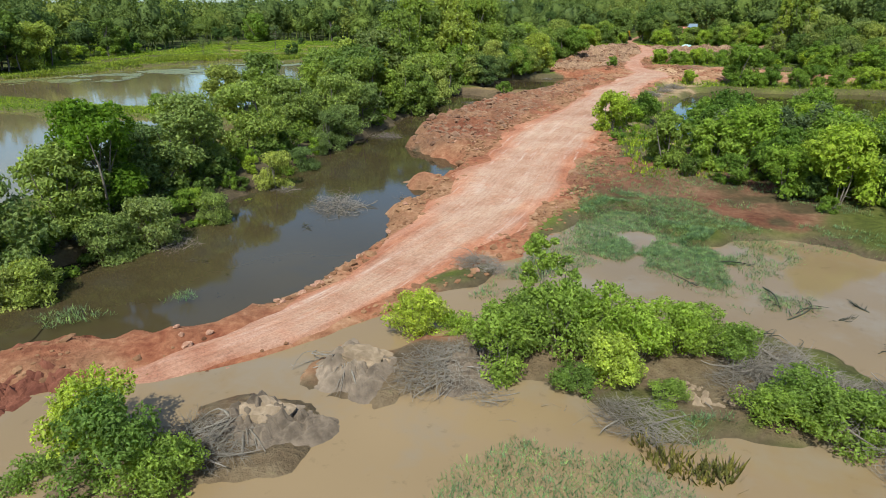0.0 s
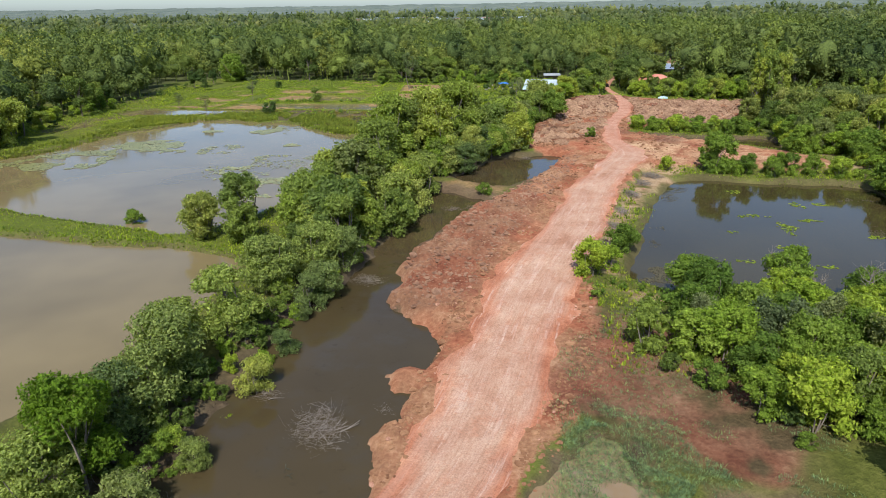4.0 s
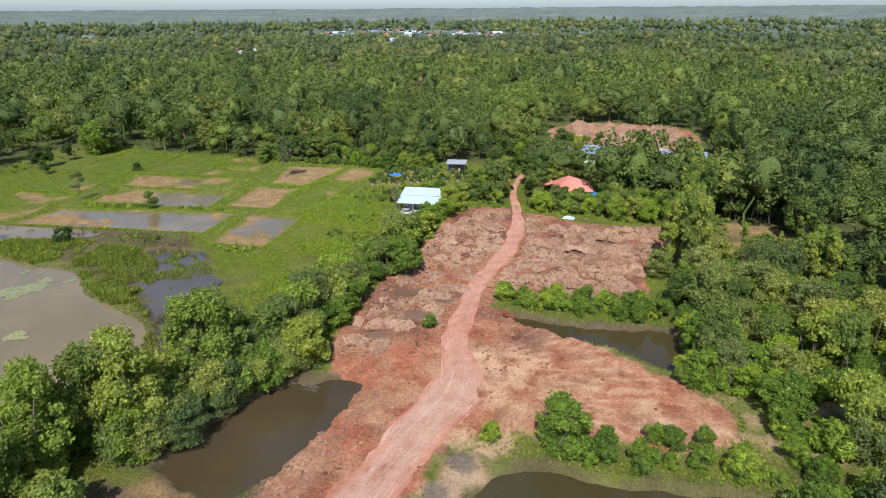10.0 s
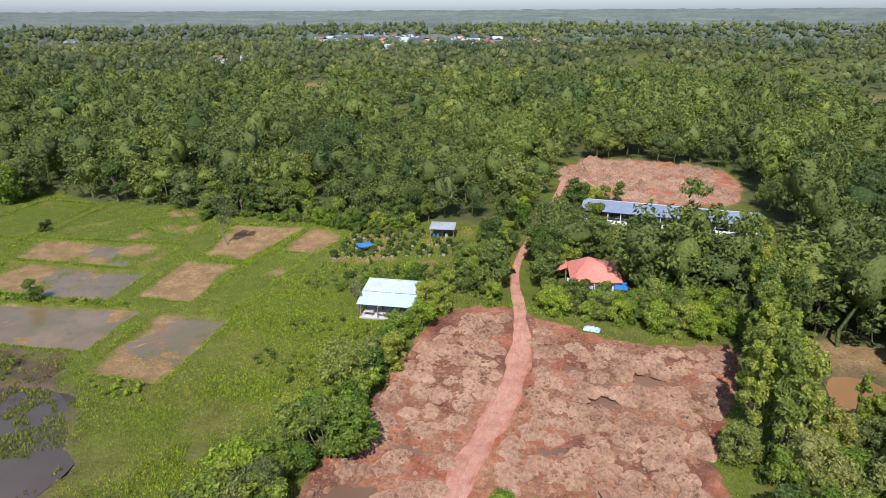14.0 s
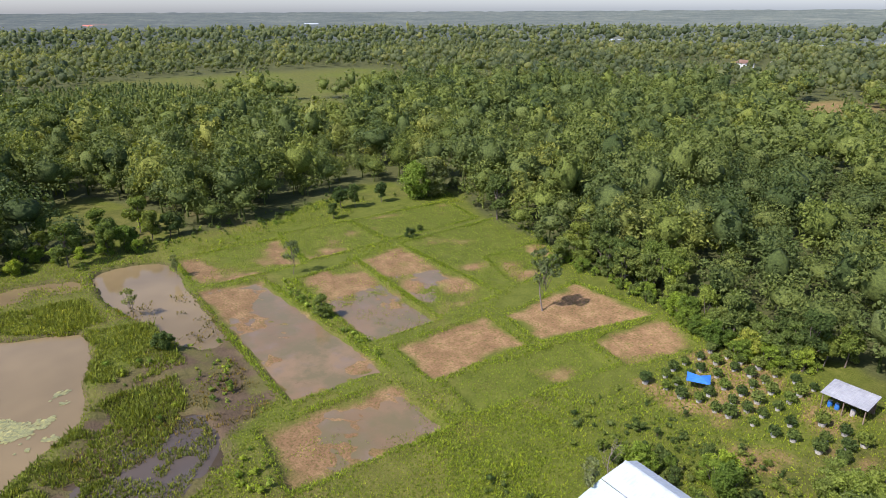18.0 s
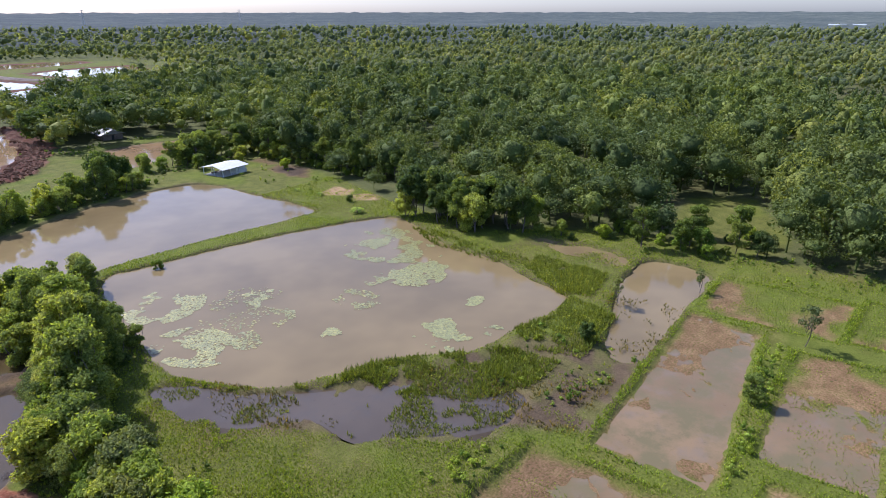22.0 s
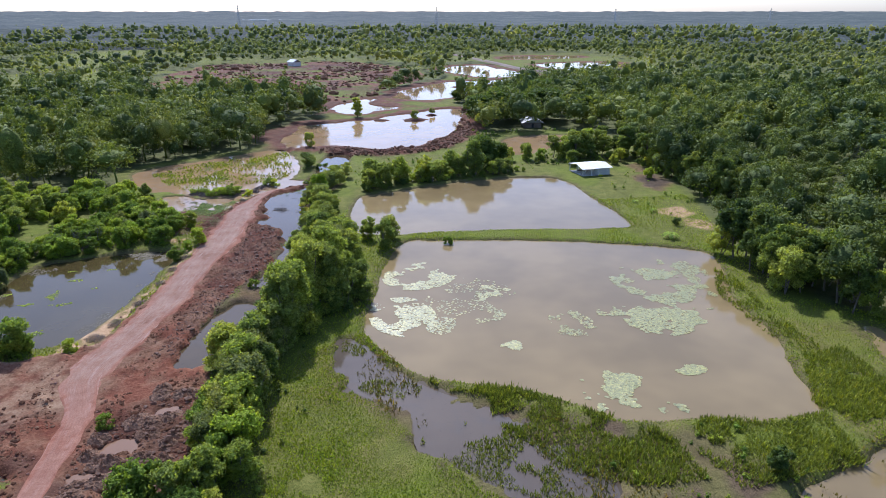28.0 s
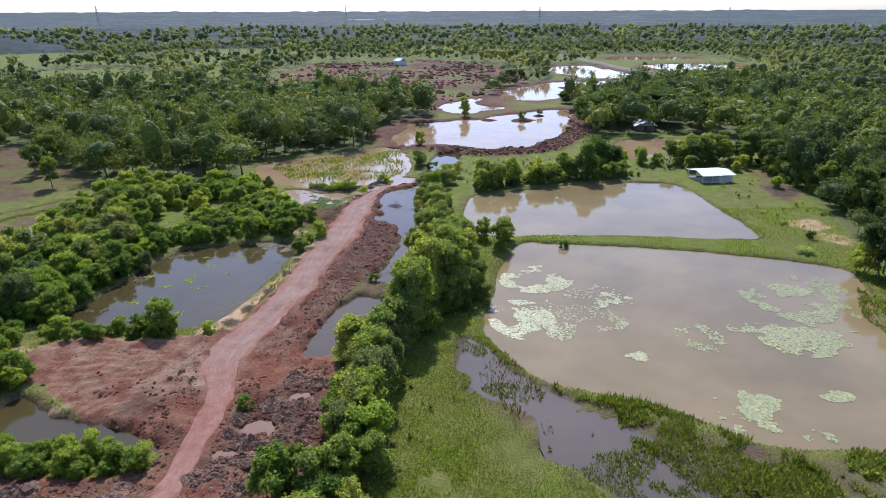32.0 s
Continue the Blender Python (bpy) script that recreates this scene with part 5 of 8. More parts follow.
thicket([(-34, 184), (-30.5, 192), (-27.5, 199), (-24, 206), (-19.5, 209.5), (-22, 216), (-30, 207), (-37, 190)], 2.9, ["belt", "belt", "bright", "near"], 0.8, 1.15, 44)
thicket([(-25, 208), (-21.5, 214), (-20.6, 236), (-16.2, 262), (-19.5, 264), (-24.5, 238), (-28, 214)], 2.7, ["belt", "bright", "bright"], 0.7, 1.0, 45)
thicket([(18, 275.5), (18, 288), (33, 288), (34, 275.5)], 2.5, ["bright", "bright", "belt"], 0.65, 1.0, 15)
thicket([(3.5, 280.5), (4, 287), (12, 285), (18, 286), (18, 275.5)], 1.9, ["bright", "belt", "shrub"], 0.5, 0.74, 53)
thicket([(17, 288), (16, 305), (34, 305), (36, 288)], 4.6, ["belt", "wood", "wood"], 0.8, 1.15, 16)
thicket([(27, 250), (34, 275), (36, 301), (42, 301), (39.5, 275), (33, 248)], 2.1, ["slim"], 0.95, 1.25, 17)
thicket([(26, 237), (26, 248), (31, 249), (34, 237)], 2.4, ["bright", "shrub", "scrub"], 0.5, 0.95, 18)
thicket([(-14, 283), (-11.5, 298), (-5.5, 299), (-4, 284)], 3.4, ["bright", "belt"], 0.6, 0.9, 19)
thicket([(-10, 300), (-9, 318), (-4.5, 318), (-4, 300)], 4.0, ["belt", "wood"], 0.55, 0.9, 20)
thicket([(-34, 283), (-33, 292), (-16, 297), (-15, 288), (-20, 284)], 3.4, ["scrub"], 0.35, 0.7, 21)
thicket([(-44, 148), (-46, 165), (-46, 190), (-40, 200), (-37, 190), (-40, 160), (-40, 148)], 3.8, ["belt", "belt", "scrub"], 0.6, 1.0, 22)
thicket([(-32.5, 147), (-33, 175), (-36, 182), (-36, 147)], 2.4, ["scrub", "shrub"], 0.5, 0.9, 23)
thicket([(-36.6, 106), (-35.4, 120), (-35.6, 148), (-34.2, 148), (-34.2, 120), (-35.4, 107)], 1.5, ["shrub", "shrub", "scrub"], 0.4, 0.75, 40)
thicket([(25.5, 152), (30.5, 178), (32.8, 192), (36.5, 192), (35, 176), (31, 150)], 2.3, ["brush", "brush", "bright"], 0.6, 1.0, 41)
thicket([(-34.8, 138), (-34, 180), (-31.6, 180), (-32, 138)], 3.3, ["belt", "belt", "near"], 0.7, 1.0, 42)
thicket([(-36.2, 104), (-35.0, 112), (-34.0, 120), (-34.2, 132), (-34.6, 142), (-32.6, 142), (-32.6, 130), (-32.6, 120), (-33.6, 111), (-34.6, 104)], 2.1, ["near", "near", "shrub"], 0.36, 0.62, 50, 0.8)
thicket([(33, 237), (32, 249), (41, 254), (46, 247), (44, 237)], 2.8, ["bright", "pale", "brush"], 0.7, 1.0, 46)
thicket([(-134, 214), (-146, 238), (-146, 256), (-135, 256), (-133, 238)], 5.5, ["wood", "scrub", "bright"], 0.5, 0.9, 47, 0.6)
thicket([(-137, 292), (-146, 300), (-158, 312), (-150, 330), (-136, 330)], 6.0, ["scrub", "bright", "wood"], 0.4, 0.8, 48, 0.5)
thicket([(15, 102), (13, 124), (34, 129), (60, 133), (62, 102)], 4.3, ["bright", "bright", "brush", "belt"], 0.7, 1.05, 49)
thicket([(-38.5, 103), (-37.2, 120), (-37.6, 143), (-35.6, 143), (-35.0, 120), (-36.6, 105)], 2.0, ["shrub", "scrub"], 0.5, 0.9, 24)
thicket([(-60, 101), (-92, 96), (-92, 99.5), (-63, 106), (-52, 110), (-49, 106)], 4.0, ["belt", "scrub"], 0.5, 0.85, 25)
thicket([(-42.6, 147), (-43.5, 122), (-41.5, 120), (-40.5, 147)], 2.4, ["scrub", "shrub"], 0.35, 0.7, 37, 0.45)
thicket([(-40, 62), (-35, 86), (-33, 96), (-36, 98), (-43, 66)], 2.8, ["scrub", "shrub"], 0.5, 1.0, 26, 0.6)
thicket([(14, 100), (4, 120), (-8, 136), (-4, 140), (12, 126), (22, 104)], 3.6, ["scrub", "belt", "shrub"], 0.5, 0.8, 27, 0.7)
thicket([(-124, 178), (-124, 204), (-132, 214), (-140, 212), (-134, 180)], 4.2, ["wood", "wood", "belt"], 0.85, 1.25, 28)
for x, y, key, s in ((-66.6, 159.5, "bright", 0.5), (-53.5, 154.5, "pale", 0.75), (-51.5, 160.5, "belt", 0.95), (-48.5, 154, "belt", 0.8), (-86.9, 272.4, "belt", 0.62), (-66.8, 305.8, "sparse", 1.0), (-108.9, 275.7, "sparse", 0.62),
                     (-115, 307.5, "scrub", 0.9), (-118, 312, "scrub", 0.6), (-106.5, 244.8, "sparse", 0.5), (-121, 255.7, "sparse", 0.45), (-89, 246.5, "scrub", 1.3), (-142.8, 327, "bright", 1.9), (-113.9, 333, "wood", 1.15),
                     (-16.6, 241, "bright", 1.25), (-21.4, 237, "bright", 0.75), (-8.2, 222.3, "shrub", 1.0), (-23.8, 178.2, "shrub", 0.9), (-148.7, 228, "wood", 0.7), (-153, 235, "wood", 0.75), (-134, 220, "belt", 0.6),
                     (11.2, 198, "bright", 1.15), (3.7, 198.5, "shrub", 1.1), (-126.8, 158, "scrub", 0.8), (-143, 112, "bright", 0.7), (-33.7, 76.3, "near", 1.0), (-35, 72, "near", 0.8), (-53.8, 104, "belt", 1.2), (-58, 103, "belt", 1.0), (-62.3, 102.5, "belt", 1.25), (-71, 100, "belt", 1.15), (-67, 101, "shrub", 1.2), (-77, 97, "belt", 0.8), (-81, 93.6, "belt", 1.2), (-106, 78, "belt", 0.7), (-112, 80, "scrub", 1.0), (-118, 79, "bright", 0.8), (-128, 78, "belt", 0.9), (-59, -38, "tall", 0.8), (-87, -24, "scrub", 1.6), (-98, -38, "scrub", 1.2), (-35, 41, "belt", 0.8), (-88, 98.5, "tall", 0.95), (-84, 97, "belt", 0.9),
                     (-5.8, 159, "brush", 0.8), (-9.1, 150, "brush", 0.9), (-7.2, 153, "shrub", 1.1), (-27, 276, "sparse", 0.5), (-12.5, 297, "belt", 0.8), (5.5, 303, "wood", 0.85), (13, 306, "wood", 0.9), (19.5, 318, "belt", 0.55), (26, 320, "belt", 0.55), (13, 320, "wood", 0.8), (9, 338, "wood", 0.9), (13, 341, "belt", 0.9)):
    ms = KINDS[key]
    put(ms[int(abs(x * 7 + y)) % len(ms)], x, y, s)
for x, y, s in ((-116, -6, 1.0), (-131, -14, 1.25), (-150, -11, 1.2), (-168, -4, 1.0), (-122, -84, 0.55), (-182, -106, 0.7), (-144, -52, 1.0), (-171, -75, 1.1), (-195, -124, 1.0)):
    put(KINDS["rain"][int(abs(x)) % 2], x, y, s)
put(KINDS["rain"][0], -93, 88.4, 0.6, 30, 1.5)
put(KINDS["rain"][1], -99, 86, 0.45, 70, 1.5)
for x, y, s in ((119.9, 91.2, 1.1), (107.9, 89.7, 1.1), (129.5, 102.7, 1.1), (121.9, 80.3, 1.0), (118, 86, 1.0), (112, 92, 0.9), (136, 98, 1.0), (120, 61, 1.1), (108, 144.2, 0.9), (103, 147, 0.8), (94, 82.5, 0.8), (148, 104, 1.0), (153, 96, 1.1), (96, 70, 0.9), (144, 98, 0.9), (131, 101, 0.8), (124, 82, 0.95), (110.6, 85, 0.9), (80.4, 99, 0.75), (110, 137, 0.7), (150, 70, 0.8)):
    put(KINDS["wood"][int(x) % 4], x, y, 1.3 * s)
# shrubs and two slim saplings on the spoil bank in the flood
put(KINDS["sapling"][0], -12.1, 107.2, 1.0)
put(KINDS["sapling"][1], -11.2, 107.0, 0.85)
for x, y, s, tl in ((-16.8, 106.4, 1.0, 1.05), (-15.4, 107.2, 0.8, 1), (-13.4, 104.2, 1.15, 1.0), (-12.1, 107.0, 0.8, 1.0), (-11.2, 105.6, 1.15, 1.1), (-12.6, 105.6, 1.0, 1.0), (-9.8, 106.2, 1.1, 1.0), (-8.6, 105.4, 1.05, 0.95), (-9.6, 104.2, 0.95, 0.9), (-7.4, 106.4, 1.0, 0.95), (-6.2, 106.9, 0.95, 0.9), (-5.2, 106.3, 0.8, 0.9),
                    (-10.6, 103.6, 0.7, 0.8), (-3.9, 103.4, 0.9, 0.8), (-2.9, 102.6, 1.0, 0.75), (-1.6, 102.4, 0.95, 0.8), (-0.2, 103.0, 0.9, 0.85), (-4.9, 102.8, 0.8, 0.7), (-23.6, 97.4, 1.15, 1.0), (-22.4, 96.4, 1.2, 0.95), (-21.0, 96.2, 0.95, 0.9), (-24.8, 96.2, 0.8, 0.9), (-19.6, 95.6, 0.6, 0.9), (-7.8, 103.2, 0.55, 0.7), (-14.3, 107.9, 0.5, 0.9)):
    put(KINDS["bank"][int(abs(x * 13 + y * 7)) % 3], x, y, s, None, tl)
put(KINDS["lime"][0], -37.3, 114.5, 1.15)
for x, y, s in ((-20.8, 251.0, 1.1), (-19.4, 258, 0.8), (-26.8, 214, 1.0), (-28.5, 207.5, 0.95), (-33, 196, 0.9), (-24.2, 226.5, 0.9), (-26.5, 221.5, 1.1), (-22.8, 231, 0.8), (-40, 170, 1.2), (40, 236, 1.1), (46, 246, 1.0), (52, 226, 1.1), (-142, 331, 1.5), (-148, 336, 1.3), (24, 296, 0.9)):
    put(KINDS["pale"][int(abs(x)) % 2], x, y, s)
for x, y, s in ((3.4, 137.4, 0.95), (5.4, 136.1, 1.05), (-0.6, 138, 0.8), (11.2, 135.6, 1.0), (26.6, 166.3, 0.9), (34.5, 166, 1.0), (8.6, 139.5, 0.8), (44, 176, 1.2)):
    put(KINDS["willow"][int(abs(x)) % 2], x, y, s)
thicket([(-106, 74), (-160, 76), (-162, 92), (-112, 88)], 4.2, ["scrub", "scrub", "belt"], 0.5, 0.85, 51, 0.7)
thicket([(-49, 108), (-64, 100), (-90, 94), (-106, 92), (-106, 97), (-90, 99.5), (-66, 104), (-51, 112)], 2.5, ["scrub", "shrub", "belt"], 0.6, 1.0, 52)
thicket([(1.5, 287), (0.6, 300), (1.2, 316), (8, 318), (9, 302), (5, 288)], 3.3, ["bright", "belt", "wood"], 0.6, 0.95, 33)
thicket([(-4.5, 286), (-6, 300), (-4.8, 318), (-1, 338), (-4, 340), (-10, 318), (-9, 288)], 3.3, ["bright", "belt", "wood"], 0.65, 1.0, 34)
thicket([(14, 303), (11, 317), (20, 321), (34, 317), (38, 303)], 3.7, ["belt", "wood", "belt"], 0.38, 0.54, 38)
thicket([(10, 340), (11, 349), (20, 349), (21, 341)], 3.6, ["belt", "wood"], 0.35, 0.55, 39)
thicket([(-126, 84), (-138, 79), (-150.5, 84), (-150.5, 104), (-150.5, 130), (-149, 152), (-158, 160), (-166, 130), (-166, 84), (-140, 66), (-122, 72)], 4.6, ["wood", "belt", "wood"], 0.75, 1.2, 57)
thicket([(-149, 88), (-149, 104), (-149.5, 130), (-147, 152), (-151, 153), (-152, 130), (-152, 88)], 2.4, ["scrub", "shrub", "scrub"], 0.6, 1.1, 58)
thicket([(-136, 214), (-138, 240), (-146, 262), (-160, 258), (-150, 236)], 4.2, ["scrub", "bright", "wood"], 0.5, 0.95, 59, 0.7)
thicket([(-84, 316), (-80, 327), (-54, 325), (-41, 319), (-34, 318.5), (-24, 325), (-24, 331), (-42, 327), (-60, 333), (-86, 334)], 3.4, ["wood", "belt", "scrub"], 0.55, 0.95, 54)
thicket([(-83, 315), (-80.5, 325.5), (-54, 323.5), (-41, 317.5), (-34, 317), (-26, 321), (-26, 324), (-41, 321), (-56, 327), (-84, 328)], 1.9, ["shrub", "scrub", "brush"], 0.6, 1.0, 56)
thicket([(-30.2, 186.5), (-27.4, 195), (-24, 203), (-20.4, 208), (-23.5, 210.5), (-27.5, 204), (-31, 195.5), (-33.5, 187)], 2.1, ["belt", "near", "near"], 0.7, 1.0, 55)
thicket([(-30, 283.5), (-26, 290), (-18, 294), (-16, 284)], 2.6, ["shrub", "scrub", "bright"], 0.45, 0.8, 35)
for ms in KINDS.values():
    for m in ms:
        discard(m)


def palm_like(name, label, x, y, height, fronds, length):
    rng = np.random.default_rng(int(abs(x) * 10))
    root = tagged(new(name), label, "palm")
    root.matrix_world = pose(x, y, float(ground_at(x, y)[0]) - 0.05)
    part("trunk", raw_mesh("trunk", *tube([(0, 0, -0.2), (0.05, 0, height * 0.5), (0, 0.05, height)], [0.14, 0.11, 0.08], 7)), BARK, root)
    for k in range(fronds):
        a = k * 2.4 + rng.uniform(-0.2, 0.2)
        d = np.array([math.cos(a), math.sin(a)])
        co, n = [], 7
        for i in range(n):
            u = i / (n - 1)
            r, z = length * u, height + length * (0.75 * u - 0.95 * u * u) * rng.uniform(0.9, 1.1)
            w = 0.28 * length * math.sin(math.pi * (0.08 + 0.9 * u)) * 0.5
            for sgn in (-1, 0, 1):
                co.append((d[0] * r - d[1] * w * sgn, d[1] * r + d[0] * w * sgn, z - abs(sgn) * w * 0.5))
        f = [(3 * i + j, 3 * i + j + 1, 3 * i + j + 4, 3 * i + j + 3) for i in range(n - 1) for j in range(2)]
        part("frond", raw_mesh("frond", np.array(co), np.array(f)), LEAF_BRIGHT, root)
    return root


palm_like("banana_plant", "young banana plant in the meadow grass", -25.8, 232.5, 1.6, 9, 1.7)
palm_like("palm", "small palm on the pond bank", -119.8, 167.3, 1.0, 14, 2.4)
palm_like("palm", "young palm in the grass by the pond hut", -125.5, 137.6, 0.7, 9, 1.3)
palm_like("palm", "young palm in the grass beside the ochre pits", -126.5, 146.3, 0.7, 9, 1.3)
palm_like("palm", "young palm among the shrubs by the belt", -24.5, 249, 1.2, 10, 2.0)

# ---------------------------------------------------------------- dead brush, logs, rocks, heaps
def brush_shape(seed, r, h, n, thick=0.025):
    rng = np.random.default_rng(seed)
    bits = []
    for _ in range(n):
        a, rr = rng.uniform(0, 2 * np.pi), r * math.sqrt(rng.uniform(0, 1))
        p = np.array([math.cos(a) * rr, math.sin(a) * rr * 0.7, rng.uniform(0, h) * (1 - rr / r * 0.7)])
        d = np.array([math.cos(a + rng.normal() * 0.9), math.sin(a + rng.normal() * 0.9), rng.normal() * 0.35 + 0.1]) * rng.uniform(0.4, 1.0) * r * 0.7
        t = thick * rng.uniform(0.5, 1.8)
        bits.append(tube(*limb(rng, p - d * 0.5, p + d * 0.5, t, t * 0.4, 0.14, 4), 3))
    return raw_mesh("twigs", *joined(bits))


BRUSH = [brush_shape(s, 2.0, 0.85, 520, 0.009) for s in range(3)]
for x, y, s, what in ((-26.8, 122.8, 1.5, "half sunk in the ditch"), (-23.2, 125.7, 0.65, "at the edge of the ditch"), (-15.2, 103.5, 1.1, "on the spoil heap"), (-13.7, 102.9, 0.7, "beside the shrubs"), (-10.6, 102.4, 1.0, "below the shrubs"), (-8.6, 102.0, 0.9, "at the waterline"),
                      (-20.8, 98.2, 1.0, "with roots beside the stump"), (-19.4, 96.6, 0.8, "in the flood"), (-4.6, 105.0, 1.05, "on the sand"), (-3.8, 105.7, 1.25, "standing grey and tall among the shrubs"), (-2.4, 103.2, 1.2, "standing grey among the shrubs"), (-12.2, 101.7, 0.8, "trailing in the water"), (-2.6, 104.6, 1.0, "grey and dry on the bank"), (-0.6, 104.2, 0.9, "grey and dry on the bank"), (-1.2, 101.0, 0.8, "at the waterline"), (-6.4, 166, 0.9, "beside the haul road"), (-5.2, 173, 0.85, "beside the haul road"),
                      (-3.6, 182, 1.1, "by the dark pond"), (-1.6, 189.5, 1.2, "by the dark pond"), (0.8, 194.5, 1.2, "at the pond corner"), (-7.6, 159, 0.8, "under the young tree"), (0.5, 139.5, 1.1, "at the foot of the thicket"), (4, 132.5, 1.0, "at the foot of the thicket"), (-27.2, 172.4, 0.9, "standing in the ditch"), (-24.8, 173.8, 0.8, "standing in the ditch"), (-31.2, 147, 1.1, "on the ditch bank"), (-32.6, 114, 1.0, "on the ditch bank"), (-32.2, 126, 0.9, "on the ditch bank"), (-15.6, 113.4, 0.8, "on the road edge"), (-20, 205.5, 0.9, "at the end of the pool"), (9, 146.5, 1.1, "bleached, at the pond edge"), (16, 147.5, 1.2, "bleached, among the bushes"), (22, 149.5, 1.1, "bleached, among the bushes")):
    root = tagged(new("brush_pile"), "tangle of dead grey branches " + what, "brush", "dead brush")
    root.matrix_world = pose(x, y, max(float(ground_at(x, y)[0]), -0.5) - 0.03, 0, 0, (x * 77 + y * 31) % 360)
    root.scale = (s * 0.82, s * 0.82, s * 0.75)
    part("tangle", BRUSH[int(abs(x * 3 + y)) % 3], TWIG, root)
    rng = np.random.default_rng(int(abs(x * 5 + y)))
    for k in range(3):
        a = rng.uniform(0, 6.28)
        p = np.array([math.cos(a), math.sin(a), 0.2]) * rng.uniform(0.3, 1.0)
        q = p + np.array([math.cos(a + 0.8), math.sin(a + 0.8), rng.uniform(0, 0.35)]) * rng.uniform(1.0, 2.0)
        part("branch", raw_mesh("branch", *tube(*limb(rng, p, q, 0.05, 0.015, 0.08, 6), 5)), TWIG, root)

WET_TWIG = plain("wet_dark_twig", (0.020, 0.020, 0.012), (0.075, 0.07, 0.045), 8.0)
for x, y, r in ((-6.1, 114.0, 0.8), (-2.7, 112.9, 1.1), (-1.7, 111.6, 1.2), (-4.3, 108.9, 1.0), (-1.9, 107.5, 1.2), (-2.8, 107.0, 1.0), (-3.7, 107.4, 0.9), (0.8, 112.6, 0.5), (0.9, 108.6, 0.7), (-3.5, 116.6, 0.8), (-0.3, 111.1, 0.6), (-27.1, 118.6, 0.7), (-30.2, 112.0, 0.6), (2.6, 110.2, 0.6)):
    rng = np.random.default_rng(int(abs(x * 13 + y * 7)))
    root = tagged(new("drift_branch"), "dark waterlogged branch lying in the flood", "branch", "drift branches")
    root.matrix_world = pose(x, y, 0.06 if x > -20 else -0.22, 0, 0, rng.uniform(0, 360))
    part("stem", raw_mesh("stem", *tube(*limb(rng, (-r, 0, -0.02), (r, 0.2 * r, 0.05), 0.045, 0.015, 0.10, 7), 5)), WET_TWIG, root)
    for k in range(9):
        u, a = rng.uniform(-0.7, 0.9) * r, rng.choice((-1, 1)) * rng.uniform(0.4, 1.1)
        tip = (u + math.cos(a) * r * 0.55, math.sin(a) * r * 0.6, rng.uniform(-0.03, 0.16))
        part("twig", raw_mesh("twig", *tube(*limb(rng, (u, 0.05, 0.01), tip, 0.02, 0.006, 0.12, 5), 4)), WET_TWIG, root)


def dead_tree(x, y, h):
    rng = np.random.default_rng(int(abs(x * 9 + y)))
    root = tagged(new("dead_tree"), "bare bleached dead tree beside the dark pond", "dead tree", "dead trees")
    root.matrix_world = pose(x, y, float(ground_at(x, y)[0]) - 0.1)
    part("trunk", raw_mesh("trunk", *tube(*limb(rng, (0, 0, 0), (rng.normal() * 0.3, rng.normal() * 0.3, h), 0.09, 0.02, 0.05, 7), 6)), TWIG, root)
    for k in range(9):
        z = h * rng.uniform(0.25, 0.9)
        a, l = rng.uniform(0, 6.28), h * rng.uniform(0.25, 0.5)
        tip = np.array([math.cos(a) * l * 0.7, math.sin(a) * l * 0.7, z + l * 0.75])
        bits = [tube(*limb(rng, (0, 0, z), tip, 0.035, 0.008, 0.1, 5), 4)]
        for _ in range(4):
            p = np.array([0, 0, z]) + (tip - np.array([0, 0, z])) * rng.uniform(0.4, 0.9)
            bits.append(tube(*limb(rng, p, p + rng.normal(size=3) * l * 0.2 + np.array([0, 0, l * 0.2]), 0.012, 0.004, 0.1, 3), 3))
        part("branch", raw_mesh("branch", *joined(bits)), TWIG, root)


for x, y, h in ((13.5, 145.6, 4.2), (16.0, 146.4, 3.4), (18.2, 147.2, 4.4), (20.8, 148.0, 4.6), (23.2, 149.4, 3.6), (7.4, 147.9, 4.4), (10.4, 147.4, 3.2), (-28.6, 280.8, 5.0)):
    dead_tree(x, y, h)
CLOD = plain("red_clod", (0.095, 0.035, 0.018), (0.351, 0.194, 0.106), 1.2, 0.95, 0.15, 0, 0.6)
CLOD_DARK = plain("dark_clod", (0.090, 0.039, 0.022), (0.343, 0.198, 0.124), 1.5, 0.8, 0.3, 0, 0.6)
HEAP = plain("heap_soil", (0.150, 0.075, 0.045), (0.427, 0.275, 0.176), 1.9, 0.95, 0.15, 0, 1.0, True, 0.35)
STONE = plain("laterite_stone", (0.22, 0.09, 0.055), (0.50, 0.30, 0.21), 2.0, 0.9, 0.2, 0, 0.6, False)


def lump(seed, detail=1, rough=0.25, flat=0.7):
    rng = np.random.default_rng(seed)
    bm = bmesh.new()
    bmesh.ops.create_icosphere(bm, subdivisions=detail, radius=1.0)
    off = rng.uniform(0, 50, 3)
    co = []
    for v in bm.verts:
        k = 1 + rough * (noise.noise(v.co * 1.3 + Vector(off)) * 1.6 + rng.uniform(-0.4, 0.4))
        co.append((v.co.x * k, v.co.y * k, v.co.z * k * flat))
    f = [[v.index for v in fc.verts] for fc in bm.faces]
    bm.free()
    return np.array(co), np.array(f)


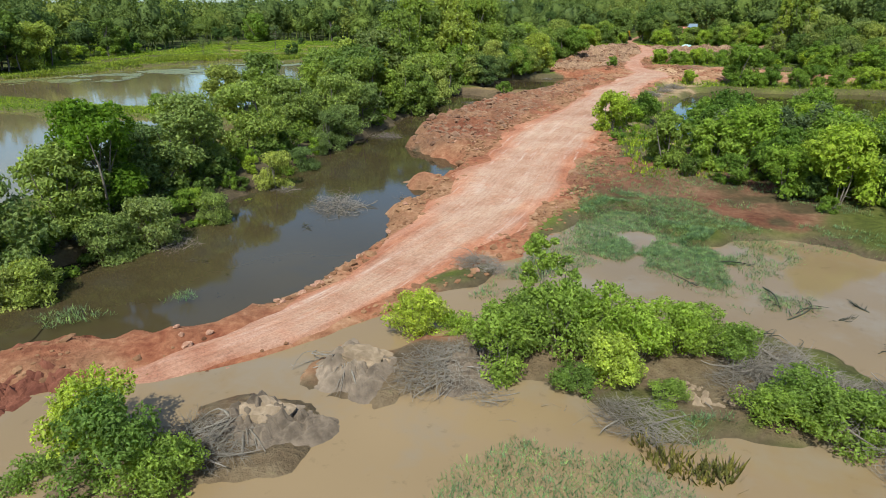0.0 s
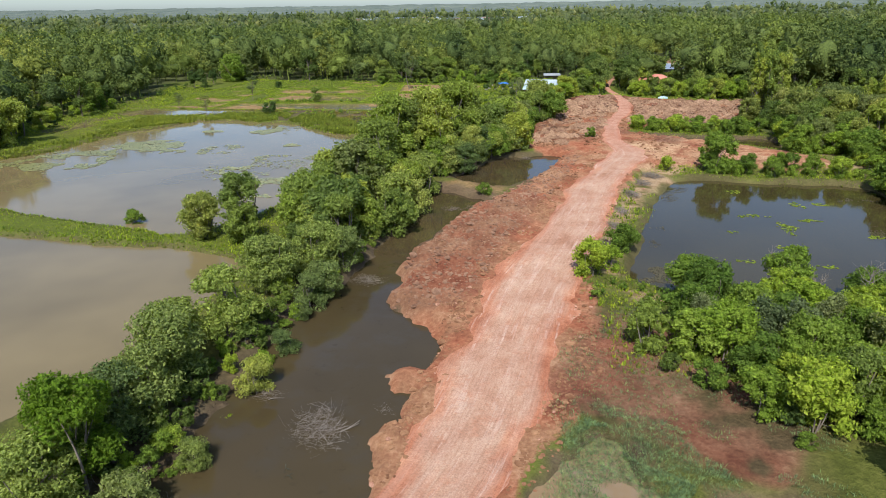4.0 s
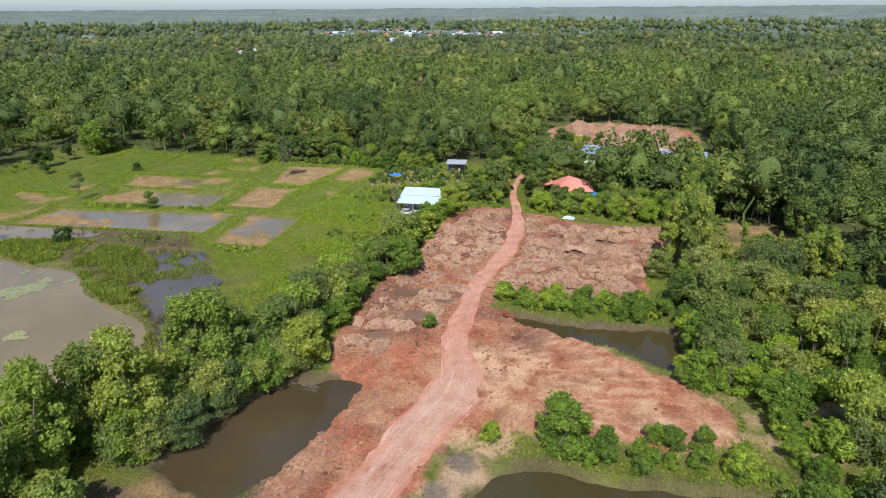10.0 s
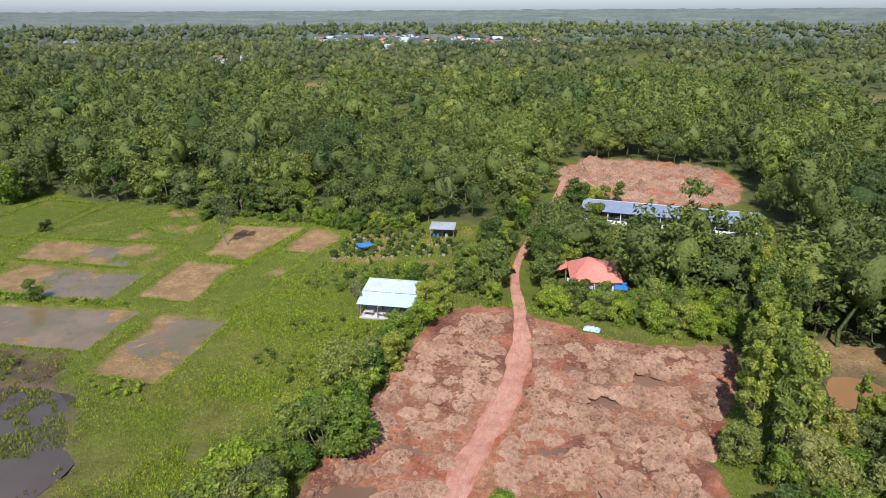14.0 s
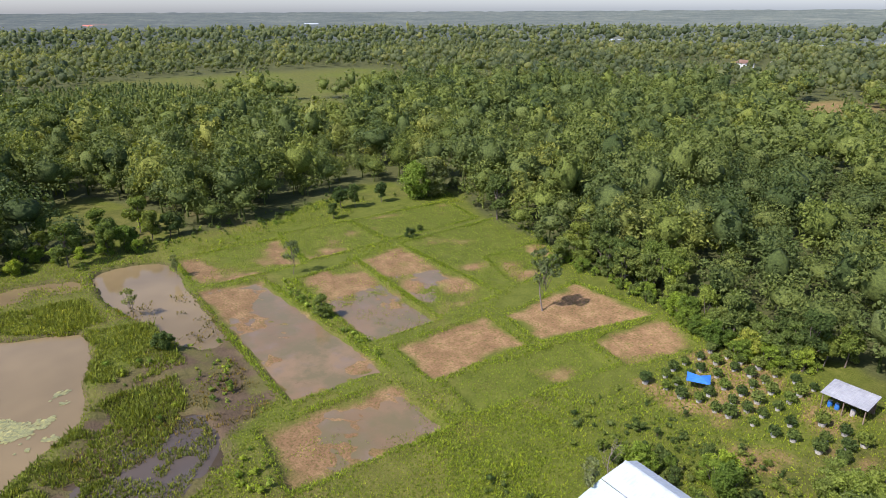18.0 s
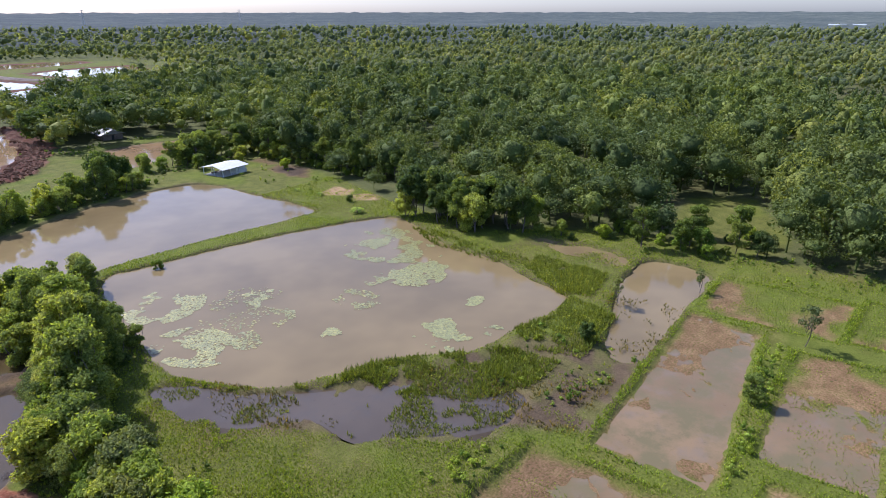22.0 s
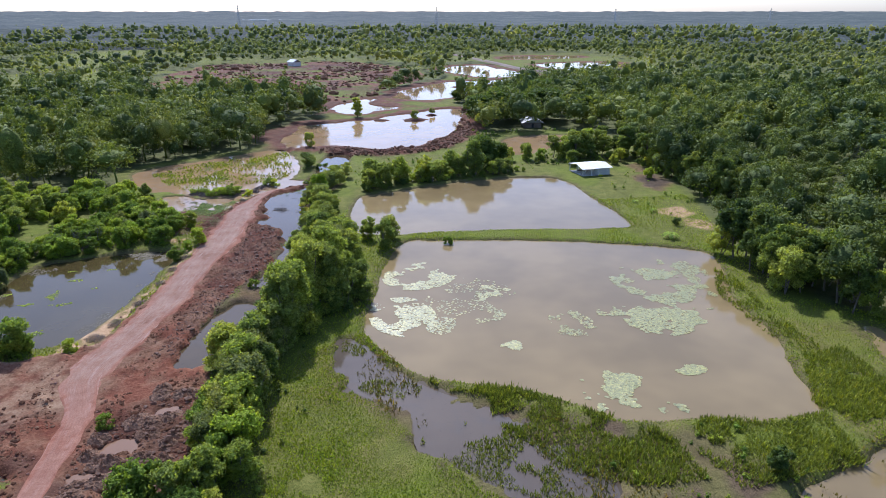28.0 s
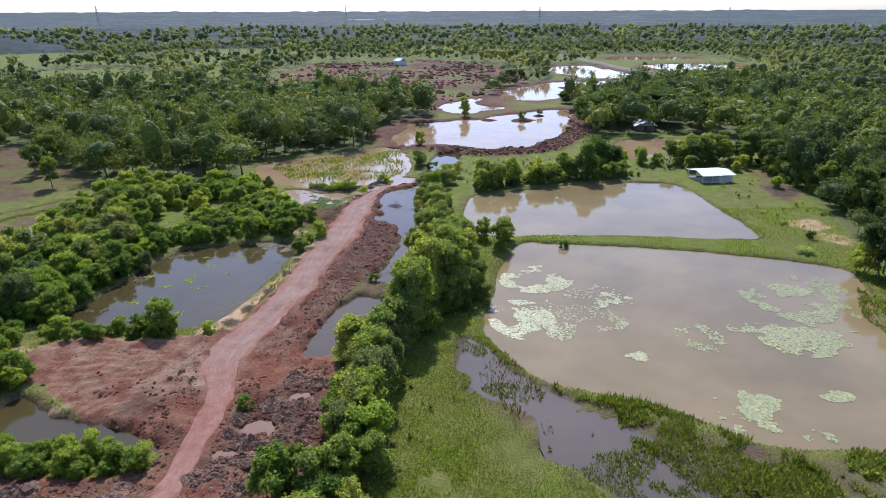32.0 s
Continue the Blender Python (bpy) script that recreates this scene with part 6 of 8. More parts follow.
def heap_shape(seed, n=38, m=12, crumble=0.24, grain=0.5):
    """A dumped truckload: steep lumpy dome with a ragged foot."""
    a = np.linspace(0, 2 * np.pi, n, endpoint=False)
    r = np.linspace(0.03, 1.0, m)
    A, R = np.meshgrid(a, r)
    edge = 1 + 0.22 * vnoise(np.cos(A) * 2 + seed * 9, np.sin(A) * 2, 1.0, seed)
    x, y = np.cos(A) * R * edge * 1.25, np.sin(A) * R * edge
    z = 0.62 * (1 - R ** 2.2) * (1 + 0.34 * vnoise(x + seed * 5, y, 0.7, seed)) + (crumble * np.abs(rough_noise(x + seed * 7, y, grain, 4, seed)) - crumble / 3) * (1.15 - R) - 0.12 * (R > 0.99)
    i, j = np.meshgrid(np.arange(n), np.arange(m - 1))
    p, q = (j * n + i).ravel(), (j * n + (i + 1) % n).ravel()
    co = np.concatenate([np.stack([x.ravel(), y.ravel(), z.ravel()], 1), [[0, 0, z[0].mean()]]])
    quads = np.stack([p, q, q + n, p + n], 1)
    tris = np.concatenate([quads[:, [0, 2, 1]], quads[:, [0, 3, 2]], np.array([[(k + 0), (k + 1) % n, n * m] for k in range(n)])])
    return raw_mesh("soil_heap", co, tris, smooth=False)


HEAPS = [heap_shape(s, 60, 22, 0.30, 0.27) for s in range(7)]
PLACED = []
for me in HEAPS:
    me.materials.append(HEAP)
HEAP_LABELS = ("dumped heap of pinkish red laterite soil", "low heap of crumbled red soil beside the track")
rng_h = random.Random(4)
for poly, gap, label in (([(-19.2, 216), (-19.6, 232), (-14.4, 262), (-10.8, 276), (-2.6, 278), (-1.6, 262), (-4, 250), (-6, 236), (-7, 226), (-14, 214)], 2.75, HEAP_LABELS[0]),
                         ([(1.2, 237.5), (1.6, 250), (3, 262), (2.4, 275), (16, 270), (31, 271.5), (24, 250), (21, 238)], 2.75, HEAP_LABELS[0]),
                         (SPOIL, 5.2, HEAP_LABELS[1])):
    for x, y in scatter(poly, gap, 31, 0.93, 0.3):
        if min(poly_dist(WATER_S[k], np.array([x]), np.array([y]), 3)[0] for k in WATER_S if k.startswith("puddle")) < 0.5:
            continue
        s = rng_h.uniform(0.85, 1.3) * gap / 2.2
        ob = tagged(new("earth_mound", HEAPS[rng_h.randrange(7)]), label, "soil heap", "soil heaps")
        ob.matrix_world = pose(x, y, float(ground_at(x, y)[0]) - 0.06, 0, 0, rng_h.uniform(0, 360))
        ob.scale = (s, s, s * rng_h.uniform(0.6, 1.0))
        PLACED.append((x, y, s, ob.scale[2]))


MUD_DARK = plain("wet_grey_soil", (0.075, 0.053, 0.038), (0.28, 0.205, 0.15), 1.8, 0.85, 0.3, 0, 0.8)
CLAY = plain("dry_pale_clay", (0.146, 0.099, 0.062), (0.361, 0.262, 0.181), 2.6, 0.95, 0.15, 0, 1.0)
RED_MUD = plain("fresh_red_soil", (0.10, 0.030, 0.019), (0.26, 0.098, 0.060), 1.3, 0.95, 0.2, 0, 0.8)


def dug_heap(name, label, x, y, s, turn, soil, cap, roots, flat=0.68):
    """A heap dug out of the flood: dark foot, crumbled dry cap, roots hanging from it."""
    rng = np.random.default_rng(int(abs(x * 11)))
    root = tagged(new(name), label, "soil heap")
    root.matrix_world = pose(x, y, -0.05, 0, 0, turn)
    root.scale = (s, s, s * flat)
    part("soil_body", heap_shape(40 + int(abs(x)), 96, 34, 0.52, 0.30), soil, root)
    if cap:
        for k, (cx, cy, cz, r, h) in enumerate(((0.05, 0.1, 0.42, 0.42, 0.95), (-0.3, 0.25, 0.34, 0.34, 0.7), (0.3, 0.3, 0.30, 0.3, 0.6), (-0.1, -0.25, 0.32, 0.3, 0.55))):
            c, f = lump(80 + k + int(abs(x)), 3, 0.42, 1.0)
            c = c * np.array([r, r * 0.85, r * h]) + np.array([cx, cy, cz])
            part("dry_clay", raw_mesh("dry_clay", c, f, smooth=False), CLAY, root, "crumbled pale dry clay")
    for k in range(roots):
        a = rng.uniform(2.6, 5.4)
        p = np.array([math.cos(a) * 0.3 - 0.25, math.sin(a) * 0.3 - 0.1, rng.uniform(0.35, 0.7)])
        q = np.array([math.cos(a) * rng.uniform(0.9, 1.4) - 0.3, math.sin(a) * rng.uniform(0.8, 1.2), rng.uniform(0.0, 0.2)])
        t = rng.uniform(0.008, 0.03)
        part("root_strand", raw_mesh("root_strand", *tube(*limb(rng, p, q, t, t * 0.3, 0.16, 6), 4)), TWIG, root)


dug_heap("root_mound", "dark mound with a torn root ball and pale clay", -19.7, 99.4, 1.65, 20, MUD_DARK, True, 34)
dug_heap("spoil_mound", "grey-brown spoil mound with dry crumbled top", -17.9, 103.2, 1.75, -10, MUD_DARK, True, 16)
dug_heap("spoil_mound", "low pale sand heap between the shrubs", -6.5, 103.7, 1.15, 15, CLAY, False, 4)
dug_heap("spoil_mound", "low dark spoil mound under the shrubs", -14.2, 104.0, 1.5, 50, MUD_DARK, False, 10)
for x, y, s, a in ((-28.6, 100.6, 1.5, 0), (-30.6, 101.2, 1.3, 70), (-29.0, 99.0, 1.2, 140), (-31.6, 99.6, 1.4, 30), (-27.6, 101.8, 0.9, 200)):
    dug_heap("spoil_mound", "lumpy heap of fresh dark red soil", x, y, s, a, RED_MUD, False, 0, 0.42)


def strew(name, label, category, points, sizes, mat, shapes, lift=0.1, seed=3, low=-9.0):
    rng = np.random.default_rng(seed)
    x, y = np.array([p[0] for p in points]), np.array([p[1] for p in points])
    co, fa, ti = stamp(rng, x, y, np.maximum(ground_at(x, y), low) + lift * sizes, sizes, shapes)
    me = raw_mesh(name, co, fa, {"tint": ti}, smooth=False)
    me.materials.append(mat)
    return tagged(new(name, me), label, category, kind="stuff")


LUMPS = [lump(s, 1, 0.45, 0.6) for s in range(8)]
rng_c = np.random.default_rng(9)
allp = np.array(scatter(EARTH, 0.42, 41, 0.9, 0.5))
dr, al = line_dist(ROAD_S, allp[:, 0], allp[:, 1])
half = np.interp(al, np.linspace(0, 1, len(ROAD_WS)), ROAD_WS) / 2
off = dr - half
cluster = rough_noise(allp[:, 0], allp[:, 1], 4, 3, 77)
in_fan = (allp[:, 0] > 4) & (allp[:, 1] < 226) & (allp[:, 1] > 199)
keep = (off > 0.1) & (~in_fan | (rng_c.uniform(size=off.shape) < 0.25)) & (cluster > -0.15) & (rng_c.uniform(size=off.shape) < 0.62)
pts = allp[keep]
in_loam = poly_dist(np.array([(-29, 138), (-29, 155), (-25, 170), (-18, 182), (-14, 178), (-18, 160), (-20, 141)], float), pts[:, 0], pts[:, 1]) < rng_c.normal(size=len(pts)) * 0.8
size = (rng_c.gamma(1.5, 0.075, len(pts)) + 0.045) * np.where(pts[:, 1] < 212, 0.55, 1.0)
strew("soil_clods", "loose clods of red earth along the fill", "earth", pts[~in_loam], size[~in_loam], CLOD, LUMPS)
lp = np.array(scatter([(-27.5, 139), (-28, 154), (-25.5, 168), (-18.5, 186), (-14, 205), (-10, 205), (-13.5, 184), (-18, 160), (-20.5, 141)], 0.36, 43, 0.85, 0.5))
strew("loam_clods", "red-brown clods on the shoulder of the fill", "earth", lp, rng_c.gamma(1.1, 0.065, len(lp)) + 0.03, CLOD_DARK, LUMPS)
bp = np.array([p for p in scatter([(-20, 136), (-40, 40), (-84, 30), (-100, 0), (-124, -60), (-108, -60), (-112, 20), (-80, 64), (-52, 66), (-32, 110), (-22, 138)], 1.0, 44, 0.8, 0.5)])
bd, _ = line_dist(BANK_S, bp[:, 0], bp[:, 1])
bp = bp[bd < 5.5]
strew("bank_clods", "raw red clods on the dredged bank", "earth", bp, rng_c.gamma(2.0, 0.14, len(bp)) + 0.15, CLOD, LUMPS)

hp = np.concatenate([np.array(scatter(q, 0.62, 49, 0.9, 0.5)) for q in ([(-19.2, 216), (-19.6, 232), (-14.4, 262), (-10.8, 276), (-2.6, 278), (-1.6, 262), (-4, 250), (-6, 236), (-7, 226), (-14, 214)], [(1.2, 237.5), (1.6, 250), (3, 262), (2.4, 275), (16, 270), (31, 271.5), (24, 250), (21, 238)])])
rise = np.zeros(len(hp))
for hx, hy, hs, hz in PLACED:
    rr = np.hypot(hp[:, 0] - hx, hp[:, 1] - hy) / (hs * 1.1)
    rise = np.maximum(rise, 0.60 * hz * (1 - np.minimum(rr, 1) ** 2.2))
size = rng_c.gamma(1.4, 0.075, len(hp)) + 0.06
co, fa, ti = stamp(rng_c, hp[:, 0], hp[:, 1], ground_at(hp[:, 0], hp[:, 1]) + rise, size, LUMPS)
me = raw_mesh("heap_clods", co, fa, {"tint": ti}, smooth=False)
me.materials.append(CLOD_DARK)
tagged(new("heap_clods", me), "clods of red-brown clay on the dumped heaps", "earth", kind="stuff")
fp = np.array(scatter(DARKFIELD, 5.0, 55, 0.8, 0.5))
fp = fp[rough_noise(fp[:, 0], fp[:, 1], 30, 3, 79) > -0.2]
strew("field_clods", "turned clods and brush across the stripped field", "earth", fp, rng_c.gamma(1.6, 0.5, len(fp)) + 0.4, CLOD, LUMPS)
ep = np.array(scatter([(-38, 97), (-30, 106), (-24, 112), (-24, 140), (-30, 150), (-26, 178), (-10, 200), (-2, 196), (-8, 160), (-6, 132), (-12, 112), (-20, 101), (-30, 95)], 0.30, 47, 0.9, 0.5))
dr, al = line_dist(ROAD_S, ep[:, 0], ep[:, 1])
off = dr - np.interp(al, np.linspace(0, 1, len(ROAD_WS)), ROAD_WS) / 2
ep = ep[(off > -0.9) & (off < 1.6) & (poly_dist(EARTH_S, ep[:, 0], ep[:, 1], 3) < 0.9) & (rough_noise(ep[:, 0], ep[:, 1], 3, 3, 78) > rng_c.uniform(-0.6, 0.9, len(ep)))]
strew("edge_clods", "crumbled red clods along the edges of the haul road", "earth", ep, rng_c.gamma(1.3, 0.05, len(ep)) + 0.035, CLOD, LUMPS)
ROCKS = [raw_mesh("rock", *lump(60 + s, 2, 0.3, 0.65), smooth=False) for s in range(5)]
for me in ROCKS:
    me.materials.append(STONE)
rng_r = random.Random(6)
for k in range(90):
    i = rng_r.randrange(35, 190)
    side_ = rng_r.choice((-1, 1))
    t = ROAD_S[i + 1] - ROAD_S[i]
    t = t / np.linalg.norm(t)
    w = ROAD_WS[i] / 2 + abs(rng_r.gauss(0.5, 0.8))
    x, y = ROAD_S[i][0] + t[1] * w * side_, ROAD_S[i][1] - t[0] * w * side_
    s = rng_r.uniform(0.07, 0.22)
    ob = tagged(new("rock", ROCKS[k % 5]), "angular block of red laterite on the road edge", "rock", "laterite blocks")
    ob.matrix_world = pose(x, y, float(ground_at(x, y)[0]) + s * 0.25, rng_r.uniform(-20, 20), rng_r.uniform(-20, 20), rng_r.uniform(0, 360))
    ob.scale = (s, s, s)


# ---------------------------------------------------------------- grasses, reeds and water plants
GRASS = leafy("meadow_blade", (0.115, 0.160, 0.017), (0.195, 0.256, 0.026), (0.280, 0.323, 0.045), 0.10)
GRASS_LUSH = leafy("dike_blade", (0.110, 0.165, 0.015), (0.187, 0.255, 0.026), (0.268, 0.321, 0.045), 0.08)
REED = leafy("reed_blade", (0.122, 0.146, 0.020), (0.198, 0.226, 0.031), (0.288, 0.298, 0.055), 0.08)
WEED = leafy("water_weed", (0.103, 0.155, 0.081), (0.172, 0.241, 0.125), (0.241, 0.310, 0.175), 0.15)
PAD = leafy("lily_pad", (0.151, 0.150, 0.063), (0.210, 0.206, 0.095), (0.277, 0.265, 0.144), -0.1)
PAD.node_tree.links.remove(PAD.node_tree.nodes["Principled BSDF"].inputs["Normal"].links[0])
PAD.node_tree.nodes["Principled BSDF"].inputs["Roughness"].default_value = 0.34
PAD.node_tree.nodes["Principled BSDF"].inputs["Specular IOR Level"].default_value = 0.6


def tuft_shape(seed, blades, spread=0.5, tall=1.0, slim=1.0):
    rng = np.random.default_rng(seed)
    co, fa = [], []
    for k in range(blades):
        a = rng.uniform(0, 2 * np.pi)
        p = np.array([math.cos(a), math.sin(a), 0]) * rng.uniform(0, spread)
        d = np.array([math.cos(a), math.sin(a), 0]) * rng.uniform(0.1, 0.6)
        w = np.array([-math.sin(a), math.cos(a), 0]) * rng.uniform(0.07, 0.16) * slim
        top = p + d + np.array([0, 0, tall * rng.uniform(0.5, 1.0)])
        co += [p - w, p + w, top]
        fa.append((3 * k, 3 * k + 1, 3 * k + 2))
    return np.array(co), np.array(fa)


TUFTS = [tuft_shape(s, 7) for s in range(6)]


def clear_of(points, water=0.0, paddy=0.3, earth=0.6):
    x, y = points[:, 0], points[:, 1]
    ok = np.ones(len(points), bool)
    for k, p in WATER_S.items():
        if k not in ("mud_pools", "marsh", "edge_pool"):
            ok &= poly_dist(p, x, y, 3) > water
    for p in PADDY_S.values():
        ok &= poly_dist(p, x, y, 3) > paddy
    return ok & (poly_dist(EARTH_S, x, y, 3) > earth)


west = np.array(scatter(OPEN["west"], 0.47, 51, 0.95, 0.5))
west = np.concatenate([west, np.array(scatter([(-48, 200), (-22, 212), (-15, 284), (-46, 284), (-60, 250), (-50, 228)], 0.33, 54, 0.95, 0.5))])
ok = clear_of(west) & (poly_dist(WATER_S["ditch"], west[:, 0], west[:, 1], 5) > 3.5) & (poly_dist(WATER_S["pool_a"], west[:, 0], west[:, 1], 5) > 3.5) & ((poly_dist(SWAMP, west[:, 0], west[:, 1], 5) > 0) | (rough_noise(west[:, 0], west[:, 1], 4, 3, 62) > 0.3)) & (west[:, 1] > 132) & (rough_noise(west[:, 0], west[:, 1], 7, 3, 57) > -1.1) & (ground_at(west[:, 0], west[:, 1]) > -0.12)
mead = west[ok]
strew("meadow_grass", "rank yellow-green meadow grass and herbs", "grass", mead, rng_c.uniform(0.15, 0.40, len(mead)) * (1 + 0.5 * rough_noise(mead[:, 0], mead[:, 1], 9, 2, 58)), GRASS, TUFTS, 0.0, 5)
ring = []
for k, p in PADDY_S.items():
    q = np.array(scatter(grown(p, 1.5), 0.36, 60, 0.9, 0.5))
    d = poly_dist(p, q[:, 0], q[:, 1], 4)
    ring.append(q[(d > 0.0) & (d < 1.3)])
bund = np.concatenate(ring)
ring = []
for k in ("lily", "fish", "pond_r", "pond_s", "channel", "hut"):
    q = np.array(scatter(grown(WATER_S[k], 2.2), 0.6, 61, 0.8, 0.5))
    d = poly_dist(WATER_S[k], q[:, 0], q[:, 1], 4)
    ring.append(q[(d > -0.2) & (d < 1.6)])
ring = np.concatenate(ring)
ring = ring[(poly_dist(EARTH_S, ring[:, 0], ring[:, 1], 3) > 0.5) & (ring[:, 1] > 126) & ((ring[:, 1] > 199) | (ring[:, 1] < 150) | (ring[:, 0] < -20) | (ring[:, 0] > 10) | (rough_noise(ring[:, 0], ring[:, 1], 3, 2, 88) > 0.15))]
strew("bund_grass", "low lush grass along the paddy bunds", "grass", bund, rng_c.uniform(0.20, 0.46, len(bund)) * (1 + 0.5 * rough_noise(bund[:, 0], bund[:, 1], 5, 2, 59)), GRASS_LUSH, TUFTS, 0.0, 7)
strew("dike_grass", "tall bright grass along the dikes and banks", "grass", ring, rng_c.uniform(0.25, 0.6, len(ring)) * 0.72, GRASS_LUSH, TUFTS, 0.0, 6)
field = np.concatenate([np.array(scatter(PADDY[k][0], 0.42, 62, 0.95, 0.5)) for k in "bdefhijklp"])
gi = np.clip(np.searchsorted(XS, field[:, 0]), 0, len(XS) - 1)
gj = np.clip(np.searchsorted(YS, field[:, 1]), 0, len(YS) - 1)
field = field[(COVER["bare"][gj, gi] < 0.5 + 0.5 * step(0.1, 0.5, rough_noise(field[:, 0], field[:, 1], 6, 2, 64)) + rng_c.normal(0, 0.15, len(field))) & (rough_noise(field[:, 0], field[:, 1], 3, 3, 63) > -0.7)]
strew("rice_shoots", "young bright green rice in the paddies", "rice", field, rng_c.uniform(0.12, 0.30, len(field)), GRASS_LUSH, TUFTS, 0.0, 8, PADDY_LEVEL)
REED_BROWN = leafy("brown_sedge", (0.095, 0.080, 0.027), (0.155, 0.132, 0.038), (0.235, 0.196, 0.059), 0.15)
BAND = [(-49.7, 217), (-54.1, 219.8), (-62.5, 222.9), (-68.5, 226.9), (-77.8, 235.2), (-80.5, 238.6), (-80.5, 246.3), (-72, 246.1), (-63.7, 240.6), (-61.2, 234), (-59, 229), (-59.5, 225), (-54, 221.4)]


def reed_bed(name, label, beds, leaf, tall, seed, gate):
    pts = np.concatenate([np.array(scatter(p, sp, seed + i, kp, 0.5)) for i, (p, sp, kp) in enumerate(beds)])
    pts = pts[rough_noise(pts[:, 0], pts[:, 1], 5, 3, seed) > gate]
    swell = 1 + 0.4 * rough_noise(pts[:, 0], pts[:, 1], 4, 2, seed + 1)
    return strew(name, label, "reeds", pts, np.random.default_rng(seed).uniform(0.5, 1.0, len(pts)) * tall * swell, leaf, TUFTS, 0.05, seed, -0.03)


reed_bed("reeds", "yellow-green reeds on the rim of the lily pond", [([(-120, 221.3), (-117.7, 238.5), (-105.7, 240.2), (-103.7, 235), (-110.8, 223.7)], 0.4, 0.95), ([(-103.7, 236.5), (-100.9, 247), (-83.3, 248.7), (-81.8, 240.9), (-86, 234.8), (-95.5, 237.8)], 0.4, 0.95),
                    (BAND, 0.36, 0.95), ([(-119.6, 186), (-119.7, 195.6), (-116.3, 209.3), (-116.4, 222.3), (-110.8, 223.7), (-111.5, 211.6), (-112.5, 198)], 0.55, 0.8), ([(-24, 45), (-30, 80), (-22, 92), (-8, 94), (4, 97), (14, 80), (2, 60)], 0.9, 0.5)], REED, 0.85, 71, -0.45)
reed_bed("sedge", "brown and ochre sedge in the swamp", [([(-67.5, 229.5), (-72, 246.1), (-84.8, 255.3), (-64.8, 255.9), (-63.8, 248.9), (-62.7, 240.8), (-61.7, 233.5)], 0.6, 0.8), ([(-46, 206), (-50, 217), (-50, 231), (-45, 226), (-41, 215)], 0.6, 0.7), ([(-88, 247), (-110, 242), (-112, 256), (-90, 257)], 0.7, 0.6), ([(-9.1, 101.9), (-7.4, 100.7), (-5.6, 100.3), (-6.9, 99.7), (-8.2, 100)], 0.2, 0.8)], REED_BROWN, 0.6, 91, -0.3)
reed_bed("swamp_clumps", "clumps of yellow-green sedge standing in the swamp", [(WATER["swamp_pool"][0], 0.36, 0.9)], REED, 0.55, 95, 0.08)
reed_bed("marsh_weeds", "green weeds across the shallow marsh", [([(-26, 44), (-29, 66), (-28, 86), (-10, 93), (8, 92), (18, 74), (0, 56)], 0.8, 0.9)], GRASS_LUSH, 0.8, 97, 0.0)
wp = np.concatenate([np.array(scatter(poly, sp, 73, kp, 0.5)) for poly, sp, kp in (
    ([(-13.9, 98.6), (-12.1, 100.7), (-10.9, 100.2), (-9, 100.6), (-7.5, 99.4), (-5, 97), (-5, 95), (-14, 95)], 0.11, 0.8), ([(-11.5, 117), (-8, 120), (-3.9, 119.5), (-3.2, 114.4), (-5, 113.1), (-6.7, 115.1), (-9, 116)], 0.105, 0.95), ([(-11.2, 125), (-8.8, 126.3), (-6.5, 122), (-3.5, 120.7), (-3.2, 116), (-6, 117), (-9.3, 117), (-11.2, 118.1)], 0.12, 0.9), ([(-13, 116.7), (-11.5, 117.7), (-9.9, 115.3), (-12.2, 113.1), (-14.2, 110), (-15.5, 110.1), (-14.2, 112.7)], 0.13, 0.85), ([(-12.5, 118), (-9, 128), (-4, 126), (0, 119), (-1, 112.5), (-4, 111), (-8, 115)], 0.16, 0.85), ([(-3.1, 113.6), (-0.7, 112.1), (-1.7, 110.4), (-3.3, 111.5)], 0.16, 0.6), ([(-15, 112), (-13, 116), (-11.5, 115), (-13, 111.5)], 0.18, 0.7),
    ([(-6, 120), (-8, 127), (-13, 129), (-10, 121)], 0.22, 0.8), ([(-9, 124), (-12, 134), (-6, 144), (2, 138), (6, 126), (2, 121), (-5, 122)], 0.26, 0.6), ([(-4, 99), (4, 97), (4, 92), (-4, 93)], 0.2, 0.5), ([(-2, 119.5), (2, 124), (6, 122), (5, 118.5)], 0.25, 0.7), ([(-31.5, 103.6), (-29.6, 105.2), (-31.5, 105.7), (-32.8, 104.3)], 0.17, 0.7), ([(-28.6, 106.6), (-26.8, 107.6), (-28.2, 108.2)], 0.18, 0.6), ([(-7.2, 102.5), (-5.8, 102.8), (-6.3, 101.2), (-7.3, 101.1)], 0.12, 0.9))])
wp = wp[rough_noise(wp[:, 0], wp[:, 1], 2.0, 3, 74) > np.where(wp[:, 1] < 101, -0.75, -0.75 + 0.6 * (wp[:, 0] > -4))]
zx = np.maximum(ground_at(wp[:, 0], wp[:, 1]), 0.03)
co, fa, ti = stamp(np.random.default_rng(8), wp[:, 0], wp[:, 1], zx, np.random.default_rng(8).uniform(0.16, 0.42, len(wp)), [tuft_shape(40 + k, 8, 0.7, 0.5, 0.40) for k in range(5)])
weeds = raw_mesh("water_weeds", co, fa, {"tint": ti}, smooth=False)
weeds.materials.append(WEED)
tagged(new("water_weeds", weeds), "grey-green water weeds in the muddy flood", "water plants", kind="stuff")


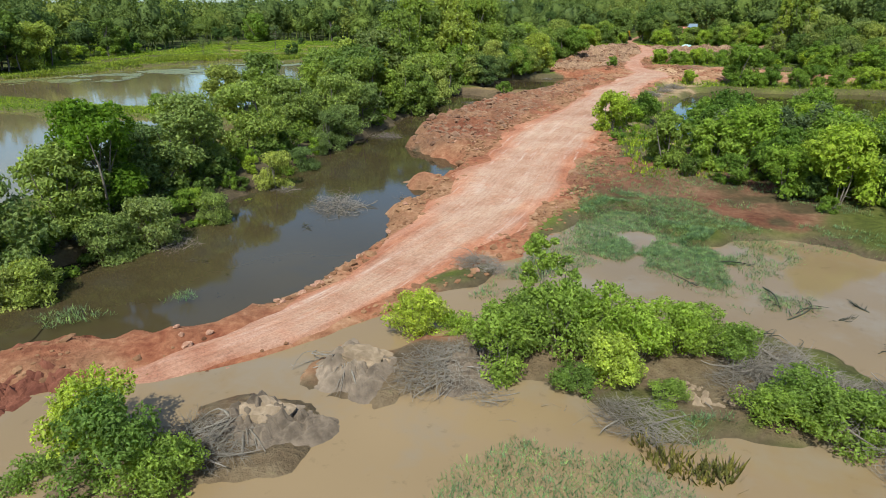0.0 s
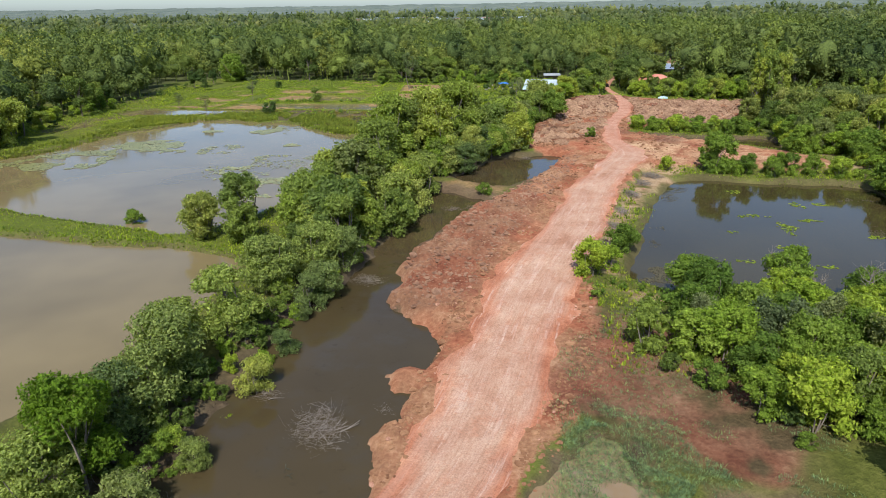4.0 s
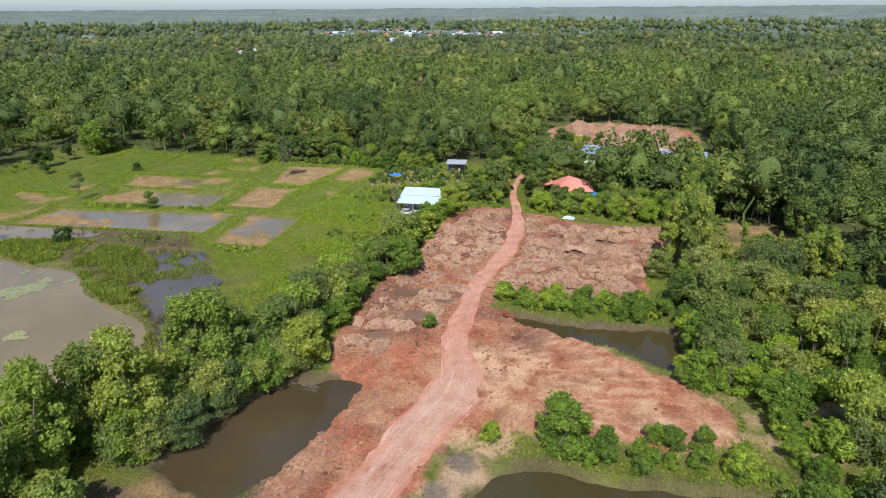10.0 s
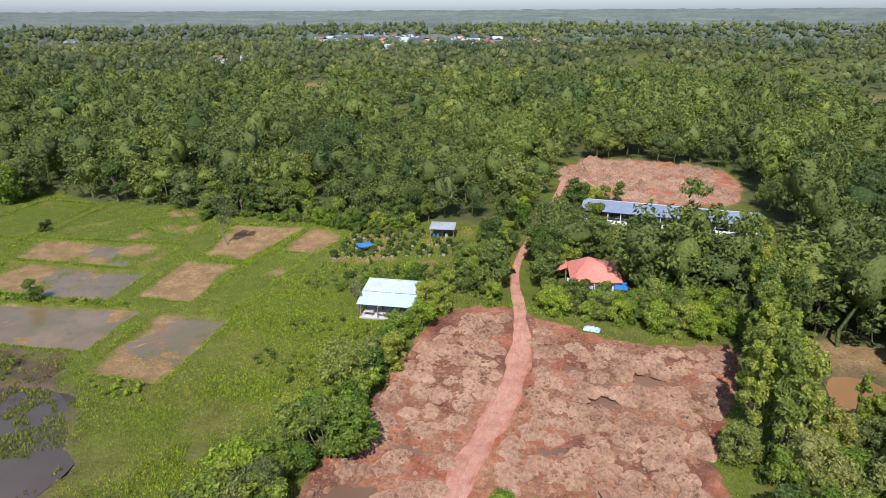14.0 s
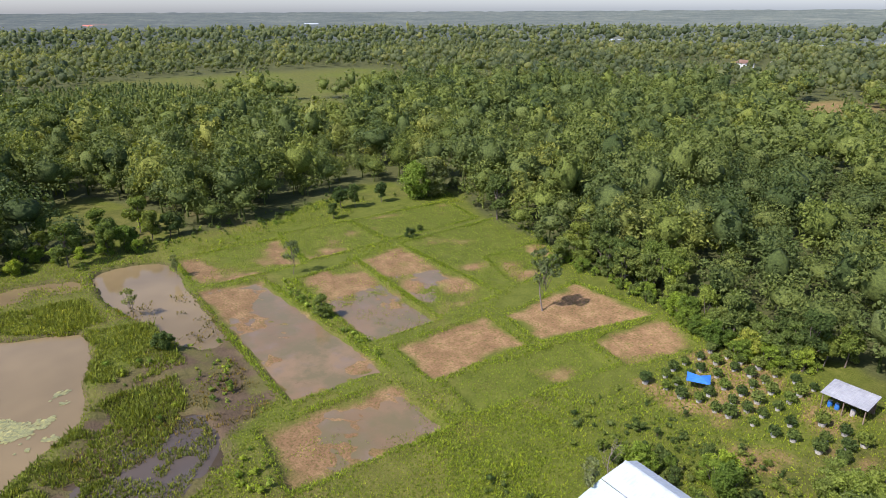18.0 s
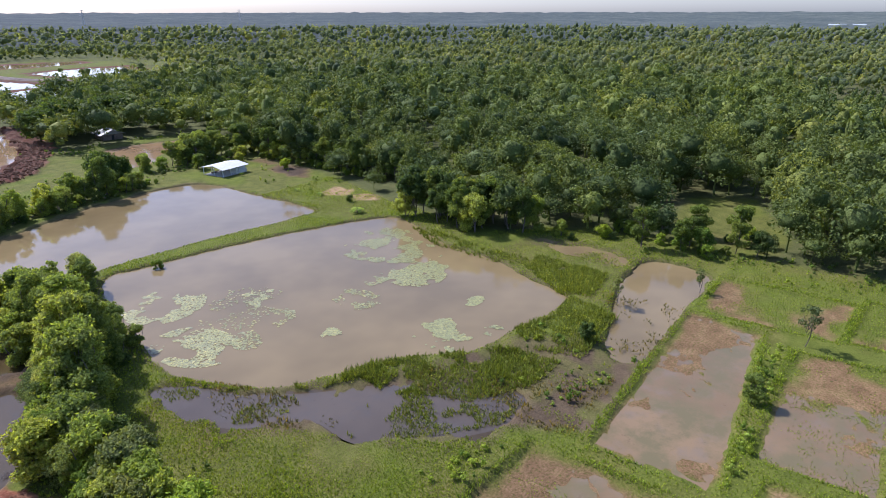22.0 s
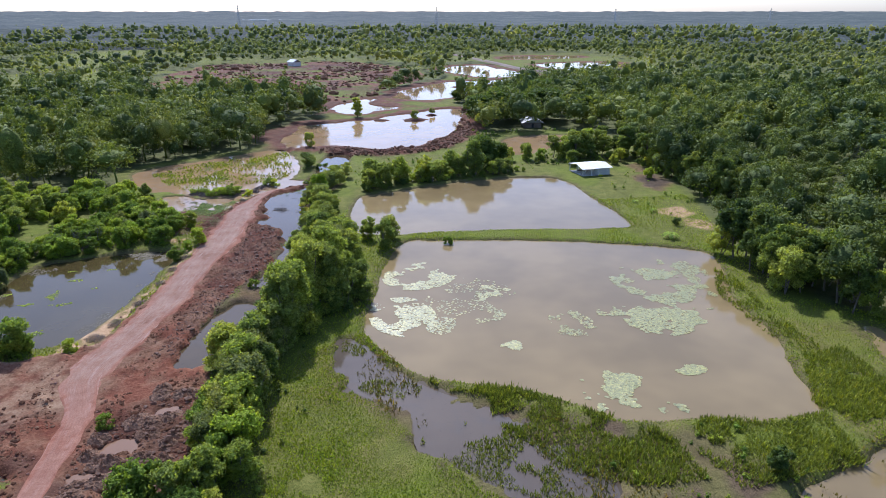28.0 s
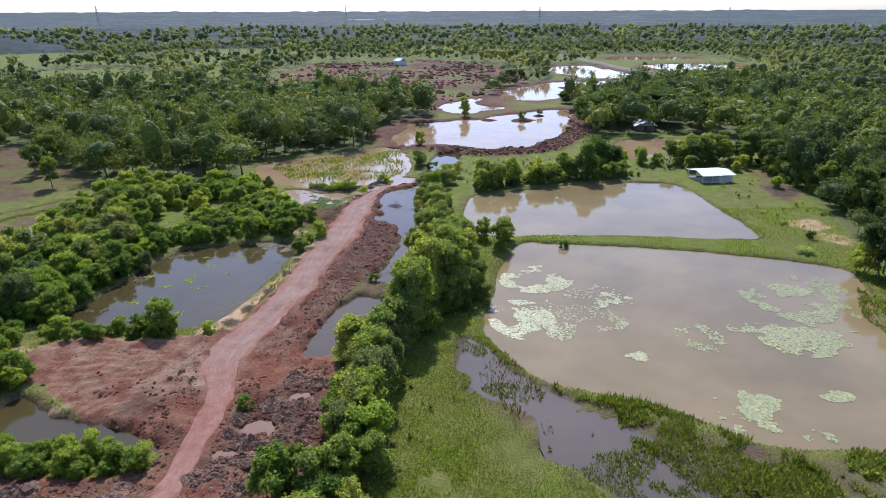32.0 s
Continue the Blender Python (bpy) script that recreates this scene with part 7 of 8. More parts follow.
def pad_shape(seed):
    rng = np.random.default_rng(seed)
    a = np.linspace(0.2, 2 * np.pi - 0.2, 8)
    co = np.concatenate([[[0, 0, 0]], np.stack([np.cos(a), np.sin(a), 0.03 + 0.05 * rng.uniform(size=8)], 1)])
    return co, np.array([(0, i, i + 1) for i in range(1, 8)])


def lily_field(name, label, patches, level, size, seed, mat, swarm=1.5):
    rng = np.random.default_rng(seed)
    P = []
    for cx, cy, rx, ry, turn, n in patches:
        n = int(n * swarm)
        u, ang = np.sqrt(rng.uniform(0, 1, n)), rng.uniform(0, 2 * np.pi, n)
        x, y = u * np.cos(ang) * rx, u * np.sin(ang) * ry
        c, s = math.cos(radians(turn)), math.sin(radians(turn))
        q = np.stack([cx + x * c - y * s, cy + x * s + y * c], 1)
        P.append(q[rough_noise(q[:, 0], q[:, 1], max(2.0, rx * 0.45), 3, 75) > -0.05 + 0.8 * (u - 0.5)])
    P = np.concatenate(P)
    co, fa, ti = stamp(rng, P[:, 0], P[:, 1], np.full(len(P), level + 0.03), rng.uniform(0.6, 1.3, len(P)) * size, [pad_shape(k) for k in range(4)], 0.6)
    me = raw_mesh(name, co, fa, {"tint": ti}, smooth=False)
    me.materials.append(mat)
    return tagged(new(name, me), label, "lily pads", kind="stuff")


PAD_SIZE = 0.19
lily_field("lily_pads", "pale yellow-green lily pads drifting on the pond", [(-57, 178, 8, 7, 30, 1100), (-68, 187, 9, 5, 20, 1100), (-51, 196, 6, 8, 0, 1000), (-67.6, 210.5, 2.2, 1.6, 0, 140), (-104, 193, 8, 12, 30, 1900), (-97, 206, 9, 6, 20, 1300), (-78, 226, 6.5, 5, 30, 1100), (-90, 202, 4, 3, 0, 200), (-92, 223, 2.5, 1.5, 0, 160), (-62, 200, 8, 4, 20, 260), (-80, 205, 4, 6, 0, 200), (-112, 186, 5, 8, 0, 500), (-60, 190, 14, 10, 0, 300), (-84, 232, 2, 2, 0, 100)], 0.01, PAD_SIZE, 12, PAD, 3.2)
lily_field("lily_pads", "scattered green lily pads on the dark pond", [(11.4, 189, 1.8, 1.2, 0, 60), (12.2, 177, 2.5, 1.0, 20, 60), (15.3, 172, 1.2, 3.0, 10, 70), (6.9, 160, 1.6, 1.0, 0, 40), (19, 182.7, 1.0, 2.0, 0, 50), (19.4, 176, 2.2, 0.8, 0, 50), (13.5, 165, 1.6, 0.9, 0, 40), (22.5, 184, 1.2, 0.8, 0, 30), (9, 170, 2, 1, 0, 30), (16, 160, 1.5, 1, 0, 40), (24, 170, 1.5, 1, 0, 40)], -0.84, 0.15, 13, GRASS_LUSH)
lily_field("floating_weed", "brown floating weed at the edge of the dark pond", [(0.2, 154.0, 4.5, 3.0, 20, 1300), (4.0, 151.6, 4, 2.2, 0, 1100), (-2.5, 156, 2.2, 2.2, 0, 500), (26, 171, 2.0, 4, 0, 300), (27, 187, 3, 2, 0, 200), (-1.5, 166, 1.2, 6, -12, 260), (3.5, 187, 1.5, 5, -20, 260), (22, 158, 3, 2.5, 0, 300)], -0.845, 0.09, 14, plain("rotting_weed", (0.05, 0.038, 0.026), (0.12, 0.105, 0.05), 2.0, 0.7))


def herbs(name, label, polys, seed, leaf):
    """Knee to waist-high herbs and scrub, as one joined growth."""
    rng = np.random.default_rng(seed)
    q = np.concatenate([np.array(scatter(p, sp, seed + i, kp, 0.5)) for i, (p, sp, kp) in enumerate(polys)])
    q = q[rough_noise(q[:, 0], q[:, 1], 6, 3, seed) > -0.35]
    q = q[line_dist(ROAD_S, q[:, 0], q[:, 1])[0] > 2.3]
    co, fa, ti = stamp(rng, q[:, 0], q[:, 1], ground_at(q[:, 0], q[:, 1]) - 0.35, rng.uniform(0.14, 0.32, len(q)), [crown_template(200 + k, 80, 0.40, 8, False, False) for k in range(4)], 0.85)
    me = raw_mesh(name, co, fa, {"tint": ti}, smooth=True)
    me.materials.append(leaf)
    return tagged(new(name, me), label, "undergrowth", kind="stuff")


herbs("undergrowth", "waist-high green scrub round the farm shed", [([(-38, 258), (-22, 250), (-17, 268), (-15, 273), (-27, 272.5), (-36, 272)], 1.5, 0.75), ([(-36, 282), (-34, 296), (-15, 298), (-14, 286), (-20, 283), (-28, 282)], 1.5, 0.8), ([(-13.5, 274), (-12, 299), (-4, 300), (-2.5, 282), (-9, 280)], 1.6, 0.7), ([(3, 280), (4, 300), (34, 300), (34, 275)], 1.7, 0.5), ([(-5, 283), (-6, 300), (-4, 320), (-1, 338), (8, 338), (6, 318), (4, 300), (5, 284)], 1.15, 0.8), ([(8, 300), (8, 346), (20, 346), (24, 330), (36, 325), (36, 300)], 1.8, 0.6), ([(-20, 283), (-40, 284), (-42, 298), (-16, 298)], 1.6, 0.45), ([(-40, 321), (-60, 325), (-96, 331), (-124, 334), (-150, 341), (-152, 352), (-124, 345), (-90, 342), (-40, 334)], 1.9, 0.8), ([(-146, 240), (-156, 300), (-160, 308), (-152, 340), (-146, 338), (-150, 308), (-142, 282), (-140, 240)], 2.2, 0.6),
                                    ([(-30, 236), (-26, 262), (-21, 262), (-24, 236)], 1.5, 0.5), ([(-34, 200), (-28, 226), (-30, 240), (-38, 222)], 1.9, 0.35)], 301, LEAF)
herbs("bank_scrub", "low green scrub on damp banks", [([(-98, 16), (-160, 16), (-168, 36), (-157, 26), (-133, 19), (-112, 32)], 2.0, 0.95), ([(-104, 70), (-122, 69), (-146, 51), (-160, 40), (-166, 72), (-110, 92)], 2.4, 0.7), ([(-50, 70), (-62, 66), (-86, 62), (-100, 70), (-100, 94), (-62, 100), (-48, 106)], 2.4, 0.55), ([(-106, 270.5), (-106, 273), (-67, 275.5), (-67, 273.5)], 0.9, 0.6), ([(-47, 244), (-60, 250), (-88, 251), (-90, 256), (-62, 250), (-48, 250)], 1.1, 0.7), ([(-85, 236), (-100, 243), (-90, 252), (-70, 250), (-70, 240)], 2.0, 0.4), ([(-132, 240), (-150, 262), (-150, 300), (-140, 300), (-134, 262)], 2.2, 0.5), ([(31, 150), (36, 193), (34, 214), (50, 230), (56, 150)], 2.0, 0.7), ([(-10, 144), (2, 142), (4, 147), (-8, 150)], 1.3, 0.6),
                                   ([(60, 104), (30, 120), (16, 130), (30, 152), (70, 150)], 3.0, 0.5), ([(26, 214), (29, 232), (36, 236), (36, 206)], 1.5, 0.8), ([(39, 251), (41, 281), (45, 281), (42.5, 268), (41.5, 256), (50, 255), (52, 268), (57, 270), (58, 250)], 1.3, 0.8), ([(-148, 96), (-128, 100), (-122, 160), (-140, 150)], 2.6, 0.25)], 311, LEAF_BRIGHT)


# ---------------------------------------------------------------- buildings
WHITE_METAL = plain("pale_sheet_roof", (0.36, 0.41, 0.43), (0.50, 0.55, 0.57), 1.2, 0.42, 0.5, 0.0, 0.05)
AQUA_METAL = plain("aqua_sheet_roof", (0.36, 0.47, 0.47), (0.50, 0.60, 0.59), 1.2, 0.42, 0.5, 0.0, 0.05)
BLUE_METAL = plain("blue_grey_sheet_roof", (0.17, 0.205, 0.26), (0.26, 0.30, 0.36), 0.8, 0.45, 0.5, 0.0, 0.05)
GREY_METAL = plain("weathered_sheet_roof", (0.24, 0.25, 0.26), (0.42, 0.43, 0.43), 1.5, 0.5, 0.4, 0.0, 0.05)
SALMON = plain("salmon_tile_roof", (0.50, 0.155, 0.11), (0.66, 0.26, 0.19), 1.5, 0.75, 0.3, 0.0, 0.15)
RUST = plain("rusted_sheet", (0.13, 0.075, 0.05), (0.27, 0.17, 0.12), 1.5, 0.85)
PLASTER = plain("painted_wall", (0.55, 0.55, 0.52), (0.74, 0.74, 0.70), 1.0, 0.85)
TIMBER = plain("grey_timber", (0.14, 0.10, 0.07), (0.30, 0.23, 0.17), 5.0, 0.85)
CONCRETE = plain("concrete", (0.32, 0.30, 0.27), (0.50, 0.47, 0.43), 2.0, 0.9)
# near-black colour for the shade inside rooms, painted on doors and panes
DARK_VOID = plain("shaded_interior", (0.03, 0.03, 0.03), (0.06, 0.055, 0.05), 2.0, 0.9)
TARP_BLUE = plain("blue_tarpaulin", (0.02, 0.12, 0.42), (0.06, 0.24, 0.62), 3.0, 0.5, 0.4)
TARP_PALE = plain("pale_tarpaulin", (0.10, 0.26, 0.28), (0.62, 0.68, 0.64), 2.0, 0.5, 0.4)
WHITE_POT = plain("white_pot", (0.34, 0.32, 0.28), (0.60, 0.57, 0.52), 4.0, 0.7)
STEEL = plain("galvanised_steel", (0.30, 0.32, 0.34), (0.42, 0.44, 0.46), 0.5, 0.55, 0.5, 0.3, 0)


def box(bm, x0, x1, y0, y1, z0, z1):
    v = [bm.verts.new(c) for c in ((x0, y0, z0), (x1, y0, z0), (x1, y1, z0), (x0, y1, z0), (x0, y0, z1), (x1, y0, z1), (x1, y1, z1), (x0, y1, z1))]
    for f in ((3, 2, 1, 0), (4, 5, 6, 7), (0, 1, 5, 4), (1, 2, 6, 5), (2, 3, 7, 6), (3, 0, 4, 7)):
        bm.faces.new([v[i] for i in f])
    return bm


def block(x0, x1, y0, y1, z0, z1, bevel=0.015):
    bm = box(bmesh.new(), x0, x1, y0, y1, z0, z1)
    bmesh.ops.bevel(bm, geom=bm.edges[:], offset=bevel, segments=1, affect="EDGES")
    return bm


def corrugated(a, b, c, d, waves=24, amp=0.035, thick=0.04):
    """A ribbed metal sheet with thickness; a-b is the top edge, d-c the eave; ribs run down the slope."""
    a, b, c, d = (Vector(p) for p in (a, b, c, d))
    n = (b - a).cross(d - a).normalized()
    if n.z < 0:
        n = -n
    bm = bmesh.new()
    rows = []
    for lay in (0, -thick):
        for top in (True, False):
            row = []
            for i in range(waves * 2 + 1):
                u = i / (waves * 2)
                p = (a.lerp(b, u) if top else d.lerp(c, u)) + n * (lay + (amp if i % 2 else 0))
                row.append(bm.verts.new(p))
            rows.append(row)
    t0, t1, b0, b1 = rows
    for i in range(waves * 2):
        bm.faces.new((t0[i], t0[i + 1], t1[i + 1], t1[i]))
        bm.faces.new((b0[i + 1], b0[i], b1[i], b1[i + 1]))
        bm.faces.new((t1[i], t1[i + 1], b1[i + 1], b1[i]))
        bm.faces.new((t0[i + 1], t0[i], b0[i], b0[i + 1]))
    bm.faces.new((t0[0], t1[0], b1[0], b0[0]))
    bm.faces.new((t0[-1], b0[-1], b1[-1], t1[-1]))
    bmesh.ops.recalc_face_normals(bm, faces=bm.faces[:])
    return bm


def slab(points, thick):
    """A flat plate from corner points, with thickness downwards."""
    bm = bmesh.new()
    top = [bm.verts.new(p) for p in points]
    low = [bm.verts.new((p[0], p[1], p[2] - thick)) for p in points]
    n = len(points)
    bm.faces.new(top)
    bm.faces.new(low[::-1])
    for i in range(n):
        bm.faces.new((top[i], low[i], low[(i + 1) % n], top[(i + 1) % n]))
    bmesh.ops.recalc_face_normals(bm, faces=bm.faces[:])
    return bm


def thing(name, x, y, label, category, group="", turn=0.0, z=None):
    root = tagged(new(name), label, category, group)
    root.matrix_world = pose(x, y, float(ground_at(x, y)[0]) if z is None else z, 0, 0, turn)
    return root


# open shed with a pale two-pitch roof
shed = thing("farm_shed", -21.4, 276.8, "open farm shed with a pale two-pitch metal roof", "shed")
part("floor_slab", block(-4.6, 4.6, -3.2, 4.4, -0.4, 0.12), CONCRETE, shed)
part("upper_roof", corrugated((-4.5, 2.8, 4.5), (4.5, 2.8, 4.5), (4.9, -0.2, 3.5), (-4.9, -0.2, 3.5)), WHITE_METAL, shed, "white ribbed metal roof")
part("lower_roof", corrugated((-4.9, -0.25, 3.44), (4.9, -0.25, 3.44), (5.0, -3.3, 2.45), (-5.0, -3.3, 2.45)), AQUA_METAL, shed, "pale aqua ribbed lean-to roof")
part("back_roof", corrugated((4.5, 2.86, 4.5), (-4.5, 2.86, 4.5), (-4.7, 5.0, 3.5), (4.7, 5.0, 3.5)), WHITE_METAL, shed)
part("ridge_cap", block(-4.55, 4.55, 2.68, 2.98, 4.5, 4.58), WHITE_METAL, shed)
part("gable_wall", slab([(4.35, -0.2, 3.3), (4.35, 2.8, 4.3), (4.35, 4.6, 3.4), (4.35, 4.6, 0.1), (4.35, -0.2, 0.1)], 0.001), PLASTER, shed, "white boarded gable wall")
part("back_wall", block(-4.3, 4.3, 4.2, 4.35, 0.1, 3.4), PLASTER, shed)
for px in (-4.4, -1.5, 1.5, 4.4):
    for py, ph in ((-3.0, 2.5), (0.0, 3.4)):
        part("post", block(px - 0.07, px + 0.07, py - 0.07, py + 0.07, -0.2, ph), TIMBER, shed)
for px, py, name in ((-3.2, -2.4, "table"), (-1.0, -2.2, "bench")):
    t = thing(name, -21.4 + px, 276.8 + py, "pale wooden " + name + " under the shed roof", name, z=float(ground_at(-21.4, 276.8)[0]) + 0.12)
    hh = 0.72 if name == "table" else 0.42
    part("top", block(-0.8, 0.8, -0.4, 0.4, hh, hh + 0.05), WHITE_POT, t)
    for lx in (-0.7, 0.7):
        for ly in (-0.32, 0.32):
            part("leg", block(lx - 0.03, lx + 0.03, ly - 0.03, ly + 0.03, 0, hh), TIMBER, t)
for px, py in ((-15.0, 277.2), (-18.8, 272.0), (-17.4, 271.2)):
    t = thing("storage_box", px, py, "small white storage box on the grass", "box")
    part("body", block(-0.4, 0.4, -0.3, 0.3, -0.05, 0.7, 0.03), WHITE_POT, t)
    part("lid", block(-0.43, 0.43, -0.33, 0.33, 0.705, 0.78, 0.02), WHITE_METAL, t)

# house with a salmon hipped roof
house = thing("house", 12.0, 294.0, "single-storey house with a salmon hipped roof", "house", turn=6)
part("wall", block(-3.6, 3.6, -4.0, 3.8, -0.3, 2.5), PLASTER, house)
corners = [(-4.6, -5.0, 2.4), (4.4, -4.8, 2.4), (5.0, 4.6, 2.4), (-4.4, 4.8, 2.4)]
ridge = [(-0.8, 2.2, 4.5), (0.9, -0.6, 4.5)]
for nm, quad in (("roof_slope", [corners[0], corners[1], ridge[1], ridge[0]]), ("roof_slope", [corners[1], corners[2], ridge[1]]), ("roof_slope", [corners[2], corners[3], ridge[0], ridge[1]]), ("roof_slope", [corners[3], corners[0], ridge[0]])):
    part(nm, slab(quad, 0.08), SALMON, house)
part("porch_roof", slab([(-4.7, 0.6, 2.9), (-4.6, 3.8, 3.1), (-8.0, 3.4, 2.3), (-7.8, -0.6, 2.2)], 0.08), SALMON, house)
part("rear_roof", slab([(-6.6, 4.2, 3.2), (-3.0, 4.6, 3.4), (-2.6, 8.2, 2.3), (-6.4, 8.0, 2.2)], 0.06), RUST, house, "rusty brown sheet roof")
for px, py in ((-7.6, -0.3), (-7.7, 3.2), (-4.9, 0.9), (-6.2, 7.8), (-2.8, 7.9)):
    part("post", block(px - 0.07, px + 0.07, py - 0.07, py + 0.07, -0.2, 2.3), TIMBER, house)
part("door", block(-0.5, 0.5, -4.06, -4.0, 0.0, 2.0), TIMBER, house)
for wx in (-2.4, 2.2):
    w = part("window", block(wx - 0.6, wx + 0.6, -4.05, -4.0, 0.9, 2.0), TIMBER, house)
    # pane coloured as the unlit room behind it
    part("pane", block(wx - 0.5, wx + 0.5, -4.08, -4.055, 1.0, 1.9, 0.005), DARK_VOID, w)
for k, (px, py, mat, txt) in enumerate(((16.6, 289.6, TARP_BLUE, "bright blue"), (13.0, 288.0, TARP_PALE, "pale aqua"), (8.4, 290.0, TARP_PALE, "pale blue"))):
    t = thing("lean_to", px, py, txt + " tarpaulin lean-to beside the house", "lean-to")
    part("cover", slab([(-1.1, -0.8, 1.5), (1.1, -0.8, 1.4), (1.1, 1.0, 2.1), (-1.1, 1.0, 2.2)], 0.03), mat, t)
    for lx in (-1.0, 1.0):
        for ly, lh in ((-0.7, 1.45), (0.9, 2.05)):
            part("pole", block(lx - 0.03, lx + 0.03, ly - 0.03, ly + 0.03, -0.2, lh, 0.005), TIMBER, t)

# long animal barn
barn = thing("barn", 30.0, 333.5, "long open barn with a blue-grey metal roof", "barn", turn=-9)
L = 19.5
part("roof_slope", corrugated((-L, 0, 4.2), (L, 0, 4.2), (L, -5.2, 2.9), (-L, -5.2, 2.9), 60), BLUE_METAL, barn)
part("roof_slope", corrugated((L, 0.05, 4.2), (-L, 0.05, 4.2), (-L, 5.2, 2.9), (L, 5.2, 2.9), 60), BLUE_METAL, barn)
part("ridge_cap", block(-L, L, -0.25, 0.3, 4.2, 4.3), WHITE_METAL, barn, "pale ridge capping")
part("low_wall", block(-L + 0.3, L - 0.3, -4.7, -4.5, -0.3, 0.8), PLASTER, barn, "white low wall")
part("back_wall", block(-L + 0.3, L - 0.3, 4.4, 4.55, -0.3, 2.8), CONCRETE, barn)
part("floor_slab", block(-L + 0.2, L - 0.2, -4.8, 4.6, -0.5, 0.05), CONCRETE, barn)
for i in range(14):
    px = -L + 0.5 + i * (2 * L - 1) / 13
    part("post", block(px - 0.08, px + 0.08, -4.7, -4.5, 0.8, 2.95), PLASTER, barn)
    part("rail", block(px, px + (2 * L - 1) / 13, -4.64, -4.58, 1.4, 1.45), STEEL, barn) if i < 13 else None

# tin hut among the eucalyptus
tin = thing("store_shed", 50.1, 300.0, "tiny tin hut with a pale roof among eucalyptus", "shed", turn=20)
part("wall", block(-1.1, 1.1, -0.9, 0.9, -0.2, 1.9), TIMBER, tin)
# thin plate in the interior-shade colour marks the doorway
part("door", block(-0.35, 0.35, -0.95, -0.9, 0.0, 1.7), DARK_VOID, tin)
part("roof", corrugated((-1.5, 1.2, 2.3), (1.5, 1.2, 2.3), (1.5, -1.3, 1.95), (-1.5, -1.3, 1.95), 10), WHITE_METAL, tin)

# small store by the orchard
store = thing("store_shed", -20.0, 315.6, "small store with a weathered grey curved roof", "shed", turn=4)
part("roof", corrugated((-2.8, 2.0, 2.7), (2.8, 2.0, 2.7), (2.8, -2.2, 2.3), (-2.8, -2.2, 2.3), 18), GREY_METAL, store)
part("back_wall", block(-2.5, 2.5, 1.7, 1.85, -0.2, 2.6), TIMBER, store)
for px in (-2.5, 0, 2.5):
    part("post", block(px - 0.06, px + 0.06, -1.9, -1.78, -0.2, 2.3), TIMBER, store)
for px, mat in ((-1.9, TARP_BLUE), (-1.0, TARP_BLUE), (0.9, WHITE_POT)):
    d = thing("drum", -20.0 + px, 315.0, "plastic drum stored under the shed roof", "drum", "drums")
    bm = bmesh.new()
    bmesh.ops.create_cone(bm, cap_ends=True, segments=14, radius1=0.3, radius2=0.3, depth=0.85, matrix=Matrix.Translation((0, 0, 0.42)))
    bmesh.ops.bevel(bm, geom=bm.edges[:], offset=0.02, segments=1, affect="EDGES")
    part("body", bm, mat, d)
    part("lid", block(-0.2, 0.2, -0.2, 0.2, 0.85, 0.9), WHITE_METAL, d)
shade = thing("tarp_shelter", -35.2, 305.9, "bright blue tarpaulin shelter in the orchard", "shelter", turn=35)
part("cover", slab([(-1.6, -1.2, 1.5), (1.5, -1.3, 1.45), (1.6, 1.2, 1.65), (0.1, 0.2, 1.8), (-1.5, 1.3, 1.55)], 0.03), TARP_BLUE, shade)
for lx in (-1.4, 1.4):
    for ly in (-1.1, 1.1):
        part("pole", block(lx - 0.03, lx + 0.03, ly - 0.03, ly + 0.03, -0.2, 1.5, 0.005), TIMBER, shade)

# potted fruit bushes in rows
rng_o = np.random.default_rng(33)
pot_bm = bmesh.new()
bmesh.ops.create_cone(pot_bm, cap_ends=True, segments=12, radius1=0.34, radius2=0.42, depth=0.45, matrix=Matrix.Translation((0, 0, 0.2)))
bush_a = tagged(new("potted_bush"), "young fruit bush in a pale concrete ring", "potted bush", "orchard bushes")
part("ring", pot_bm, WHITE_POT, bush_a)
part("stem", raw_mesh("stem", *tube([(0, 0, 0.2), (0.03, 0, 0.7), (0, 0.02, 1.2)], [0.05, 0.04, 0.02], 5)), BARK, bush_a)
part("crown", raw_mesh("crown", *leaf_cloud(rng_o, [(0, 0, 1.2), (0.35, 0.1, 1.0), (-0.3, 0.2, 1.05), (0.05, -0.35, 1.0)], [0.75, 0.55, 0.55, 0.55], 420, 0.17), smooth=False), LEAF, bush_a)
for i in range(11):
    for j in range(6):
        x, y = -40.0 + i * 2.45 + rng_o.uniform(-0.4, 0.4), 301.5 + j * 2.9 + i * 0.25 + rng_o.uniform(-0.5, 0.5)
        if math.hypot(x + 35.2, y - 305.9) < 2.3 or (x > -23.5 and y > 311) or rng_o.uniform() < 0.08:
            continue
        ob = copy_thing(bush_a, pose(x, y, float(ground_at(x, y)[0]) - 0.03, 0, 0, rng_o.uniform(0, 360)))
        k = rng_o.uniform(0.75, 1.25)
        ob.scale = (k, k, k)
discard(bush_a)

# crumpled tarpaulin at the end of the road
bm = bmesh.new()
bmesh.ops.create_grid(bm, x_segments=22, y_segments=14, size=1.0)
for v in bm.verts:
    v.co.x *= 1.7
    r = max(abs(v.co.x) / 2, abs(v.co.y))
    v.co.z = 0.75 * max(0, 1 - r ** 2.2) + 0.22 * noise.noise(v.co * 2.4) - 0.05
heap_t = thing("tarpaulin", 11.4, 275.6, "crumpled pale blue and white tarpaulin over a pile", "tarpaulin", turn=-12)
heap_t.scale = (0.75, 0.7, 0.8)
part("sheet", bm, TARP_PALE, heap_t)

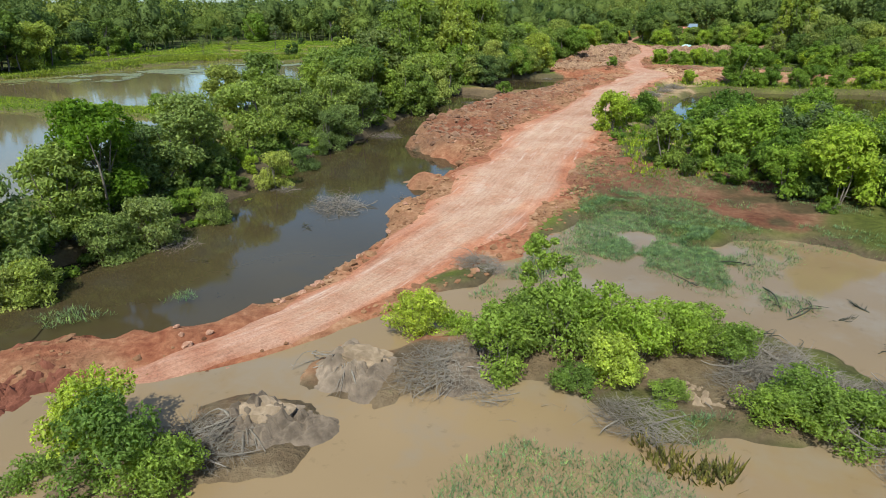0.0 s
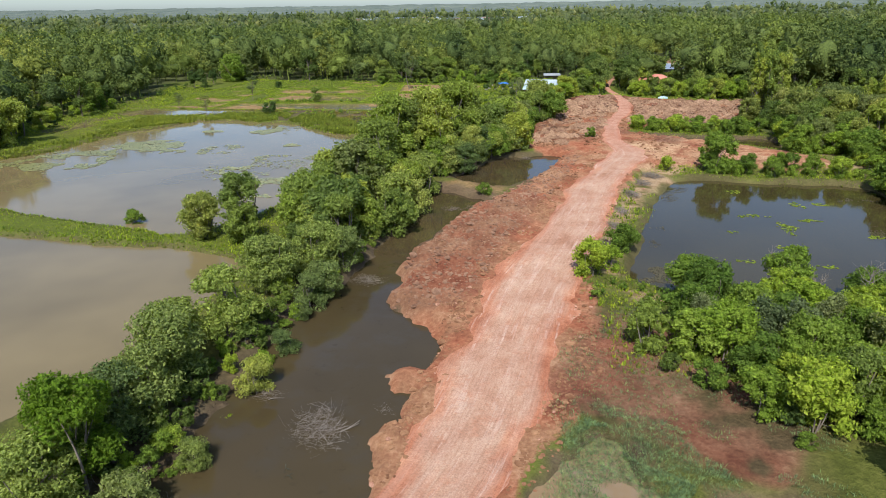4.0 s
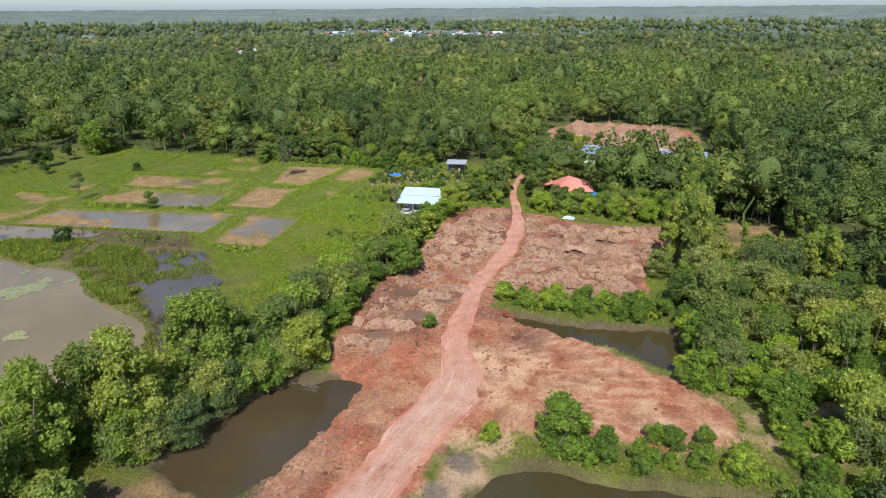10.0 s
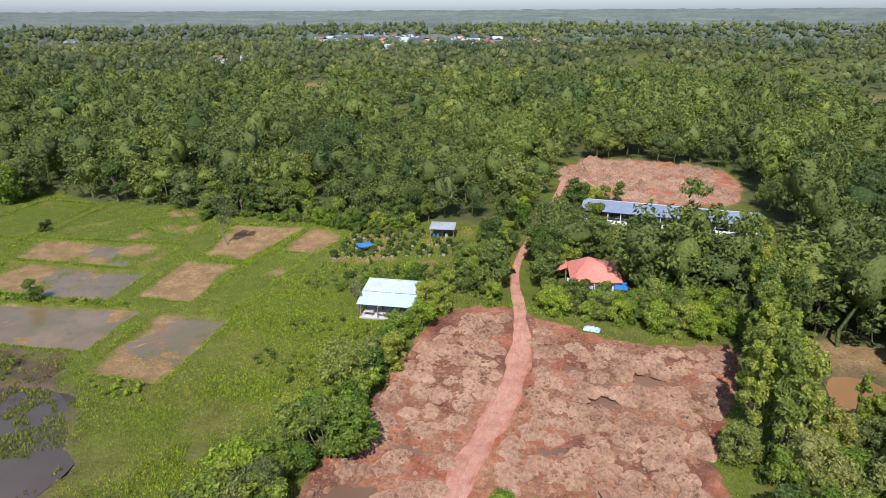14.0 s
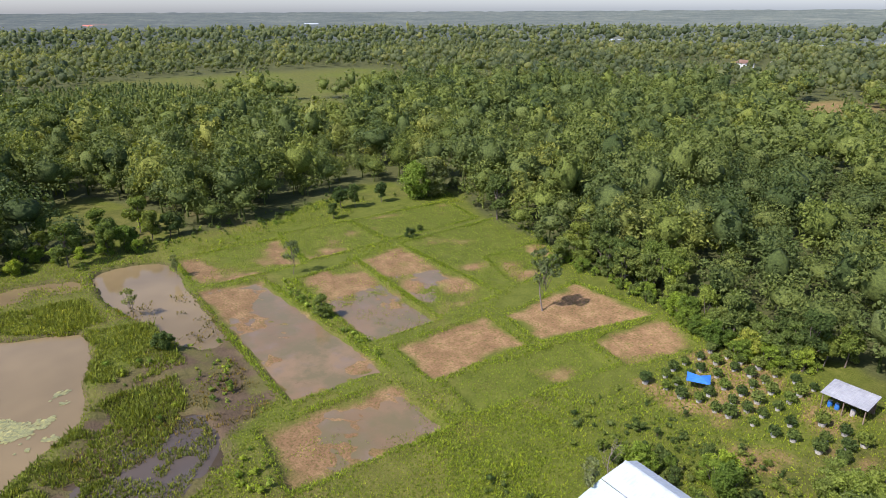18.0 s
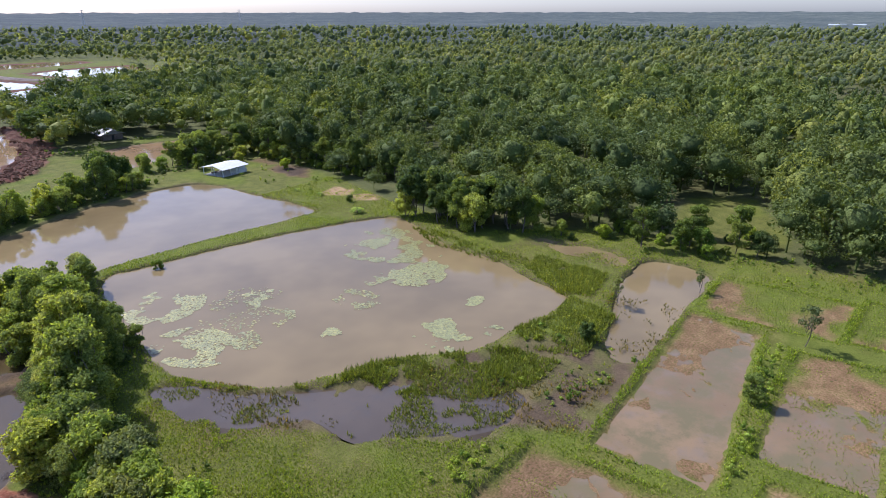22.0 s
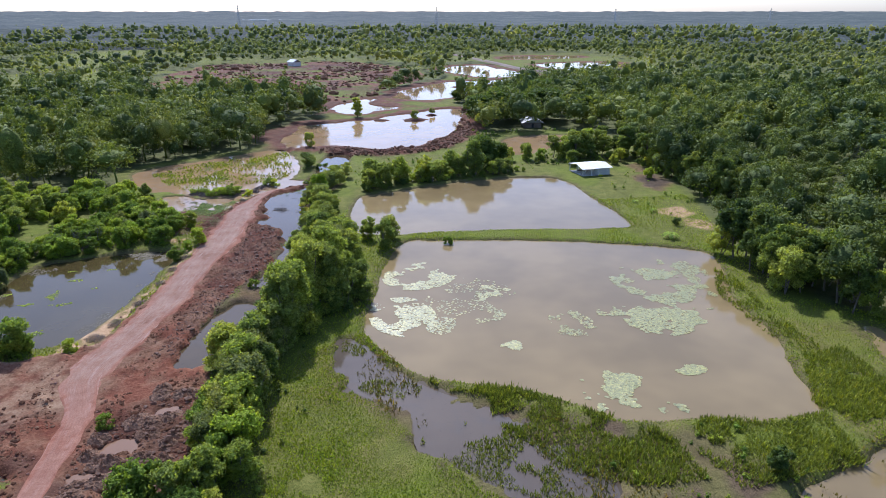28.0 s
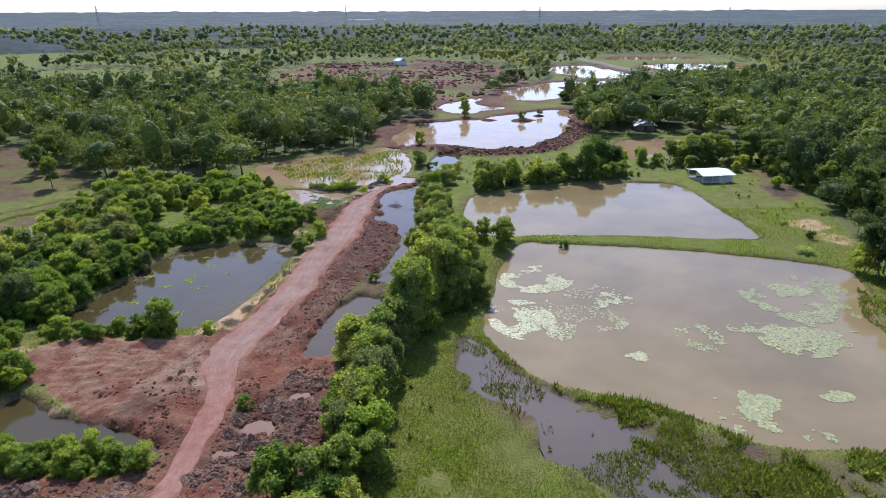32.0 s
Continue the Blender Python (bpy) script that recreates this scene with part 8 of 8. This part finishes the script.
# pond hut with jetty
WHITE_SHEET = plain("white_sheet_roof", (0.52, 0.53, 0.51), (0.66, 0.66, 0.63), 1.2, 0.5, 0.4, 0.0, 0.05)
hut = thing("pond_hut", -127.6, 100.2, "open pond hut with a low white metal roof on posts", "hut", turn=6)
part("roof_slope", corrugated((-5.6, 0.4, 3.4), (5.4, 0.4, 3.4), (5.6, -5.2, 2.5), (-5.8, -5.2, 2.5)), WHITE_SHEET, hut)
part("roof_slope", corrugated((5.4, 0.45, 3.4), (-5.6, 0.45, 3.4), (-5.8, 5.2, 2.5), (5.6, 5.2, 2.5)), WHITE_SHEET, hut)
part("floor_slab", block(-5.0, 5.0, -4.6, 4.6, -0.4, 0.1), CONCRETE, hut)
part("room", block(-4.8, -0.8, 1.4, 4.4, 0.1, 2.5), PLASTER, hut, "pale walled room")
part("partition", block(-4.8, -4.65, -4.4, 1.4, 0.1, 1.6), TIMBER, hut, "low board wall at the back")
# doorway plate with the room's shade as its colour
part("door", block(-2.2, -1.3, 1.34, 1.4, 0.1, 2.05), DARK_VOID, hut)
part("table", block(1.0, 2.8, -2.4, -1.5, 0.75, 0.83), TIMBER, hut)
part("bench", block(0.8, 3.0, -3.3, -2.9, 0.1, 0.52), TIMBER, hut)
for px in (-5.0, -1.7, 1.7, 5.0):
    for py in (-4.5, 0.4, 4.5):
        part("post", block(px - 0.1, px + 0.1, py - 0.1, py + 0.1, -0.2, 2.6 if py else 3.3), PLASTER, hut)
jetty = thing("jetty", -117.4, 101.5, "small timber jetty on the fish pond", "jetty", turn=25, z=0.0)
for i in range(14):
    part("plank", block(-2.1 + i * 0.3, -1.83 + i * 0.3, -1.5, 1.5, 0.28, 0.33, 0.005), TIMBER, jetty)
for px in (-1.9, 1.9):
    for py in (-1.3, 1.3):
        part("post", block(px - 0.07, px + 0.07, py - 0.07, py + 0.07, -0.8, 0.279), TIMBER, jetty)

dark_house = thing("house", -138.0, 6.5, "small house with a weathered grey gable roof", "house", turn=-10)
part("wall", block(-4.0, 4.0, -5.0, 5.0, -0.3, 2.4), TIMBER, dark_house)
part("roof_slope", corrugated((0, -6.0, 4.2), (0, 6.0, 4.2), (-5.2, 6.0, 2.2), (-5.2, -6.0, 2.2), 22), GREY_METAL, dark_house)
part("roof_slope", corrugated((0, 6.0, 4.2), (0, -6.0, 4.2), (5.2, -6.0, 2.2), (5.2, 6.0, 2.2), 22), GREY_METAL, dark_house)
part("gable", slab([(-4.2, 5.05, 2.4), (0, 5.05, 4.0), (4.2, 5.05, 2.4)], 0.001), PLASTER, dark_house, "pale gable boards")
# doorway shown by a plate painted dark like the shade inside
part("door", block(-0.5, 0.5, 5.0, 5.06, 0, 2.0), DARK_VOID, dark_house)


# far village, farmsteads and sheds
def cottage(x, y, w, l, roof, turn, label, h=3.0):
    t = thing("village_house", x, y, label, "house", "far houses", turn)
    part("wall", block(-w / 2, w / 2, -l / 2, l / 2, -0.5, h), PLASTER, t)
    for s in (-1, 1):
        part("roof_slope", slab([(0, -l / 2 - 0.5, h + w * 0.28), (0, l / 2 + 0.5, h + w * 0.28), (s * (w / 2 + 0.6), l / 2 + 0.5, h - 0.1), (s * (w / 2 + 0.6), -l / 2 - 0.5, h - 0.1)], 0.1), roof, t)
    return t


rng_v = random.Random(12)
for k in range(46):
    roof, txt = rng_v.choice(((SALMON, "red-roofed"), (WHITE_METAL, "white-roofed"), (BLUE_METAL, "blue-roofed"), (RUST, "rusty-roofed"), (WHITE_METAL, "white-roofed")))
    u = rng_v.random()
    x, y = (-400 + 330 * u + rng_v.gauss(0, 25), 1260 - 90 * u + rng_v.gauss(0, 95))
    cottage(x, y, rng_v.uniform(8, 13), rng_v.uniform(10, 18), roof, rng_v.uniform(0, 180), txt + " village house among distant trees", rng_v.uniform(5, 8))
for x, y, w, l, roof, turn, txt, h in ((-336, 848, 10, 16, SALMON, 20, "red-roofed farmhouse among distant trees", 5), (-341, 802, 9, 14, RUST, 70, "rusty-roofed farmhouse among distant trees", 5), (-697, 1029, 12, 22, WHITE_METAL, 80, "white-roofed shed among distant trees", 6), (-85, 606, 8, 14, GREY_METAL, 60, "grey-roofed hut in a distant clearing", 3.5), (150, 528, 8, 12, RUST, 30, "rusty-roofed hut beside a distant field", 3.5),
                                      (330, 60, 9, 14, BLUE_METAL, 60, "blue-roofed farm shed in the open wood", 4), (-20, -380, 8, 12, WHITE_METAL, 30, "white-roofed hut beyond the dark field", 4), (420, -700, 10, 16, WHITE_METAL, 70, "white-roofed farmhouse across the plain", 5)):
    cottage(x, y, w, l, roof, turn, txt, h)
hall = thing("warehouse", 125, -2150, "long white industrial hall on the horizon", "warehouse", turn=2, z=11)
part("wall", block(-65, 65, -20, 20, -5, 9), PLASTER, hall)
part("roof", slab([(-66, -21, 12), (66, -21, 12), (66, 21, 12), (-66, 21, 12)], 2.5), WHITE_METAL, hall)
for x, y, w, mat, turn, txt in ((-2150, 500, 62, SALMON, 80, "orange-roofed"), (-2160, 250, 46, SALMON, 85, "orange-roofed"), (-2160, 190, 40, SALMON, 85, "orange-roofed"), (-2120, 60, 40, WHITE_METAL, 88, "white-roofed"), (-2140, 110, 30, WHITE_METAL, 88, "white-roofed"), (-1900, 1050, 40, WHITE_METAL, 60, "white-roofed")):
    hall = thing("warehouse", x, y, txt + " industrial hall near the horizon", "warehouse", "far halls", turn, 4)
    part("wall", block(-w / 2, w / 2, -14, 14, -12, 7), PLASTER, hall)
    part("roof", slab([(-w / 2 - 1, -15, 7.5), (w / 2 + 1, -15, 7.5), (w / 2 + 1, 0, 15), (w / 2 + 1, 15, 7.5), (-w / 2 - 1, 15, 7.5), (-w / 2 - 1, 0, 15)], 1.0), mat, hall)


def pylon(x, y, height, turn):
    t = thing("pylon", x, y, "tall steel lattice power pylon against the sky", "pylon", "power line", turn)
    for sx in (-1, 1):
        for sy in (-1, 1):
            part("leg", raw_mesh("leg", *tube([(sx * 5, sy * 5, -4), (sx * 2, sy * 2, height * 0.55), (sx * 0.7, sy * 0.7, height)], [0.35, 0.3, 0.2], 4)), STEEL, t)
    bits, levels = [], 11
    for i in range(levels):
        z0, z1 = height * i / levels, height * (i + 1) / levels
        w0, w1 = np.interp([z0, z1], [0, height * 0.55, height], [5, 2, 0.7])
        for a, b in (((-w0, -w0), (w1, -w1)), ((w0, -w0), (-w1, -w1)), ((-w0, w0), (w1, w1)), ((w0, w0), (-w1, w1)), ((-w0, -w0), (-w1, w1)), ((w0, -w0), (w1, w1))):
            bits.append(tube([(*a, z0), (*b, z1)], [0.16, 0.16], 3))
    part("bracing", raw_mesh("bracing", *joined(bits)), STEEL, t)
    for h, w in ((0.72, 8.5), (0.84, 7.0), (0.95, 5.5)):
        part("crossarm", raw_mesh("crossarm", *joined([tube([(-w, 0, height * h), (0, 0, height * (h + 0.02)), (w, 0, height * h)], [0.15, 0.35, 0.15], 4), tube([(-w, 0, height * h), (0, 0, height * (h + 0.05)), (w, 0, height * h)], [0.1, 0.12, 0.1], 3)])), STEEL, t)
    return t


for x, y, h in ((157, -1692, 66), (-405, -1682, 62), (-984, -1715, 58), (-1585, -1787, 60), (786, -1526, 66), (1320, -1290, 66)):
    pylon(x, y, h, math.degrees(math.atan2(y - 300, x)) - 90 + 15)

# tall pole east of the pond and bare stakes
pole = thing("pole", 47.0, 218.5, "thin pale pole standing in the thicket", "pole")
part("shaft", raw_mesh("shaft", *tube([(0, 0, -0.3), (0.05, 0, 4), (0, 0.05, 8.0)], [0.09, 0.08, 0.06], 8)), CONCRETE, pole)
part("cap", block(-0.1, 0.1, -0.1, 0.1, 7.95, 8.1), CONCRETE, pole)

# ---------------------------------------------------------------- parked excavator under the roadside trees
YELLOW = plain("machine_yellow", (0.62, 0.33, 0.02), (0.78, 0.46, 0.05), 2.5, 0.45, 0.5, 0.0, 0.05)
RUBBER = plain("track_steel", (0.03, 0.028, 0.026), (0.10, 0.075, 0.06), 6.0, 0.8)
CAB_GLASS = plain("dark_cab_glass", (0.02, 0.025, 0.03), (0.035, 0.04, 0.045), 1.0, 0.1, 0.5, 0.0, 0)
digger = thing("excavator", -5.3, 289.1, "yellow tracked excavator parked under roadside trees", "excavator", "", -23.0)


def arm_bar(p, q, r0, r1, width):
    """A tapering boxed bar between two points in the plane of the boom."""
    p, q = Vector(p), Vector(q)
    d = (q - p).normalized()
    n = Vector((1, 0, 0)).cross(d)
    bm = bmesh.new()
    ring = []
    for c, r in ((p, r0), (q, r1)):
        ring.append([bm.verts.new(c + n * r * sy + Vector((width * sx, 0, 0))) for sx, sy in ((-1, -1), (1, -1), (1, 1), (-1, 1))])
    for i in range(4):
        bm.faces.new((ring[0][i], ring[0][(i + 1) % 4], ring[1][(i + 1) % 4], ring[1][i]))
    bm.faces.new(ring[0][::-1])
    bm.faces.new(ring[1])
    bmesh.ops.recalc_face_normals(bm, faces=bm.faces[:])
    bmesh.ops.bevel(bm, geom=bm.edges[:], offset=0.03, segments=1, affect="EDGES")
    return bm


for sx in (-1, 1):
    part("track", block(sx * 1.0 - 0.25, sx * 1.0 + 0.25, -1.6, 1.6, 0.0, 0.75, 0.2), RUBBER, digger)
part("turntable", block(-0.6, 0.6, -0.6, 0.6, 0.6, 0.95, 0.05), RUBBER, digger)
part("counterweight", block(-1.2, 1.2, -2.1, -1.2, 0.95, 1.9, 0.15), YELLOW, digger)
part("engine_cover", block(-1.2, 1.2, -1.2, 0.2, 0.95, 1.75, 0.08), YELLOW, digger)
cab = part("cab", block(-1.2, -0.3, 0.0, 1.5, 0.95, 2.75, 0.08), YELLOW, digger)
part("side_window", block(-1.22, -1.19, 0.25, 1.3, 1.75, 2.55, 0.01), CAB_GLASS, cab)
part("front_window", block(-1.1, -0.4, 1.49, 1.52, 1.5, 2.6, 0.01), CAB_GLASS, cab)
part("boom", arm_bar((0.15, 0.6, 1.4), (0.15, 3.0, 3.6), 0.28, 0.32, 0.2), YELLOW, digger)
part("boom", arm_bar((0.15, 2.9, 3.55), (0.15, 5.2, 3.3), 0.32, 0.2, 0.18), YELLOW, digger)
part("stick", arm_bar((0.15, 4.9, 3.7), (0.15, 6.2, 1.9), 0.24, 0.14, 0.15), YELLOW, digger)
part("cylinder", raw_mesh("cylinder", *tube([(0.15, 2.4, 3.45), (0.15, 3.6, 4.05), (0.15, 4.85, 3.9)], [0.08, 0.07, 0.05], 8)), STEEL, digger)
part("bucket", slab([(-0.35, 6.0, 1.9), (0.65, 6.0, 1.9), (0.65, 6.7, 1.0), (-0.35, 6.7, 1.0)], 0.25), RUBBER, digger)
